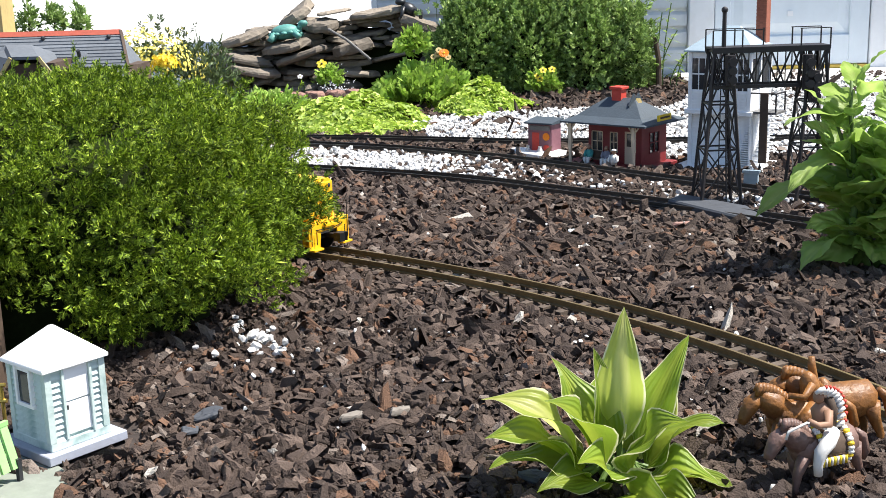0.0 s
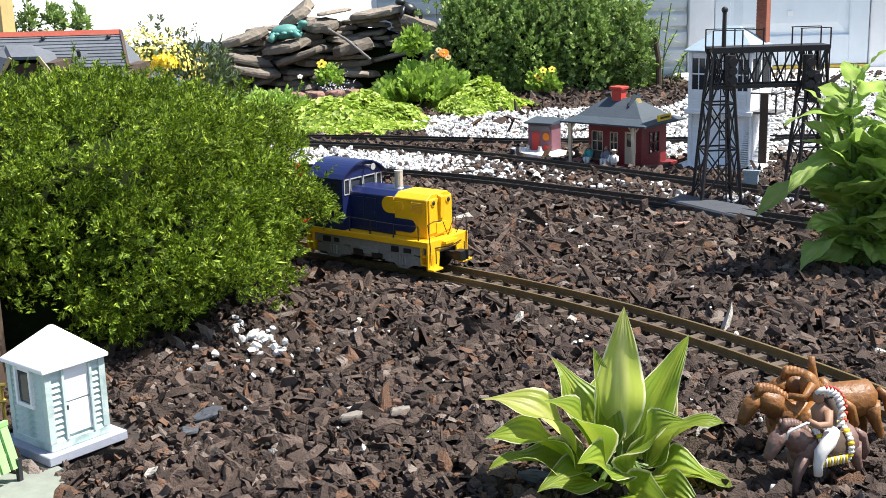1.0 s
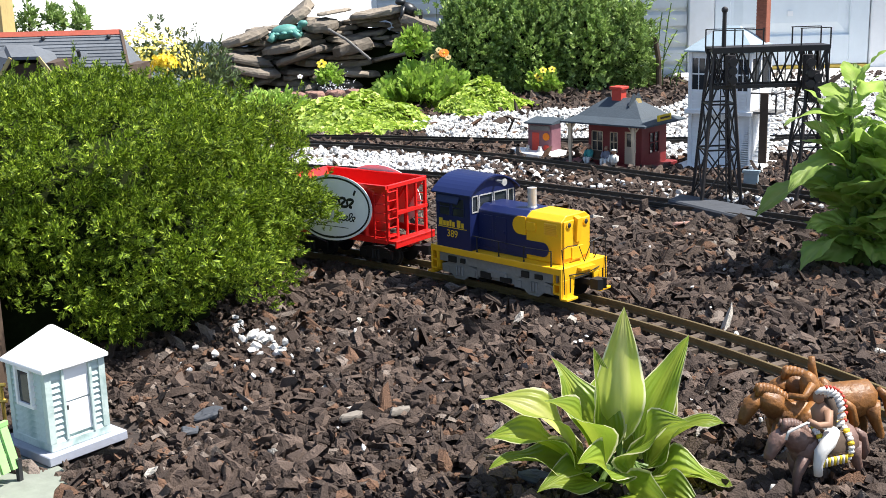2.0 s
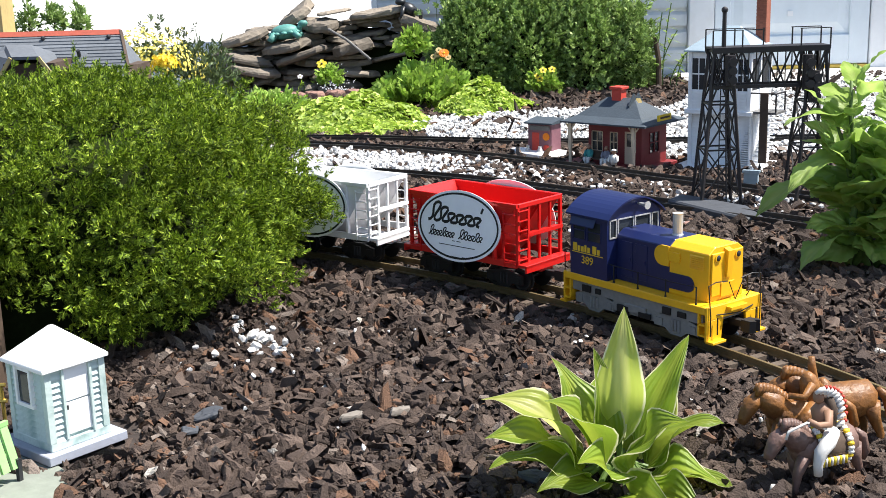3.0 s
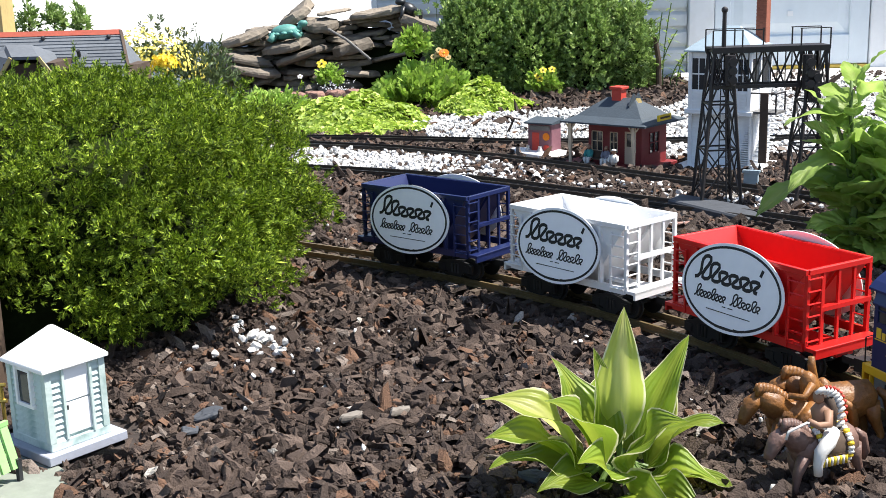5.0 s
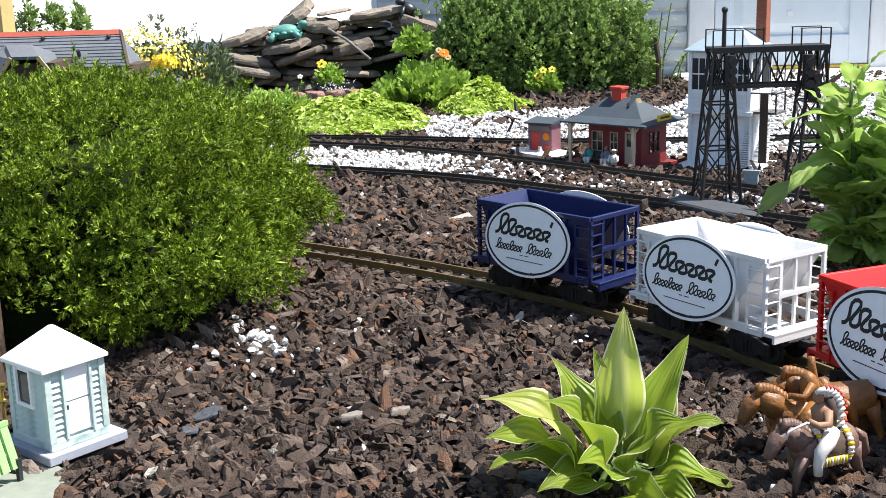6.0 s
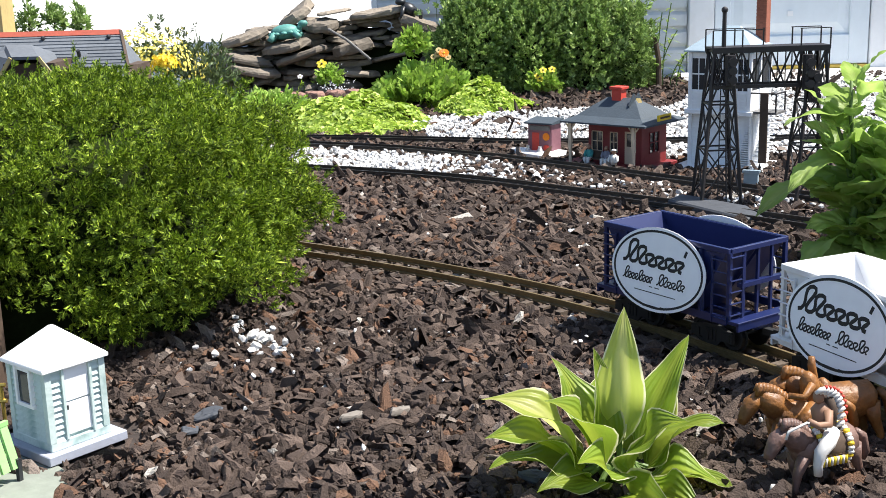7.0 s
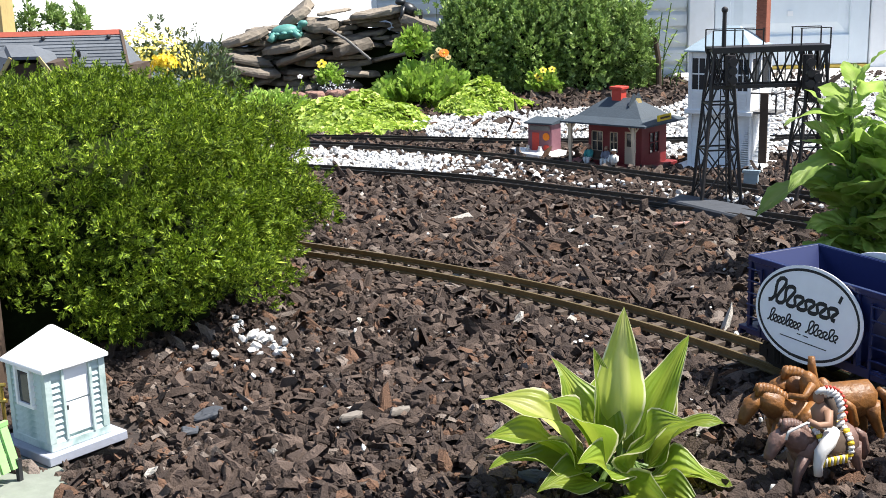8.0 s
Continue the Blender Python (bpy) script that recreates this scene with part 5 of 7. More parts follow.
def build_beds():
    rng = np.random.default_rng(21)
    for cx, cy, rx, ry, h, n in ((-0.31, 3.98, 0.24, 0.30, 0.085, 5600), (0.135, 4.20, 0.17, 0.20, 0.095, 3000), (-0.22, 3.72, 0.17, 0.12, 0.03, 1400)):
        c, nr = mound(n, rng, cx, cy, rx, ry, h)
        leaf_bed("creeping_groundcover", c, nr, 0.0112, LIME, rng, "bright lime-green creeping groundcover on the garden bed", "groundcover", 0.85, extra=0.45)
    # leafy marigold clump between the two
    th = thing("marigold_plant", "bushy green marigold plant with an orange flower", "plant")
    sprig_mass("foliage", 620, rng, ellipsoid_sampler((-0.065, 4.33, -0.07), (0.16, 0.14, 0.11), 0.0, 0.3), 0.055, MIDGREEN, th, 7, 0.9, 1.25)
    sprig_mass("leaf_spike", 90, rng, ellipsoid_sampler((-0.09, 4.33, 0.11), (0.04, 0.04, 0.05), 0.0, 0.2), 0.05, MIDGREEN, th, 7, 0.3, 1.5)
    flower(th, (0.022, 4.30, 0.098), 0.017, PETALO, PETALY, (0.01, 4.33, 0.02), 9)
    for x, z in ((-0.015, 0.085), (-0.002, 0.092), (0.036, 0.082), (0.004, 0.108)):
        flower(th, (x, 4.31, z), 0.011, TAN, STEM, (x, 4.33, 0.02), 7)
    th = thing("grassy_clump", "grey-green grassy weeds beside the stones", "plant")
    sprig_mass("grass_tuft", 500, rng, ellipsoid_sampler((-0.80, 4.30, -0.085), (0.30, 0.26, 0.035), 0.0, 0.2), 0.045, GRASSG, th, 5, 1.3, 0.7)
    sprig_mass("creeping_leaves", 500, rng, ellipsoid_sampler((-0.60, 4.15, -0.07), (0.14, 0.25, 0.05), 0.0, 0.2), 0.035, MIDGREEN, th, 5, 0.7, 1.0)
    # tall hedge against the wall
    th = thing("leafy_hedge", "dense dark green leafy hedge against the house wall", "hedge")
    for c, r, n in (((0.14, 4.75, 0.05), (0.17, 0.15, 0.27), 1700), ((0.36, 4.74, 0.04), (0.19, 0.16, 0.24), 1700), ((0.56, 4.74, 0.05), (0.18, 0.16, 0.26), 1700), ((0.73, 4.76, 0.03), (0.13, 0.14, 0.21), 1200)):
        sprig_mass("foliage", int(n * 1.8), rng, ellipsoid_sampler(c, r, -0.75, 0.5), 0.031, HEDGE, th, 9, 0.6, 0.95)
        # Dark core added so that the gaps in the hedge look shaded.
        part("inner_shade", Shape().ball(c, (r[0] * 0.5, r[1] * 0.45, r[2] * 0.5), 16, 10, wob=0.2), SHADEDARK, th, smooth=True)
    for k in range(26):
        x = rng.uniform(0.0, 0.80)
        part("shoot", Shape().tube([(x, 4.75, 0.15), (x + rng.uniform(-.02, .02), 4.73, 0.26), (x + rng.uniform(-.04, .04), 4.72, 0.36)], (0.002, 0.0016, 0.001), 4), STEM, th)
    sprig_mass("shoot_leaves", 420, rng, ellipsoid_sampler((0.40, 4.73, 0.20), (0.42, 0.07, 0.17), 0.0, 0.3), 0.038, HEDGE, th, 9, 0.9, 0.9)
    th = thing("lily_stalk", "thin green leafy stalk before the siding", "plant")
    for x, top, lean in ((0.875, 0.235, 0.03), (0.905, 0.06, 0.08), (0.93, 0.03, 0.03), (0.85, 0.20, 0.02), (0.86, 0.13, 0.07)):
        pts = [Vector((x + lean * (k / 6) ** 2, 4.72, -0.09 + (top + 0.09) * k / 6)) for k in range(7)]
        part("stem", Shape().tube(pts, 0.0022, 5), STEM, th)
        for k in range(14):
            f = 0.25 + 0.75 * k / 13
            p = Vector((x + lean * f * f, 4.72, -0.09 + (top + 0.09) * f))
            az = k * 137
            leaf_toward(p + Vector((math.cos(az) * 0.04, math.sin(az) * 0.03, 0.015 if k % 2 else -0.012)), p, "leaf", WEED, th, 0.012, 0.7, 0.2, 900 + k, ny=6)
    # pansies
    th = thing("pansy_plant", "small pansy with bright yellow flowers", "plant")
    sprig_mass("foliage", 220, rng, ellipsoid_sampler((0.385, 4.48, -0.06), (0.065, 0.05, 0.065), 0.0, 0.3), 0.026, MIDGREEN, th, 7, 0.6, 1.7)
    for p in ((0.418, 4.44, 0.018), (0.385, 4.44, 0.016), (0.366, 4.45, -0.006), (0.372, 4.44, -0.016)):
        flower(th, p, 0.0135, PETALY, DARKM, (p[0], 4.48, -0.06))
    th = thing("pansy_plant", "small plant with yellow and white flowers by the stones", "plant")
    sprig_mass("foliage", 160, rng, ellipsoid_sampler((-0.40, 4.42, -0.01), (0.05, 0.05, 0.07), 0.0, 0.3), 0.024, MIDGREEN, th, 7, 0.6, 1.5)
    flower(th, (-0.42, 4.38, 0.065), 0.018, PETALY, DARKM, (-0.41, 4.42, -0.01))
    flower(th, (-0.50, 4.38, 0.022), 0.010, PETALW, PETALY, (-0.49, 4.42, -0.04))
    # yellow flowering bush by the model barn
    th = thing("yellow_flower_bush", "loose bush with many small yellow flowers", "bush")
    sprig_mass("foliage", 380, rng, ellipsoid_sampler((-0.88, 3.75, 0.06), (0.24, 0.2, 0.19), -0.5, 0.4), 0.030, GRASSG, th, 6, 0.9, 0.8)
    c, nr = ellipsoid_sampler((-0.90, 3.72, 0.09), (0.20, 0.17, 0.16), 0.0, 0.7)(900, rng)
    leaf_bed("blossom", c, nr, 0.0052, PALEY, rng, "", "", parent=th)
    c, nr = ellipsoid_sampler((-0.805, 3.58, 0.135), (0.045, 0.04, 0.035), -0.2, 0.6)(320, rng)
    leaf_bed("blossom", c, nr, 0.0052, PETALY, rng, "", "", parent=th)
    sprig_mass("thin_sprays", 220, rng, ellipsoid_sampler((-0.74, 3.8, 0.04), (0.12, 0.12, 0.15), -0.3, 0.3), 0.045, GRASSG, th, 5, 1.0, 0.6)
    th = thing("dwarf_conifer", "small dark green conifer sprigs behind the barn", "shrub")
    for x, z, h in ((-1.10, 0.28, 0.055), (-1.03, 0.285, 0.04), (-0.96, 0.265, 0.06), (-1.17, 0.29, 0.05)):
        part("trunk", Shape().tube([(x, 3.3, -0.09), (x, 3.3, z)], (0.008, 0.003), 6), SHADEDARK, th)
        sprig_mass("foliage", 120, rng, ellipsoid_sampler((x, 3.3, z), (0.028, 0.03, h), -0.9, 0.2), 0.022, HEDGE, th, 7, 0.8, 1.0)
    solo("garden_stake", Shape().tube([(0.857, 4.69, -0.10), (0.854, 4.69, 0.02), (0.838, 4.69, 0.108)], (0.011, 0.0105, 0.010), 8), BARNWALL, "short dark wooden stake in the mulch", "stake")


build_beds()


# ---- stone fountain ----
def slab(rng, L, D, T):
    """A flat field stone with an irregular outline and chipped edges."""
    n = 15
    out = [(math.cos(6.2832 * k / n) * rng.uniform(0.74, 1.10), math.sin(6.2832 * k / n) * rng.uniform(0.75, 1.08)) for k in range(n)]
    rings = []
    for z, f in ((-0.5, 0.80), (-0.36, 0.97), (-0.05, 1.0), (0.28, 0.96), (0.46, 0.86), (0.5, 0.45)):
        rings.append([(u * L / 2 * f * rng.uniform(0.95, 1.04), v * D / 2 * f * rng.uniform(0.97, 1.02), z * T + rng.uniform(-0.12, 0.12) * T) for u, v in out])
    return Shape().loft(rings)


def build_fountain():
    rng = random.Random(17)
    th = thing("stone_waterfall", "stacked flat tan field stones forming a garden waterfall", "waterfall")
    # Near-black backing added; its colour is the shade in the cavity and gaps.
    bank = Shape().ball((-0.42, 5.06, -0.10), (0.50, 0.10, 0.27), 24, 12, wob=0.25)
    part("gap_backing", bank, SHADEDARK, th, "near-black backing added to darken the gaps between the stones", smooth=True)
    top = lambda x: float(np.interp(x, [-0.95, -0.88, -0.72, -0.58, -0.40, -0.28, -0.10, 0.03], [0.03, 0.105, 0.155, 0.205, 0.21, 0.215, 0.20, 0.12]))
    z = -0.075
    while z < 0.22:
        x = -0.97 + rng.uniform(0, 0.06)
        T = rng.uniform(0.016, 0.028)
        while x < 0.03:
            L = rng.uniform(0.09, 0.24)
            cx = x + L / 2
            zz = z + rng.uniform(-0.006, 0.006)
            hole = -0.31 < cx < -0.07 and zz < 0.10
            if zz < top(cx) and not (hole and rng.random() < 0.9):
                y = 4.93 + 0.10 * (zz + 0.07) / 0.3 + rng.uniform(-0.03, 0.03)
                part("stone", slab(rng, L * 1.05, rng.uniform(0.12, 0.2), T * rng.uniform(0.8, 1.15)), STONE, th,
                     m=pose(cx, y, zz, rng.uniform(-5, 9), rng.uniform(-13, 13) - (8 if cx < -0.6 else 0), rng.uniform(-14, 14)))
            x += L * rng.uniform(0.86, 1.0)
        z += T * 0.98
    # the large capping stones
    for x, y, zc, L, T, tilt in ((-0.775, 4.90, 0.135, 0.27, 0.035, -17), (-0.575, 5.0, 0.215, 0.17, 0.045, -38), (-0.46, 4.90, 0.175, 0.15, 0.040, -4), (-0.22, 4.95, 0.222, 0.26, 0.026, -8), (-0.06, 4.90, 0.165, 0.22, 0.045, 22), (-0.42, 4.97, 0.225, 0.17, 0.014, -8), (-0.34, 4.88, 0.085, 0.18, 0.045, -14), (-0.60, 4.84, 0.10, 0.20, 0.034, -12), (-0.55, 4.84, 0.06, 0.26, 0.026, -18), (-0.78, 4.84, 0.06, 0.24, 0.030, 14), (-0.74, 4.82, 0.015, 0.24, 0.030, 12)):
        part("capstone", slab(rng, L, 0.16, T), STONE, th, m=pose(x, y, zc, rng.uniform(-4, 10), tilt, rng.uniform(-8, 8)))
    for k in range(9):
        x = -0.78 + k * 0.075
        solo("edging_stone", slab(rng, 0.085, 0.08, 0.035), REDSTONE if k < 7 else STONE, "rounded reddish stone edging the little pond", "stone", m=pose(x, 4.70 + rng.uniform(-0.03, 0.02), -0.083, 0, 0, rng.uniform(-20, 20)), group="pond edging stones")
    solo("pond_water", Shape().prism(ellipse(0.33, 0.085, 28, -0.42, 4.81), "z", -0.098, -0.078), WATER, "dark rippling pond water below the stones", "water", kind="structure")
    drops = Shape()
    for k in range(90):
        u = rng.gauss(0, 1)
        drops.ball((-0.40 + 0.03 * u, 4.76 + rng.gauss(0, 0.02), -0.07 + abs(rng.gauss(0, 0.028))), rng.uniform(0.0012, 0.0034), 5, 4)
    tagged(solo("water_spray", drops, FOAM, "white splash of water drops at the waterfall", "water"), kind="stuff")
    solo("water_pipe", Shape().tube([(-0.43, 4.82, 0.165), (-0.36, 4.80, 0.125), (-0.265, 4.78, 0.045)], 0.0055, 8), GREY, "thin grey pipe leaning on the stones", "pipe")
    # turtle statue
    t = Shape().ball((0, 0, 0.030), (0.058, 0.042, 0.030), 16, 9)
    for k in range(12):
        a = 6.2832 * k / 12
        t.ball((0.056 * math.cos(a), 0.042 * math.sin(a), 0.026), (0.013, 0.012, 0.008), 8, 5)
    t.ball((0.076, -0.004, 0.052), (0.020, 0.014, 0.014), 10, 7).tube([(0.05, 0, 0.03), (0.072, -0.003, 0.05)], (0.012, 0.010), 8)
    for sx, sy in ((1, -1), (1, 1), (-1, -1), (-1, 1)):
        t.tube([(sx * 0.035, sy * 0.03, 0.025), (sx * 0.052, sy * 0.043, 0.012), (sx * 0.058, sy * 0.047, 0.003)], (0.014, 0.012, 0.013), 8)
    solo("turtle_statue", t, VERDI, "green patinated turtle statue on the stones", "statue", m=pose(-0.60, 4.84, 0.128, 0, -7, 0), smooth=True)
    f = Shape().ball((0, 0, 0.035), (0.036, 0.03, 0.026), 14, 8, m=Euler((0, 0.6, 0)).to_matrix()).ball((-0.034, -0.006, 0.066), (0.022, 0.018, 0.014), 12, 7)
    for sy in (-1, 1):
        f.tube([(0.02, sy * 0.025, 0.03), (0.048, sy * 0.034, 0.022), (0.045, sy * 0.036, -0.008)], (0.013, 0.010, 0.007), 8)
        f.tube([(-0.02, sy * 0.02, 0.045), (-0.028, sy * 0.03, 0.02), (-0.03, sy * 0.032, 0.0)], (0.009, 0.007, 0.008), 8)
    solo("frog_statue", f, DARKM, "dark metal frog statue sitting on the stones", "statue", m=pose(-0.11, 4.90, 0.195, 0, 0, 0), smooth=True)
    solo("iron_dinner_bell", Shape().tube([(0, 0, 0), (0, 0, 0.012), (0, 0, 0.04), (0, 0, 0.052)], (0.024, 0.022, 0.016, 0.005), 12), DARKM, "small rusty iron bell by the stones", "bell", m=pose(-0.845, 4.76, 0.035))
    solo("stepping_post", Shape().tube([(-0.905, 4.74, -0.10), (-0.912, 4.74, 0.07)], (0.010, 0.008), 7), BARNWALL, "weathered wooden stick beside the stones", "stake")


build_fountain()


# ---- model barn ----
def build_barn():
    th = thing("model_barn", "brown model barn with grey slate roof and red ridge", "model building")
    x0, x1, yr, ye, zr, ze = -1.30, -0.635, 2.62, 2.47, 0.286, 0.165
    gz = ground_z(2.6)
    part("wall", Shape().box(x0, x1 - 0.01, ye + 0.02, 2.68, gz, ze), BARNWALL, th)
    sl = Shape()
    hip = 0.045
    sl.loft([[(x0, ye, ze - 0.004), (x1 + 0.01, ye, ze - 0.004), (x1 + 0.01, 2.72, ze - 0.004), (x0, 2.72, ze - 0.004)], [(x0, yr - 0.002, zr - 0.006), (x1 - hip, yr - 0.002, zr - 0.006), (x1 - hip, yr + 0.002, zr - 0.006), (x0, yr + 0.002, zr - 0.006)]])
    roof = part("roof", sl, BARNROOF, th)
    rows = 19
    for k in range(rows):
        a, b = k / rows, (k + 1.25) / rows
        y_a, z_a, y_b, z_b = ye + (yr - ye) * a, ze + (zr - ze) * a, ye + (yr - ye) * min(b, 1), ze + (zr - ze) * min(b, 1)
        xe = x1 + 0.01 - (hip + 0.01) * a
        part("slate_course", Shape().loft([[(x0, y_a, z_a + 0.003), (xe, y_a, z_a + 0.003), (xe, y_a, z_a - 0.001), (x0, y_a, z_a - 0.001)], [(x0, y_b, z_b + 0.0005), (xe - 0.005, y_b, z_b + 0.0005), (xe - 0.005, y_b, z_b - 0.003), (x0, y_b, z_b - 0.003)]]), BARNROOF, roof)
    part("ridge_cap", Shape().prism([(yr - 0.012, zr - 0.006), (yr, zr + 0.004), (yr + 0.012, zr - 0.006)], "x", x0, x1 - hip + 0.002), REDRIDGE, th, "red ridge cap")
    part("gable_end", Shape().prism([(ye + 0.02, gz), (ye + 0.02, ze - 0.01), (ye + 0.08, ze + 0.055), (yr + 0.02, ze + 0.055), (2.66, ze - 0.01), (2.66, gz)], "x", x1 - 0.06, x1 + 0.008), BARNWALL, th)
    part("verge_board", Shape().beam((x1 + 0.012, ye - 0.002, ze), (x1 - hip + 0.002, yr, zr), 0.006, 0.008), BARNWALL, th, "dark verge board")
    # dormer
    dx0, dx1, yd = -0.900, -0.737, ye - 0.06
    part("dormer", Shape().box(dx0 + 0.03, dx1 - 0.03, yd + 0.02, yr - 0.02, ze - 0.02, 0.236), BARNWALL, th)
    sec = lambda y, zt, ze_, k: [(dx0, y, ze_), (dx0 + k, y, zt), (dx1 - k, y, zt), (dx1, y, ze_), (dx1 - k - 0.003, y, zt - 0.006), (dx0 + k + 0.003, y, zt - 0.006)]
    part("dormer_roof", Shape().loft([sec(yd, 0.251, 0.172, 0.055), [(-0.955, 2.585, 0.248), (-0.915, 2.585, 0.264), (-0.862, 2.585, 0.264), (-0.812, 2.585, 0.248), (-0.865, 2.585, 0.258), (-0.912, 2.585, 0.258)]]), BARNROOF, th)
    part("barge_board", Shape().beam((dx1 - 0.054, yd - 0.003, 0.249), (dx1, yd - 0.003, 0.170), 0.004, 0.007), TAN, th, "tan barge board")
    part("barge_board", Shape().beam((dx0, yd - 0.003, 0.170), (dx0 + 0.054, yd - 0.003, 0.249), 0.004, 0.007), TAN, th, "tan barge board")
    part("skylight", Shape().box(-0.768, -0.738, 0, 0.003, 0, 0.026), BARNROOF, th, m=pose(0, 2.545, 0.228, -48))
    # Dark stub added as the dark hole in the skylight.
    part("skylight_dot", Shape().tube([(-0.752, 2.553, 0.240), (-0.752, 2.546, 0.252)], 0.0042, 8), DARKM, th)
    for x in (-0.84, -0.70):
        part("roof_vent", Shape().ball((x, yr - 0.02, zr - 0.010), 0.005, 8, 6), DARKM, th)
    part("cupola", Shape().box(-1.2, -0.925, 2.74, 2.9, 0.2, 0.27).box(-1.10, -0.958, 2.70, 2.78, 0.25, 0.46), TAN, th, "tan wooden roof tower")


build_barn()


# ---- station ----
def clap(parent, name, L, z0, z1, m, material, rows, skip=()):
    """Clapboards on a wall of length L, each a board of its own; the wall lies along x and faces -y."""
    h = (z1 - z0) / rows
    me = Shape().prism([(-0.0022, 0.0), (0.0008, 0.0), (0.0008, h), (-0.0004, h)], "x", 0, L).mesh(name, material)
    for k in range(rows):
        part(name, me, None, parent, m=m @ pose(0, 0, z0 + k * h))


def figure(name, shirt, label, m, seated):
    s = Shape()
    s.cur = 0
    if seated:
        s.tube([(0, 0, 0.022), (0, 0.002, 0.036), (0, 0.001, 0.046)], (0.009, 0.010, 0.007), 8)
        for sx in (-1, 1):
            s.cur = 1
            s.tube([(sx * 0.005, 0, 0.022), (sx * 0.006, -0.016, 0.023), (sx * 0.006, -0.018, 0.002)], (0.0055, 0.005, 0.004), 7)
            s.cur = 0
            s.tube([(sx * 0.010, 0, 0.043), (sx * 0.012, -0.006, 0.032), (sx * 0.006, -0.013, 0.029)], (0.004, 0.0035, 0.003), 6)
        s.cur = 2
        s.ball((0, 0, 0.053), (0.0058, 0.0062, 0.0072), 10, 7)
    else:
        for sx in (-1, 1):
            s.cur = 1
            s.tube([(sx * 0.005, 0, 0.0), (sx * 0.005, 0, 0.028)], (0.005, 0.0055), 7)
            s.cur = 0
            s.tube([(sx * 0.010, 0, 0.050), (sx * 0.014, -0.004, 0.038), (sx * 0.010, -0.010, 0.032)], (0.004, 0.0035, 0.003), 6)
        s.tube([(0, 0, 0.026), (0, 0, 0.042), (0, 0, 0.053)], (0.009, 0.010, 0.007), 8)
        s.cur = 2
        s.ball((0, 0, 0.060), (0.0058, 0.0062, 0.0072), 10, 7)
        s.cur = 0
        s.tube([(0, 0, 0.064), (0, 0, 0.067)], (0.008, 0.006), 8)
    solo("figurine", s, [shirt, FIG[2] if seated else BARNWALL, FIG[3]], label, "figurine", m=m @ Matrix.Scale(0.86, 4), smooth=True, group="figurines at the station")


def build_station():
    A = -40.0
    gz = ground_z(2.9)
    M = pose(0.470, 2.795, gz, 0, 0, A)      # front right corner of the walls; -x along the front, +y back
    th = thing("station_building", "small dark red model station with slate hip roof", "model building", m=M)
    F, D, H = 0.160, 0.120, 0.110
    part("floor_slab", Shape().box(-F - 0.05, 0.02, -0.035, D + 0.02, -0.006, 0.008), DEPOTRED, th, bevel=0.001)
    wl = Pieces()
    t, P = 0.004, 0.024
    # front wall with door and window openings
    cuts = [(-F, -0.150), (-0.120, -0.098), (-0.078, -0.058), (-0.028, 0.0)]
    for a, b in cuts:
        wl.box(a, b, P, P + t, 0.008, H)
    wl.box(-0.150, -0.120, P, P + t, 0.008, 0.035).box(-0.150, -0.120, P, P + t, 0.082, H)
    wl.box(-0.098, -0.078, P, P + t, 0.008, 0.035).box(-0.098, -0.078, P, P + t, 0.082, H)
    wl.box(-0.058, -0.028, P, P + t, 0.086, H)
    wl.box(-t, 0, t, 0.04, 0.008, H).box(-t, 0, 0.085, D, 0.008, H).box(-t, 0, 0.04, 0.085, 0.008, 0.035).box(-t, 0, 0.04, 0.085, 0.085, H)
    wl.box(-F, -F + t, P + t, D, 0.008, H).box(-F + t, -t, D - t, D, 0.008, H)
    wl.put("wall_panel", DEPOTRED, th)
    for x0, x1, z0, z1 in ((-0.150, -0.120, 0.035, 0.082), (-0.098, -0.078, 0.035, 0.082)):
        w = part("window", Shape().box(x0, x1, P + 0.0015, P + 0.0025, z0, z1), GLASS, th)
        fr = Shape()
        for x in (x0, (x0 + x1) / 2, x1):
            fr.box(x - 0.001, x + 0.001, P - 0.001, P + 0.001, z0, z1)
        for z in (z0, (z0 + z1) / 2, z1):
            fr.box(x0, x1, P - 0.001, P + 0.001, z - 0.001, z + 0.001)
        part("window_frame", fr, CREAM, w)
    d = part("door", Shape().box(-0.058, -0.028, P, P + 0.003, 0.008, 0.050).box(-0.058, -0.053, P, P + 0.003, 0.05, 0.086).box(-0.033, -0.028, P, P + 0.003, 0.05, 0.086).box(-0.053, -0.033, P, P + 0.003, 0.081, 0.086), CREAM, th)
    part("door_pane", Shape().box(-0.053, -0.033, P + 0.001, P + 0.002, 0.05, 0.081), GLASS, d)
    w = part("window", Shape().box(-0.0025, -0.0015, 0.04, 0.085, 0.035, 0.085), GLASS, th)
    fr = Shape()
    for y in (0.04, 0.0625, 0.085):
        fr.box(-0.001, 0.0015, y - 0.0012, y + 0.0012, 0.035, 0.085)
    for z in (0.035, 0.06, 0.085):
        fr.box(-0.001, 0.0015, 0.04, 0.085, z - 0.001, z + 0.001)
    part("window_frame", fr, DEPOTRED, w)
    for x in (-F - 0.02, -0.004):
        p = part("porch_post", Shape().box(x - 0.004, x + 0.004, -0.030, -0.022, 0.045, H).box(x - 0.003, x + 0.003, -0.029, -0.023, 0.006, 0.045), CREAM, th)
        for sx in (-1, 1):
            part("bracket", Shape().beam((x, -0.026, H - 0.022), (x + sx * 0.016, -0.026, H - 0.002), 0.003), CREAM, p)
    o = 0.032
    e0, e1, f0, f1 = -F - o - 0.01, o, -o - 0.006, D + o
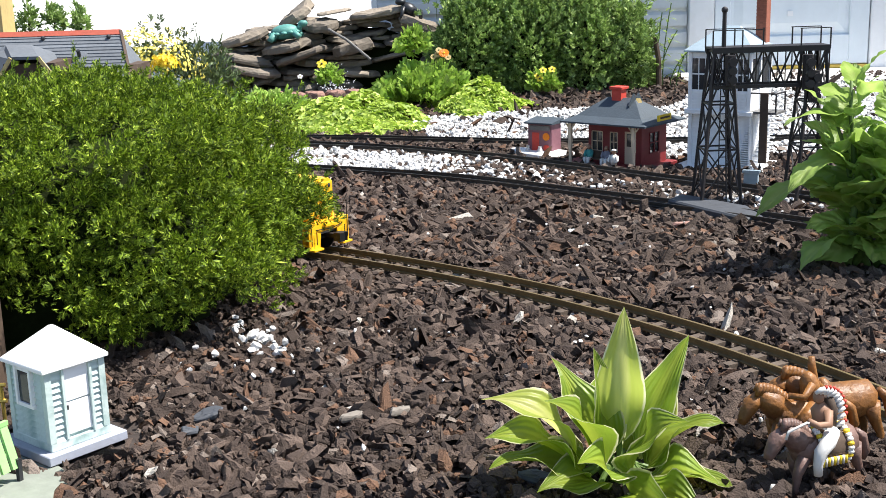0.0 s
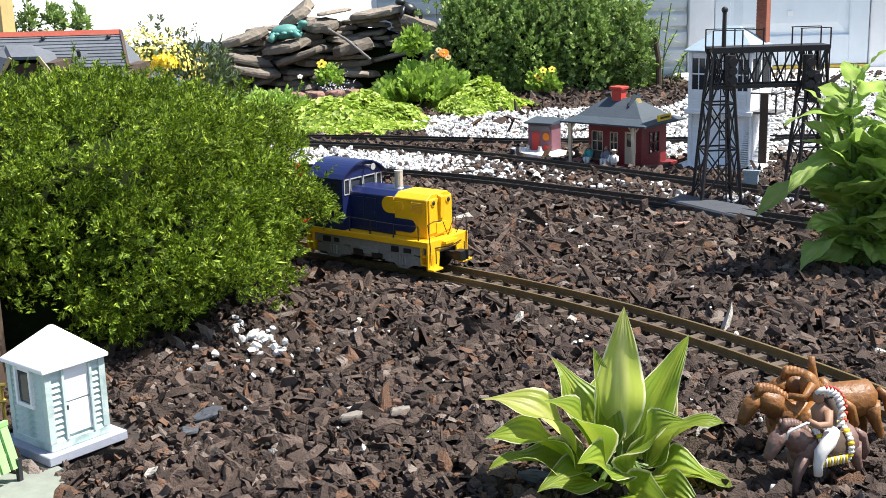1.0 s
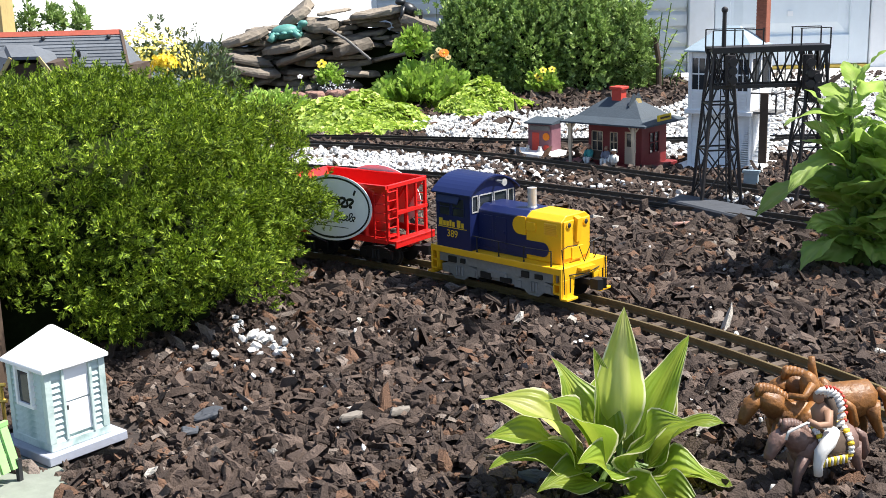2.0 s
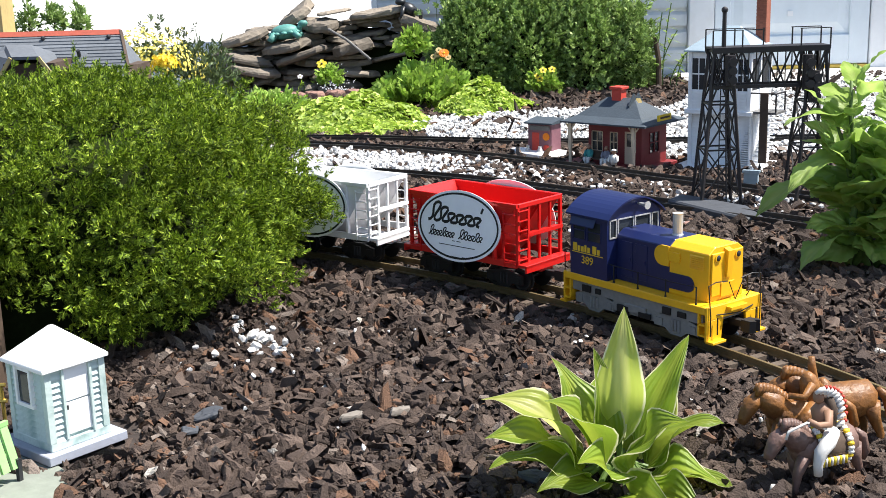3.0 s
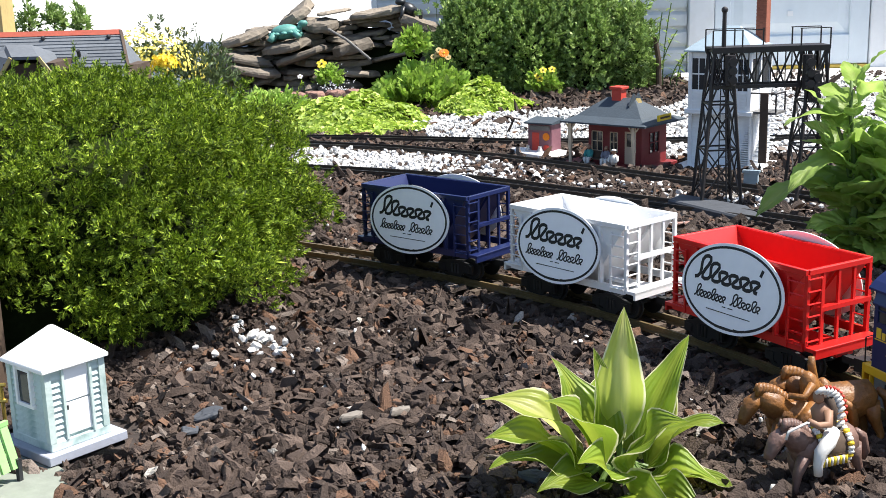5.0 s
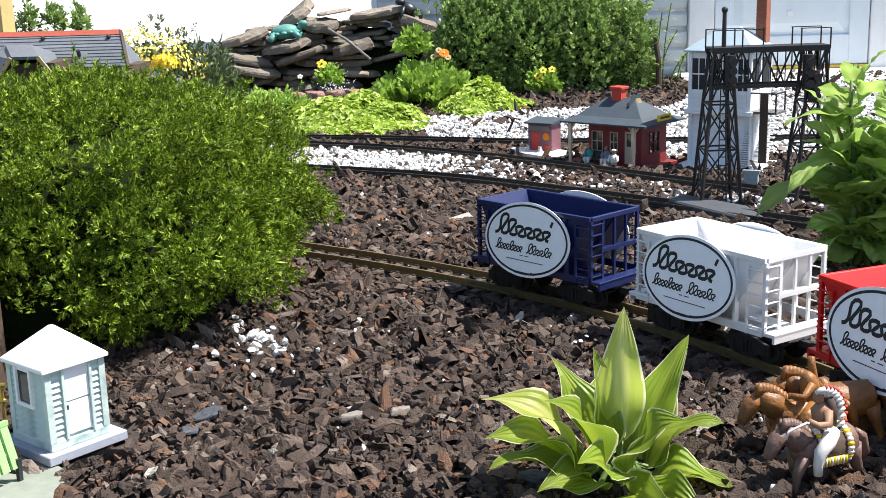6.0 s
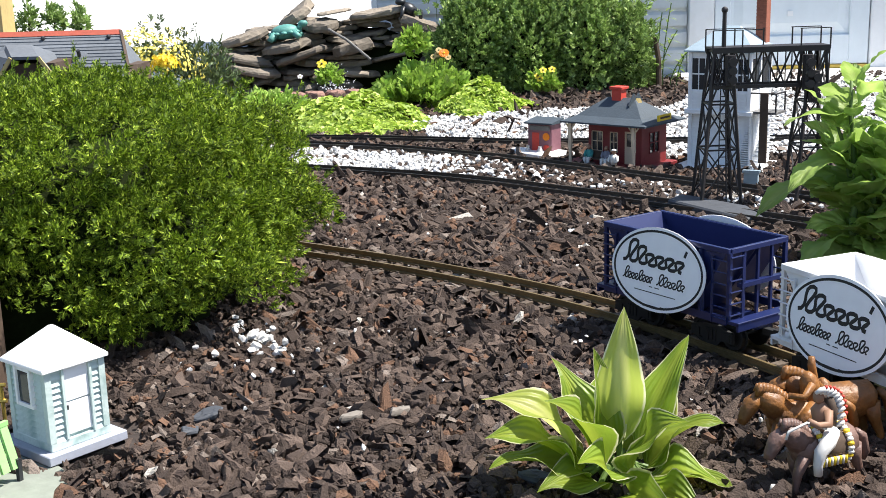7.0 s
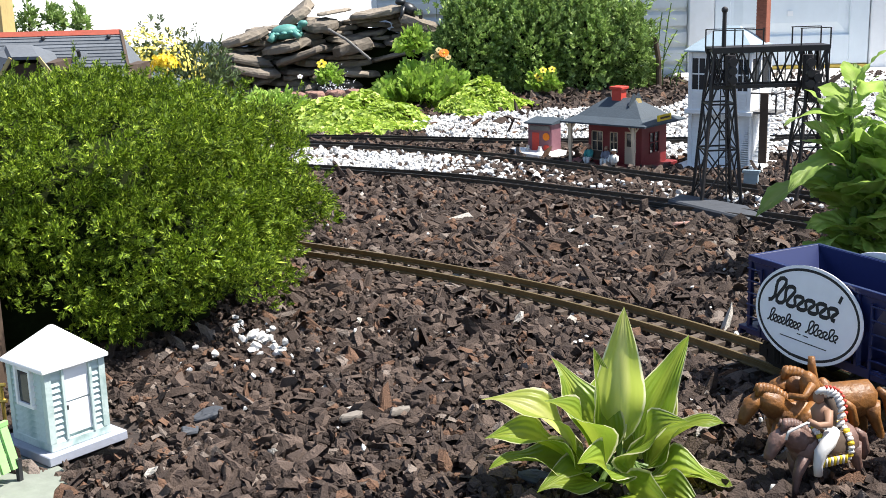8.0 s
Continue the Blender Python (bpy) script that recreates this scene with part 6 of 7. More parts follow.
    rz, cy = H + 0.052, (f0 + f1) / 2
    sag = lambda a, b, t2: a + (b - a) * t2
    rings = []
    for t2, z in ((0, H - 0.004), (0, H), (0.35, H + 0.012), (0.72, H + 0.036), (1.0, rz)):
        a0, a1, b0, b1 = sag(e0, -F + 0.035, t2), sag(e1, -0.050, t2), sag(f0, cy - 0.003, t2), sag(f1, cy + 0.003, t2)
        rings.append([(a0, b0, z), (a1, b0, z), (a1, b1, z), (a0, b1, z)])
    part("roof", Shape().loft(rings), SLATE, th, "slate blue hip roof")
    part("gablet", Shape().prism([(cy - 0.020, rz - 0.022), (cy, rz + 0.001), (cy + 0.020, rz - 0.022)], "x", -0.060, -0.036), TAN, th, "tan gablet in the roof")
    part("gablet_roof", Shape().beam((-0.048, cy - 0.023, rz - 0.024), (-0.048, cy, rz + 0.003), 0.030, 0.003, up=(1, 0, 0)).beam((-0.048, cy + 0.023, rz - 0.024), (-0.048, cy, rz + 0.003), 0.030, 0.003, up=(1, 0, 0)), SLATE, th)
    ch = part("chimney", Shape().box(-0.108, -0.082, cy - 0.013, cy + 0.013, rz - 0.02, rz + 0.020), CHIMRED, th, "red brick chimney", bevel=0.001)
    part("chimney_cap", Shape().box(-0.112, -0.078, cy - 0.017, cy + 0.017, rz + 0.020, rz + 0.027), CHIMRED, ch, bevel=0.001)
    sign = part("sign_board", Shape().box(-0.004, 0, 0.018, 0.078, H + 0.006, H + 0.020), PETALY, th, "yellow sign with dark strokes", m=pose(0.036, 0, 0, 0, 0, 0))
    part("lettering", Shape().box(0.0001, 0.0006, 0.026, 0.070, H + 0.011, H + 0.0155), BARNWALL, sign)
    part("bench", Shape().box(-0.150, -0.095, -0.018, -0.004, 0.020, 0.023).box(-0.150, -0.095, -0.005, -0.003, 0.023, 0.04).box(-0.148, -0.145, -0.016, -0.005, 0.008, 0.02).box(-0.100, -0.097, -0.016, -0.005, 0.008, 0.02), BARNWALL, th)
    figure("figurine", FIG[0], "small seated figurine in a teal coat on the bench", M @ pose(-0.136, -0.010, 0.002), True)
    figure("figurine", FIG[1], "small seated figurine in grey on the bench", M @ pose(-0.088, -0.010, 0.002), True)
    figure("figurine", FIG[2], "small figurine in a white shirt at the platform edge", M @ pose(-0.030, -0.070, 0.0), False)
    solo("parcel", Shape().box(-0.008, 0.008, -0.006, 0.006, 0, 0.013), GREY, "small grey parcel on the station platform", "box", m=M @ pose(-0.008, -0.056, 0.0), bevel=0.001)
    # kiosk beside the station
    K = pose(0.262, 3.135, ground_z(3.13), 0, 0, A + 6)
    kt = thing("platform_kiosk", "small faded rose kiosk with posters beside the station", "kiosk", m=K)
    part("wall", Shape().box(-0.035, 0.035, 0, 0.05, 0.004, 0.085), PINK, kt)
    part("roof", Shape().loft([[(-0.042, -0.012, 0.085), (0.042, -0.012, 0.085), (0.042, 0.055, 0.085), (-0.042, 0.055, 0.085)], [(-0.042, -0.012, 0.089), (0.042, -0.012, 0.089), (0.042, 0.055, 0.097), (-0.042, 0.055, 0.097)]]), SLATE, kt)
    part("door", Shape().box(-0.022, -0.002, -0.002, 0, 0.006, 0.062), CHIMRED, kt)
    part("poster", Shape().prism(ellipse(0.010, 0.010, 16, 0.019, 0.052), "y", -0.002, 0), PETALO, kt, "round orange poster")
    part("poster", Shape().prism(ellipse(0.009, 0.009, 16, 0.020, 0.022), "y", -0.002, 0), CHIMRED, kt, "round red poster")
    part("sign_board", Shape().box(-0.030, 0.030, -0.002, 0, 0.068, 0.080), GREY, kt)
    solo("milk_can", Shape().tube([(0, 0, 0), (0, 0, 0.014), (0, 0, 0.018), (0, 0, 0.023)], (0.007, 0.007, 0.004, 0.005), 10), CHROME, "small silver milk can on the platform", "can", m=K @ pose(-0.025, -0.02, 0.006))
    solo("milk_can", Shape().tube([(0, 0, 0), (0, 0, 0.014), (0, 0, 0.018), (0, 0, 0.023)], (0.007, 0.007, 0.004, 0.005), 10), CHROME, "small silver milk can on the platform", "can", m=K @ pose(0.010, -0.018, 0.006))
    solo("platform_slab", Shape().prism([(0.19, 3.20), (0.20, 3.13), (0.27, 3.04), (0.345, 3.02), (0.35, 3.10), (0.28, 3.20)], "z", ground_z(3.1) - 0.01, ground_z(3.1) + 0.013), WHITESLAB, "white stone slab under the kiosk", "slab", bevel=0.002)


build_station()


# ---- signal tower ----
def build_signal_tower():
    gz = ground_z(2.82)
    A = -36.0
    M = pose(0.573, 2.768, gz, 0, 0, A)      # near left corner; +x along the front, +y back
    th = thing("signal_tower", "white two-storey model signal tower with blue-grey roof", "model building", m=M)
    Wd, D, H = 0.150, 0.125, 0.272
    body = Shape().box(0.002, Wd - 0.002, 0.020, D - 0.002, 0.0, 0.132)
    part("wall", body, TOWERW, th)
    clap(th, "clapboard", Wd, 0.01, 0.132, pose(0, 0.019, 0), TOWERW, 18)
    clap(th, "clapboard", D, 0.01, 0.132, pose(Wd - 0.001, 0, 0, 0, 0, 90), TOWERW, 18)
    for x in (0, Wd):
        part("corner_board", Shape().box(x - 0.004, x + 0.004, 0.012, 0.020, 0, 0.131), TRIM, th)
    part("base_plate", Shape().box(-0.03, Wd + 0.05, -0.05, D + 0.03, -0.012, 0.010), WHITESLAB, th)
    part("belt_course", Shape().box(-0.006, Wd + 0.006, -0.006, D + 0.006, 0.132, 0.142), TRIM, th, bevel=0.001)
    up = Pieces()
    for x in (0, 0.040, 0.075, 0.110, Wd - 0.008):
        up.box(x, x + 0.008, 0, 0.008, 0.142, H)
    for y in (0.055, D - 0.008):
        up.box(0, 0.008, y, y + 0.008, 0.142, H).box(Wd - 0.008, Wd, y, y + 0.008, 0.142, H)
    up.box(0.008, Wd - 0.008, 0.001, 0.007, 0.142, 0.187).box(0.008, Wd - 0.008, 0.001, 0.007, 0.258, H)
    up.box(0.001, 0.007, 0.008, D - 0.008, 0.142, 0.187).box(0.001, 0.007, 0.008, D - 0.008, 0.258, H)
    up.box(Wd - 0.007, Wd - 0.001, 0.008, D - 0.008, 0.142, 0.187).box(Wd - 0.007, Wd - 0.001, 0.008, D - 0.008, 0.258, H)
    up.box(0.008, Wd - 0.008, D - 0.008, D, 0.142, H)
    up.put("upper_wall_panel", TOWERW, th)
    for a, b in ((0.008, 0.040), (0.048, 0.075), (0.083, 0.110), (0.118, Wd - 0.008)):
        w = part("window", Shape().box(a, b, 0.0035, 0.0045, 0.187, 0.258), GLASS, th)
        part("sash", Shape().box(a, b, 0.002, 0.0034, 0.221, 0.224).box((a + b) / 2 - 0.001, (a + b) / 2 + 0.001, 0.002, 0.0034, 0.187, 0.258), TRIM, w)
    for a, b in ((0.008, 0.055), (0.063, D - 0.008)):
        for x in (0.0035, Wd - 0.0045):
            part("window", Shape().box(x, x + 0.001, a, b, 0.187, 0.258), GLASS, th)
    o = 0.009
    part("roof", Shape().loft([[(-o, -o, H), (Wd + o, -o, H), (Wd + o, D + o, H), (-o, D + o, H)], [(-o, -o, H + 0.004), (Wd + o, -o, H + 0.004), (Wd + o, D + o, H + 0.004), (-o, D + o, H + 0.004)], [(0.055, D / 2 - 0.002, H + 0.056), (Wd - 0.055, D / 2 - 0.002, H + 0.056), (Wd - 0.055, D / 2 + 0.002, H + 0.056), (0.055, D / 2 + 0.002, H + 0.056)]]), TOWERROOF, th, "weathered blue-grey hip roof")
    ch = part("chimney", Shape().box(Wd - 0.030, Wd - 0.006, D - 0.030, D - 0.006, H, H + 0.125), BRICK, th, "red brick chimney")
    rng = random.Random(4)
    bm = Shape().box(0, 0.0075, -0.0012, 0, 0, 0.0032).mesh("brick", BRICK)
    for r in range(26):
        for k in range(3):
            part("brick", bm, None, ch, m=pose(Wd - 0.030 + k * 0.008 + (0.0 if r % 2 else 0.0006), D - 0.030, H + 0.02 + r * 0.0040))
    # outside stair with rails
    for k in range(14):
        part("stair_tread", Shape().box(Wd + 0.004, Wd + 0.034, -0.02 - 0.0 + k * 0.011, -0.008 + k * 0.011, 0.010 + k * 0.0095, 0.013 + k * 0.0095), TRIM, th)
    part("landing", Shape().box(Wd, Wd + 0.06, 0.0, 0.06, 0.138, 0.143), GREY, th)
    for x, y in ((Wd + 0.058, 0.002), (Wd + 0.058, 0.058), (Wd + 0.030, 0.002)):
        part("rail_post", Shape().box(x - 0.0015, x + 0.0015, y - 0.0015, y + 0.0015, 0.143, 0.184), IRON, th)
    part("hand_rail", Shape().beam((Wd, 0.002, 0.184), (Wd + 0.058, 0.002, 0.184), 0.003).beam((Wd + 0.058, 0.002, 0.184), (Wd + 0.058, 0.058, 0.184), 0.003), IRON, th)
    part("door", Shape().box(Wd + 0.026, Wd + 0.044, -0.010, -0.006, 0.03, 0.185), BARNWALL, th, "dark brown upright board")
    for k in range(22):
        part("stair_tread", Shape().box(0.149 - k * 0.0017, 0.150, 0.001, 0.014, 0.124 - k * 0.0052, 0.1262 - k * 0.0052), TRIM, th)
    for a, b in ((0.008, 0.040), (0.048, 0.075), (0.083, 0.110), (0.118, Wd - 0.008)):
        for k in range(5):
            part("panel_slat", Shape().box(a + 0.002, b - 0.002, -0.0010, 0.001, 0.149 + k * 0.0072, 0.1545 + k * 0.0072), TRIM, th)
    sg = thing("relay_box", "small pale blue relay box beside the track", "box", m=pose(0.618, 2.36, ground_z(2.36), 0, 0, -20))
    part("body", Shape().box(-0.014, 0.014, -0.010, 0.010, 0, 0.036), TOWERROOF, sg, bevel=0.001)
    part("lid", Shape().prism([(-0.013, 0.036), (0.013, 0.036), (0.013, 0.039), (-0.013, 0.042)], "x", -0.017, 0.017), TOWERROOF, sg)


build_signal_tower()


# ---- signal bridge ----
def build_signal_bridge():
    th = thing("signal_bridge", "black lattice steel signal bridge spanning the tracks", "signal bridge")
    zt, zb = 0.248, 0.186
    L, R = Vector((0.496, 2.13, 0)), Vector((0.664, 2.14, 0))
    ax = (R - L).normalized()
    nx = Vector((-ax.y, ax.x, 0))

    def tower(c, spread_a, spread_n, top_a, top_n):
        z0 = ground_z(c.y) - 0.005
        corner = lambda i, j, f: c + ax * (i * (spread_a + (top_a - spread_a) * f)) + nx * (j * (spread_n + (top_n - spread_n) * f)) + Vector((0, 0, z0 + (zt - z0) * f))
        for i in (-1, 1):
            for j in (-1, 1):
                part("tower_leg", Shape().beam(corner(i, j, 0), corner(i, j, 1), 0.0050), IRON, th)
                part("foot_plate", Shape().box(-0.009, 0.009, -0.009, 0.009, 0, 0.005), IRON, th, m=Matrix.Translation(corner(i, j, 0) + Vector((0, 0, 0.004))))
        lv = (0.10, 0.40, 0.68, 1.0)
        for (i0, j0, i1, j1) in ((-1, -1, 1, -1), (-1, 1, 1, 1), (-1, -1, -1, 1), (1, -1, 1, 1)):
            for a, b in zip(lv, lv[1:]):
                part("cross_brace", Shape().beam(corner(i0, j0, a), corner(i1, j1, b), 0.0026), IRON, th)
                part("cross_brace", Shape().beam(corner(i1, j1, a), corner(i0, j0, b), 0.0022), IRON, th)
                part("tie_bar", Shape().beam(corner(i0, j0, b), corner(i1, j1, b), 0.003), IRON, th)
        return corner

    cl = tower(L, 0.037, 0.032, 0.015, 0.019)
    tower(R, 0.034, 0.034, 0.014, 0.019)
    # ladder in the left tower
    lad = part("ladder", Shape().beam(cl(-0.2, -1, 0), cl(-0.2, -1, 1), 0.002).beam(cl(0.25, -1, 0), cl(0.25, -1, 1), 0.002), IRON, th)
    for k in range(18):
        f = 0.04 + k * 0.053
        part("rung", Shape().beam(cl(-0.2, -1, f), cl(0.25, -1, f), 0.0016), IRON, lad)
    a0, a1 = L - ax * 0.020, R + ax * 0.020
    for s in (-1, 1):
        for z, w in ((zt, 0.007), (zb, 0.006)):
            part("chord", Shape().beam(a0 + nx * s * 0.021 + Vector((0, 0, z)), a1 + nx * s * 0.021 + Vector((0, 0, z)), w), IRON, th)
        n = 8
        for k in range(n):
            p, q = a0.lerp(a1, k / n), a0.lerp(a1, (k + 1) / n)
            lo, hi = Vector((0, 0, zb)), Vector((0, 0, zt))
            part("web_bar", Shape().beam(p + nx * s * 0.021 + (lo if k % 2 else hi), q + nx * s * 0.021 + (hi if k % 2 else lo), 0.0027), IRON, th)
            part("web_post", Shape().beam(q + nx * s * 0.021 + lo, q + nx * s * 0.021 + hi, 0.0018), IRON, th)
    part("walkway", Shape().beam(a0 + Vector((0, 0, zt + 0.005)), a1 + Vector((0, 0, zt + 0.005)), 0.05, 0.003), IRON, th)
    for k in range(5):
        p = a0.lerp(a1, k / 4)
        for s in (-1, 1):
            if (k in (0, 1, 4, 3)) or s > 0:
                part("rail_post", Shape().beam(p + nx * s * 0.023 + Vector((0, 0, zt)), p + nx * s * 0.023 + Vector((0, 0, zt + 0.036)), 0.0022), IRON, th)
    for s in (-1, 1):
        for t0, t1 in ((0, 0.42), (0.74, 1.0)):
            part("hand_rail", Shape().beam(a0.lerp(a1, t0) + nx * s * 0.023 + Vector((0, 0, zt + 0.036)), a0.lerp(a1, t1) + nx * s * 0.023 + Vector((0, 0, zt + 0.036)), 0.0016), IRON, th)
    # signal heads hung on the near face and a finial post
    for f, z, h in ((0.14, zb + 0.030, 0.052), (0.80, zb + 0.022, 0.062), (0.86, zb - 0.002, 0.055)):
        p = a0.lerp(a1, f) - nx * 0.032 + Vector((0, 0, z))
        head = part("signal_head", Shape().tube([p + Vector((0, 0, -h / 2)), p + Vector((0, 0, h / 2))], 0.0095, 10), IRON, th)
        for k in (-1, 0, 1):
            q = p + Vector((0, 0, k * h * 0.3))
            part("lamp_hood", Shape().tube([q, q - nx * 0.018], (0.0062, 0.0075), 10), IRON, head)
    p = L + ax * 0.006 + Vector((0, 0, zt))
    part("finial_post", Shape().tube([p, p + Vector((0, 0, 0.066)), p + Vector((0, 0, 0.068))], (0.0042, 0.0036, 0.002), 8).ball(p + Vector((0, 0, 0.070)), 0.006, 10, 7), IRON, th)
    solo("slate_slab", Shape().prism([(0.405, 2.115), (0.44, 2.165), (0.53, 2.04), (0.535, 1.945), (0.50, 1.94), (0.45, 2.03)], "z", -0.045, -0.012), SLATESTONE, "flat blue-grey slate slab under the signal bridge", "stone", bevel=0.003)


build_signal_bridge()


# ---- near corner: shed, bench, figurines ----
def build_shed():
    M = pose(-0.353, 0.993, -0.0145, 0, 0, 50.0)   # front corner of the base; +x along the door side, +y along the other
    th = thing("model_shed", "tiny mint-white clapboard model shed with white roof", "model building", m=M)
    S = 0.083
    part("base", Shape().box(0, S, 0, S, 0, 0.009), SHEDB, th, bevel=0.0008)
    part("plinth", Shape().box(0.008, S - 0.012, 0.008, S - 0.012, 0.009, 0.017), SHEDW, th, bevel=0.0006)
    a, b, H = 0.011, S - 0.016, 0.086
    part("wall", Shape().box(a + 0.001, b - 0.001, a + 0.001, b - 0.001, 0.017, H), SHEDW, th)
    rows = 12
    h = (H - 0.017) / rows
    segs = (("x", a, 0.026), ("x", 0.054, b))
    for _, s0, s1 in segs:
        me = Shape().prism([(-0.0026, 0.0), (0.0008, 0.0), (0.0008, h), (-0.0004, h)], "x", 0, s1 - s0).mesh("clapboard", SHEDW)
        for k in range(rows):
            part("clapboard", me, None, th, m=pose(s0, a, 0.017 + k * h))
    me = Shape().prism([(-0.0026, 0.0), (0.0008, 0.0), (0.0008, h), (-0.0004, h)], "x", 0, b - a).mesh("clapboard", SHEDW)
    for k in range(rows):
        part("clapboard", me, None, th, m=pose(a, b, 0.017 + k * h, 0, 0, -90))
    for x, y in ((a, a), (b, a), (a, b)):
        part("corner_board", Shape().box(x - 0.0032, x + 0.0032, y - 0.0032, y + 0.0032, 0.017, H), SHEDW, th)
    d = part("door", Shape().box(0.027, 0.053, a - 0.0015, a + 0.001, 0.020, 0.050).box(0.027, 0.053, a - 0.0015, a + 0.001, 0.0515, H - 0.003), SHEDR, th, "white two-leaf door", bevel=0.0004)
    part("door_jamb", Shape().box(0.0245, 0.027, a - 0.004, a + 0.001, 0.017, H).box(0.053, 0.0555, a - 0.004, a + 0.001, 0.017, H), SHEDW, d)
    part("latch", Shape().box(0.028, 0.0295, a - 0.003, a - 0.001, 0.044, 0.048), DARKM, d)
    w = part("window", Shape().box(a - 0.0032, a, 0.030, 0.052, 0.050, 0.080), GLASS, th)
    part("window_frame", Shape().box(a - 0.0055, a, 0.028, 0.031, 0.047, 0.083).box(a - 0.0055, a, 0.051, 0.054, 0.047, 0.083).box(a - 0.005, a, 0.027, 0.055, 0.0465, 0.050).box(a - 0.004, a, 0.028, 0.054, 0.080, 0.083), SHEDR, w)
    o = -0.004
    c = S / 2 - 0.003
    part("roof", Shape().loft([[(-o, -o, H - 0.002), (S + o - 0.006, -o, H - 0.002), (S + o - 0.006, S + o - 0.006, H - 0.002), (-o, S + o - 0.006, H - 0.002)], [(-o, -o, H + 0.0015), (S + o - 0.006, -o, H + 0.0015), (S + o - 0.006, S + o - 0.006, H + 0.0015), (-o, S + o - 0.006, H + 0.0015)], [(c - 0.002, c - 0.002, H + 0.030), (c + 0.002, c - 0.002, H + 0.030), (c + 0.002, c + 0.002, H + 0.030), (c - 0.002, c + 0.002, H + 0.030)]]), SHEDR, th, "white hip roof", bevel=0.0006)
    # its neighbours
    solo("flagstone", Shape().prism([(-0.62, 0.80), (-0.305, 0.80), (-0.316, 0.93), (-0.322, 0.968), (-0.345, 1.0), (-0.40, 1.07), (-0.62, 1.08)], "z", -0.035, -0.0152), FLAG, "flat grey-green flagstone in the mulch", "paving", bevel=0.003)
    bt = thing("garden_bench", "light green slatted toy bench on the flagstone", "bench", m=pose(-0.385, 0.945, -0.015, 0, 0, 62))
    for k in range(6):
        part("back_slat", Shape().beam((-0.03 + 0.011 * k, 0, 0.012), (-0.03 + 0.011 * k, 0.012, 0.052), 0.008, 0.003), BENCH, bt)
    part("back_rail", Shape().beam((-0.034, 0.011, 0.051), (0.030, 0.011, 0.051), 0.004), BENCH, bt)
    for k in range(3):
        part("seat_slat", Shape().box(-0.034, 0.030, 0.016 + k * 0.010, 0.023 + k * 0.010, 0.018, 0.021), BENCH, bt)
    for x in (-0.032, 0.028):
        part("leg", Shape().box(x - 0.002, x + 0.002, 0.040, 0.044, 0, 0.018), DARKM, bt)
        part("leg", Shape().box(x - 0.002, x + 0.002, -0.002, 0.002, 0, 0.02), DARKM, bt)
    mh = thing("model_house", "brown model house wall with green corner trim", "model building", m=pose(-0.463, 1.13, -0.015))
    part("wall", Shape().box(-0.12, -0.004, 0, 0.09, 0, 0.165), BARNWALL, mh)
    for r in range(16):
        for k in range(4):
            part("brick", Shape().box(-0.12 + k * 0.029, -0.12 + k * 0.029 + 0.027, -0.002, 0, 0.004 + r * 0.0115, 0.0135 + r * 0.0115), BRICK, mh) if r < 14 else None
    part("corner_trim", Shape().box(-0.004, 0.002, -0.004, 0.004, 0, 0.165), STEM, mh, "green corner trim")
    rl = thing("brass_railing", "small brass railing beside the model house", "railing", m=pose(-0.44, 1.085, -0.015))
    for z in (0.030, 0.046):
        part("rail", Shape().tube([(-0.10, 0, z), (0.020, 0, z + 0.001)], 0.0022, 8), BRASS, rl)
    for x in (-0.09, -0.03, 0.016):
        part("post", Shape().tube([(x, 0, 0), (x, 0, 0.048)], 0.002, 8), BRASS, rl)


build_shed()


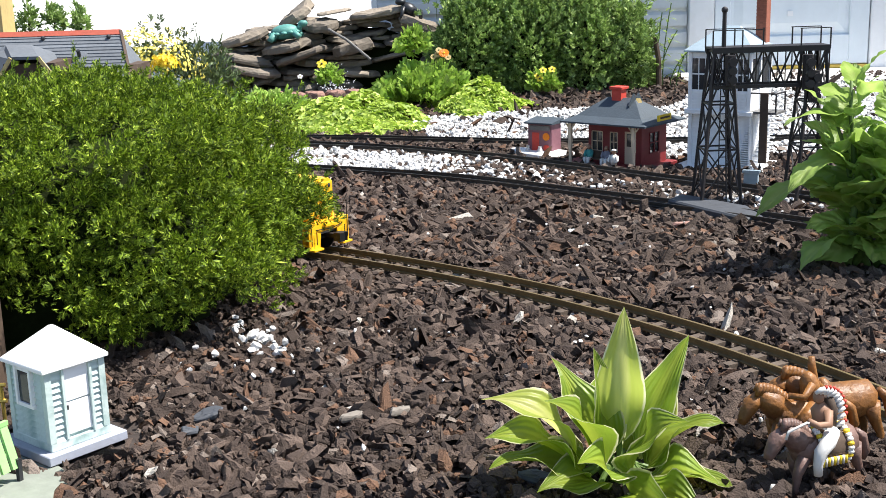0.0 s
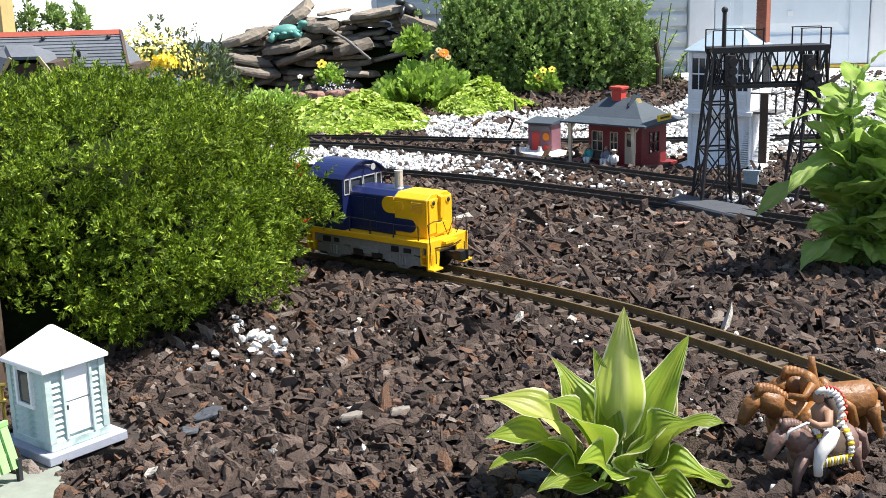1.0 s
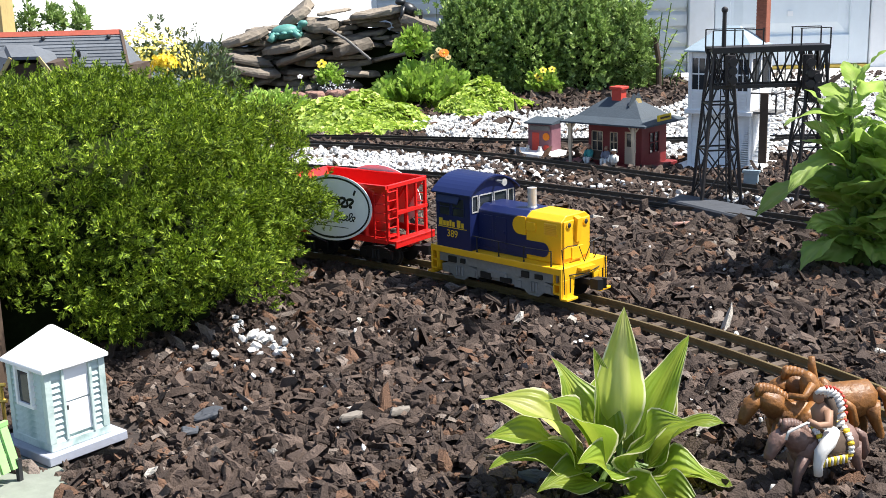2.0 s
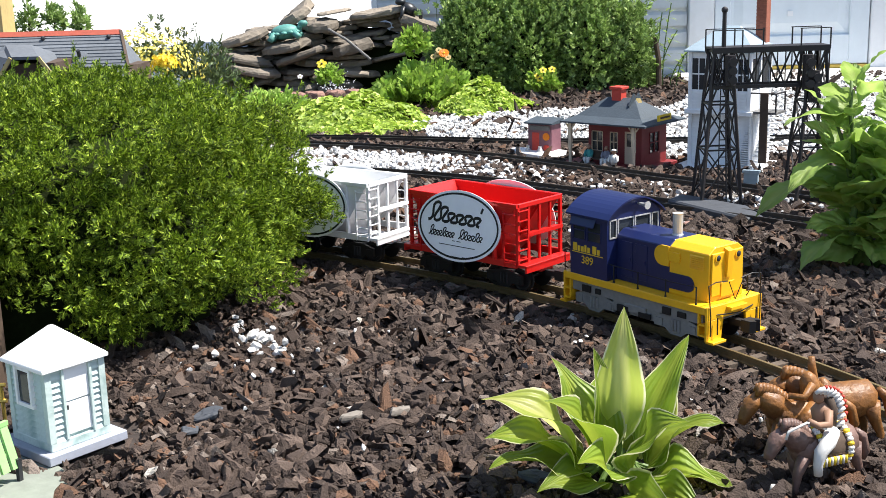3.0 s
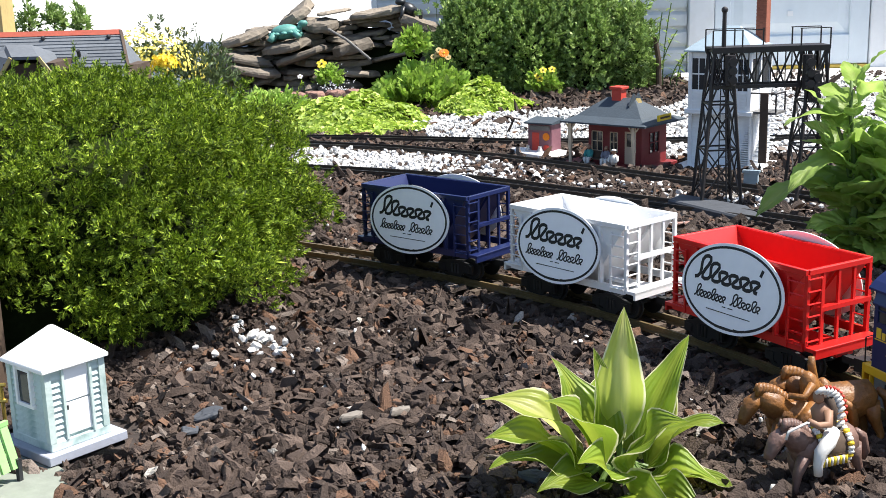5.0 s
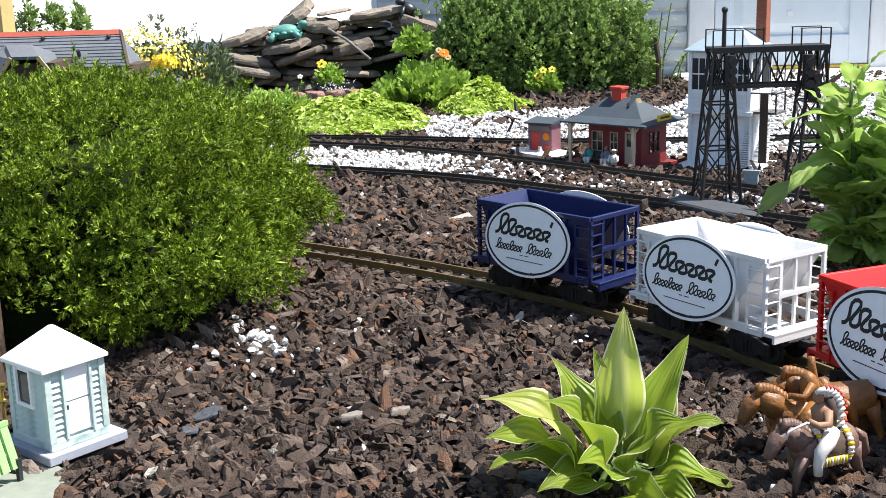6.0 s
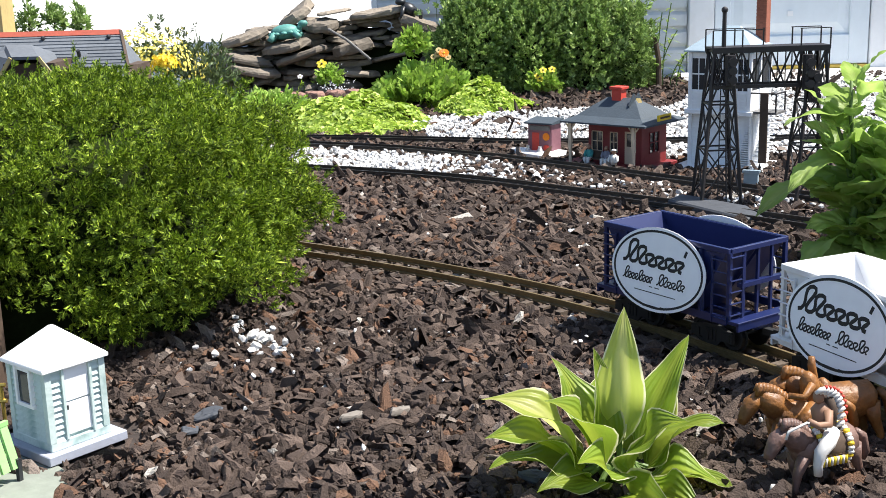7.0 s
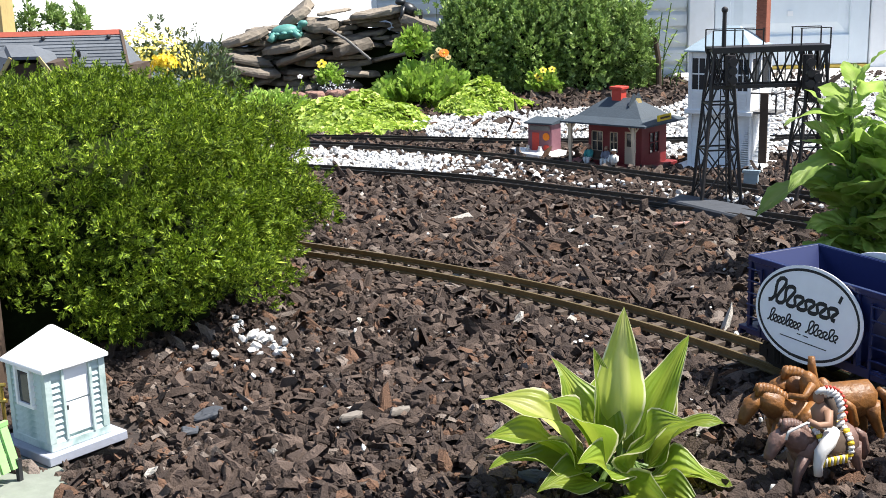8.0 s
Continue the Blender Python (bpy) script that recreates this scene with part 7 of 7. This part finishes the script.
def horse(s, M, brown):
    """A standing horse: barrel, chest, arched neck, head, legs, mane and tail."""
    q = lambda p: M @ Vector(p)
    fat = 1.12 * M.to_scale().x
    tube = lambda pts, r, n=10: s.tube([q(p) for p in pts], [k * fat for k in r], n)
    s.cur = brown
    tube([(-0.052, 0, 0.062), (-0.045, 0, 0.064), (-0.02, 0, 0.060), (0.012, 0, 0.060), (0.036, 0, 0.066), (0.044, 0, 0.068)], (0.008, 0.019, 0.0215, 0.0205, 0.018, 0.008))
    tube([(0.028, 0, 0.068), (0.044, 0, 0.082), (0.058, 0, 0.090), (0.064, 0, 0.090)], (0.017, 0.015, 0.011, 0.007))
    tube([(0.058, 0, 0.090), (0.070, 0, 0.082), (0.080, 0, 0.064), (0.083, 0, 0.057)], (0.008, 0.010, 0.0070, 0.005))
    for sy in (-1, 1):
        tube([(0.062, sy * 0.005, 0.096), (0.060, sy * 0.006, 0.106)], (0.0035, 0.001), 6)
        tube([(0.034, sy * 0.011, 0.056), (0.038 + 0.006 * sy, sy * 0.011, 0.032), (0.036 + 0.010 * sy, sy * 0.011, 0.014), (0.037 + 0.010 * sy, sy * 0.011, 0.004)], (0.009, 0.006, 0.0042, 0.0055), 8)
        tube([(-0.042, sy * 0.011, 0.058), (-0.046 - 0.004 * sy, sy * 0.011, 0.036), (-0.052 - 0.006 * sy, sy * 0.011, 0.018), (-0.049 - 0.006 * sy, sy * 0.011, 0.004)], (0.0115, 0.0065, 0.0042, 0.0055), 8)
    tube([(-0.056, 0, 0.072), (-0.068, 0, 0.062), (-0.074, 0, 0.040), (-0.072, 0, 0.028)], (0.004, 0.006, 0.006, 0.002), 8)
    for k in range(10):
        f = k / 9
        x, z = 0.018 + 0.042 * f, 0.084 + 0.022 * math.sin(f * 1.57)
        s.tube([q((x + 0.006, 0.006, z - 0.012)), q((x + 0.001, 0.004, z - 0.002)), q((x - 0.001, 0.001, z + 0.002))], [k * fat for k in (0.0026, 0.0042, 0.0026)], 7)


def build_figurines():
    s = Shape()
    tube = lambda pts, r, n: s.tube(pts, [0.72 * k for k in r], n)
    BACK = pose(0.338, 0.992, -0.014, 0, 0, 184) @ Matrix.Scale(0.72, 4)
    MID = pose(0.304, 0.968, -0.014, 0, 0, 192) @ Matrix.Scale(0.68, 4)
    M = pose(0.304, 0.916, -0.018, 0, 0, 202) @ Matrix.Scale(0.63, 4)
    horse(s, BACK, 0)
    horse(s, MID, 0)
    horse(s, M, 1)
    # plain riders on the two horses behind
    for A, lift in ((BACK, 0.048), (MID, 0.0)):
        q = lambda x, y, z: A @ Vector((x + 0.4 * lift, y, z - 0.55 * lift))
        s.cur = 0
        tube([q(-0.012, 0, 0.074), q(-0.010, 0, 0.094), q(-0.006, 0, 0.108), q(-0.004, 0, 0.116)], (0.012, 0.012, 0.010, 0.004), 9)
        if lift:
            tube([q(-0.002, 0.010, 0.104), q(0.012, 0.016, 0.118), q(0.016, 0.016, 0.140), q(0.016, 0.015, 0.150)], (0.006, 0.006, 0.005, 0.004), 7)
        tube([q(-0.008, 0.016, 0.076), q(0.012, 0.025, 0.064), q(0.010, 0.026, 0.036)], (0.009, 0.008, 0.005), 8)
        tube([q(-0.006, 0.012, 0.104), q(0.008, 0.018, 0.090), q(0.026, 0.012, 0.092)], (0.005, 0.0045, 0.004), 7)
    # blanket with a beaded fringe, leggings, staff and feathered bonnet of the front rider
    q = lambda x, y, z: M @ Vector((x, y, z))
    s.cur = 2
    s.loft([[q(x, 0.0245 * math.cos(g), 0.061 + 0.0245 * math.sin(g)) for g in np.linspace(-0.5, math.pi + 0.5, 9)] for x in (-0.022, 0.018)])
    for k in range(12):
        g = -0.6 + k * 0.22
        for x in (-0.024, 0.019):
            s.cur = 5 if k % 3 == 1 else 3
            tube([q(x, 0.0255 * math.cos(g), 0.061 + 0.0255 * math.sin(g)), q(x - 0.007, 0.0258 * math.cos(g), 0.061 + 0.0258 * math.sin(g))], (0.0022, 0.0028), 6)
    for k in range(9):
        s.cur = 3 if k % 2 else 5
        tube([q(-0.020 + k * 0.0045, 0.0256, 0.054), q(-0.021 + k * 0.0045, 0.0256, 0.043)], (0.0022, 0.0014), 6)
    s.cur = 3
    tube([q(-0.006, 0.014, 0.084), q(0.010, 0.026, 0.076), q(0.024, 0.029, 0.066), q(0.027, 0.029, 0.050), q(0.026, 0.029, 0.036)], (0.009, 0.0085, 0.0075, 0.0055, 0.005), 9)
    tube([q(0.012, 0.024, 0.094), q(0.040, 0.020, 0.106), q(0.066, 0.018, 0.098), q(0.070, 0.018, 0.088)], (0.0016, 0.0016, 0.0016, 0.0016), 6)
    tube([q(0.082, 0.012, 0.012), q(0.080, 0.012, 0.026)], (0.005, 0.004), 7)
    s.cur = 6
    tube([q(-0.004, 0, 0.078), q(-0.002, 0, 0.096), q(0.002, 0, 0.112), q(0.004, 0, 0.122)], (0.011, 0.012, 0.012, 0.004), 10)
    tube([q(0.001, 0.013, 0.113), q(0.006, 0.021, 0.098), q(0.024, 0.022, 0.100), q(0.036, 0.019, 0.107)], (0.0055, 0.005, 0.0042, 0.004), 8)
    s.ball(q(0.007, 0, 0.129), (0.0048, 0.0048, 0.0058), 10, 7)
    s.cur = 2
    tube([q(-0.006, 0.004, 0.128), q(-0.010, 0.006, 0.110), q(-0.010, 0.008, 0.088)], (0.006, 0.007, 0.005), 8)
    for k in range(11):
        f = k / 10
        x, z = 0.010 - 0.034 * math.sin(f * 1.9), 0.141 - 0.056 * f * f - 0.006 * f
        s.cur = 3
        tube([q(x + 0.007, 0.006, z - 0.004), q(x, 0.008, z), q(x - 0.005, 0.009, z + 0.002)], (0.0020, 0.0034, 0.0022), 7)
        s.cur = 4
        s.ball(q(x - 0.007, 0.009, z + 0.003), 0.0017, 6, 4)
    solo("horse_figurine", s, [HORSE, HORSE2, BARNWALL, FIG[2], CHIMRED, PETALY, FIG[3]], "group of chestnut brown horse figurines with a small rider", "figurine", smooth=True)
    # loose pieces on the bark
    rng = random.Random(31)
    for x, y, L, rot, mat_, nm, lb in ((-0.088, 1.075, 0.040, 38, WOODLT, "wood_splinter", "pale splinter of wood on the bark"), (-0.045, 1.085, 0.042, 65, WOODLT, "wood_splinter", "pale splinter of wood on the bark"), (-0.23, 1.09, 0.036, 20, SLATESTONE, "slate_chip", "blue-grey slate chip on the bark"), (-0.24, 1.05, 0.03, 80, SLATESTONE, "slate_chip", "blue-grey slate chip on the bark"), (0.075, 0.925, 0.038, 10, SLATESTONE, "slate_chip", "blue-grey slate chip on the bark"), (0.385, 1.90, 0.045, -10, REDSTONE, "bark_piece", "large reddish piece of bark"), (0.205, 1.86, 0.026, 95, FOAM, "paper_scrap", "small white scrap on the bark"), (0.43, 1.42, 0.05, 5, BARNWALL, "bark_piece", "large pale piece of bark")):
        sh = slab(rng, L, L * (0.28 if nm == "wood_splinter" else 0.55), L * 0.16)
        solo(nm, sh, mat_, lb, nm.split("_")[1], m=pose(x, y, ground_z(y) + 0.010, rng.uniform(-8, 14), rng.uniform(-14, 14), rot))


build_figurines()


# ---- movement ----
BLUE_U = ((0.0, -0.940), (0.5, -0.832), (1.0, -0.721), (1.5, -0.602), (3.0, -0.252), (3.5, -0.134), (4.0, -0.019), (4.5, 0.092), (6.0, 0.407), (6.5, 0.515), (7.0, 0.623), (7.5, 0.734), (8.0, 0.845))


def run(t):
    """How far the last car has come at t seconds."""
    return float(np.interp(t, [a for a, b in BLUE_U], [b for a, b in BLUE_U])) - 0.006


def smooth_run(t):
    return sum(run(min(8.0, max(0.0, t + k * 0.1)))for k in (-2, -1, 0, 1, 2)) / 5 if 0.2 <= t <= 7.8 else run(t)


def motions():
    for (th, wheels), ahead, half in ((loco, 0.8305, 0.064), (red_car, 0.536, 0.06), (white_car, 0.268, 0.06), (blue_car, 0.0, 0.06)):
        walk(th, [(k * 0.2, on_track(smooth_run(k * 0.2) + ahead, half)) for k in range(41)])
        for w in wheels:
            x, z = w.location.x, w.location.z
            walk(w, [(k * 0.1, pose(x, 0, z, 0, math.degrees((smooth_run(k * 0.1) + 1) / 0.0145), 0)) for k in range(81)])


motions()
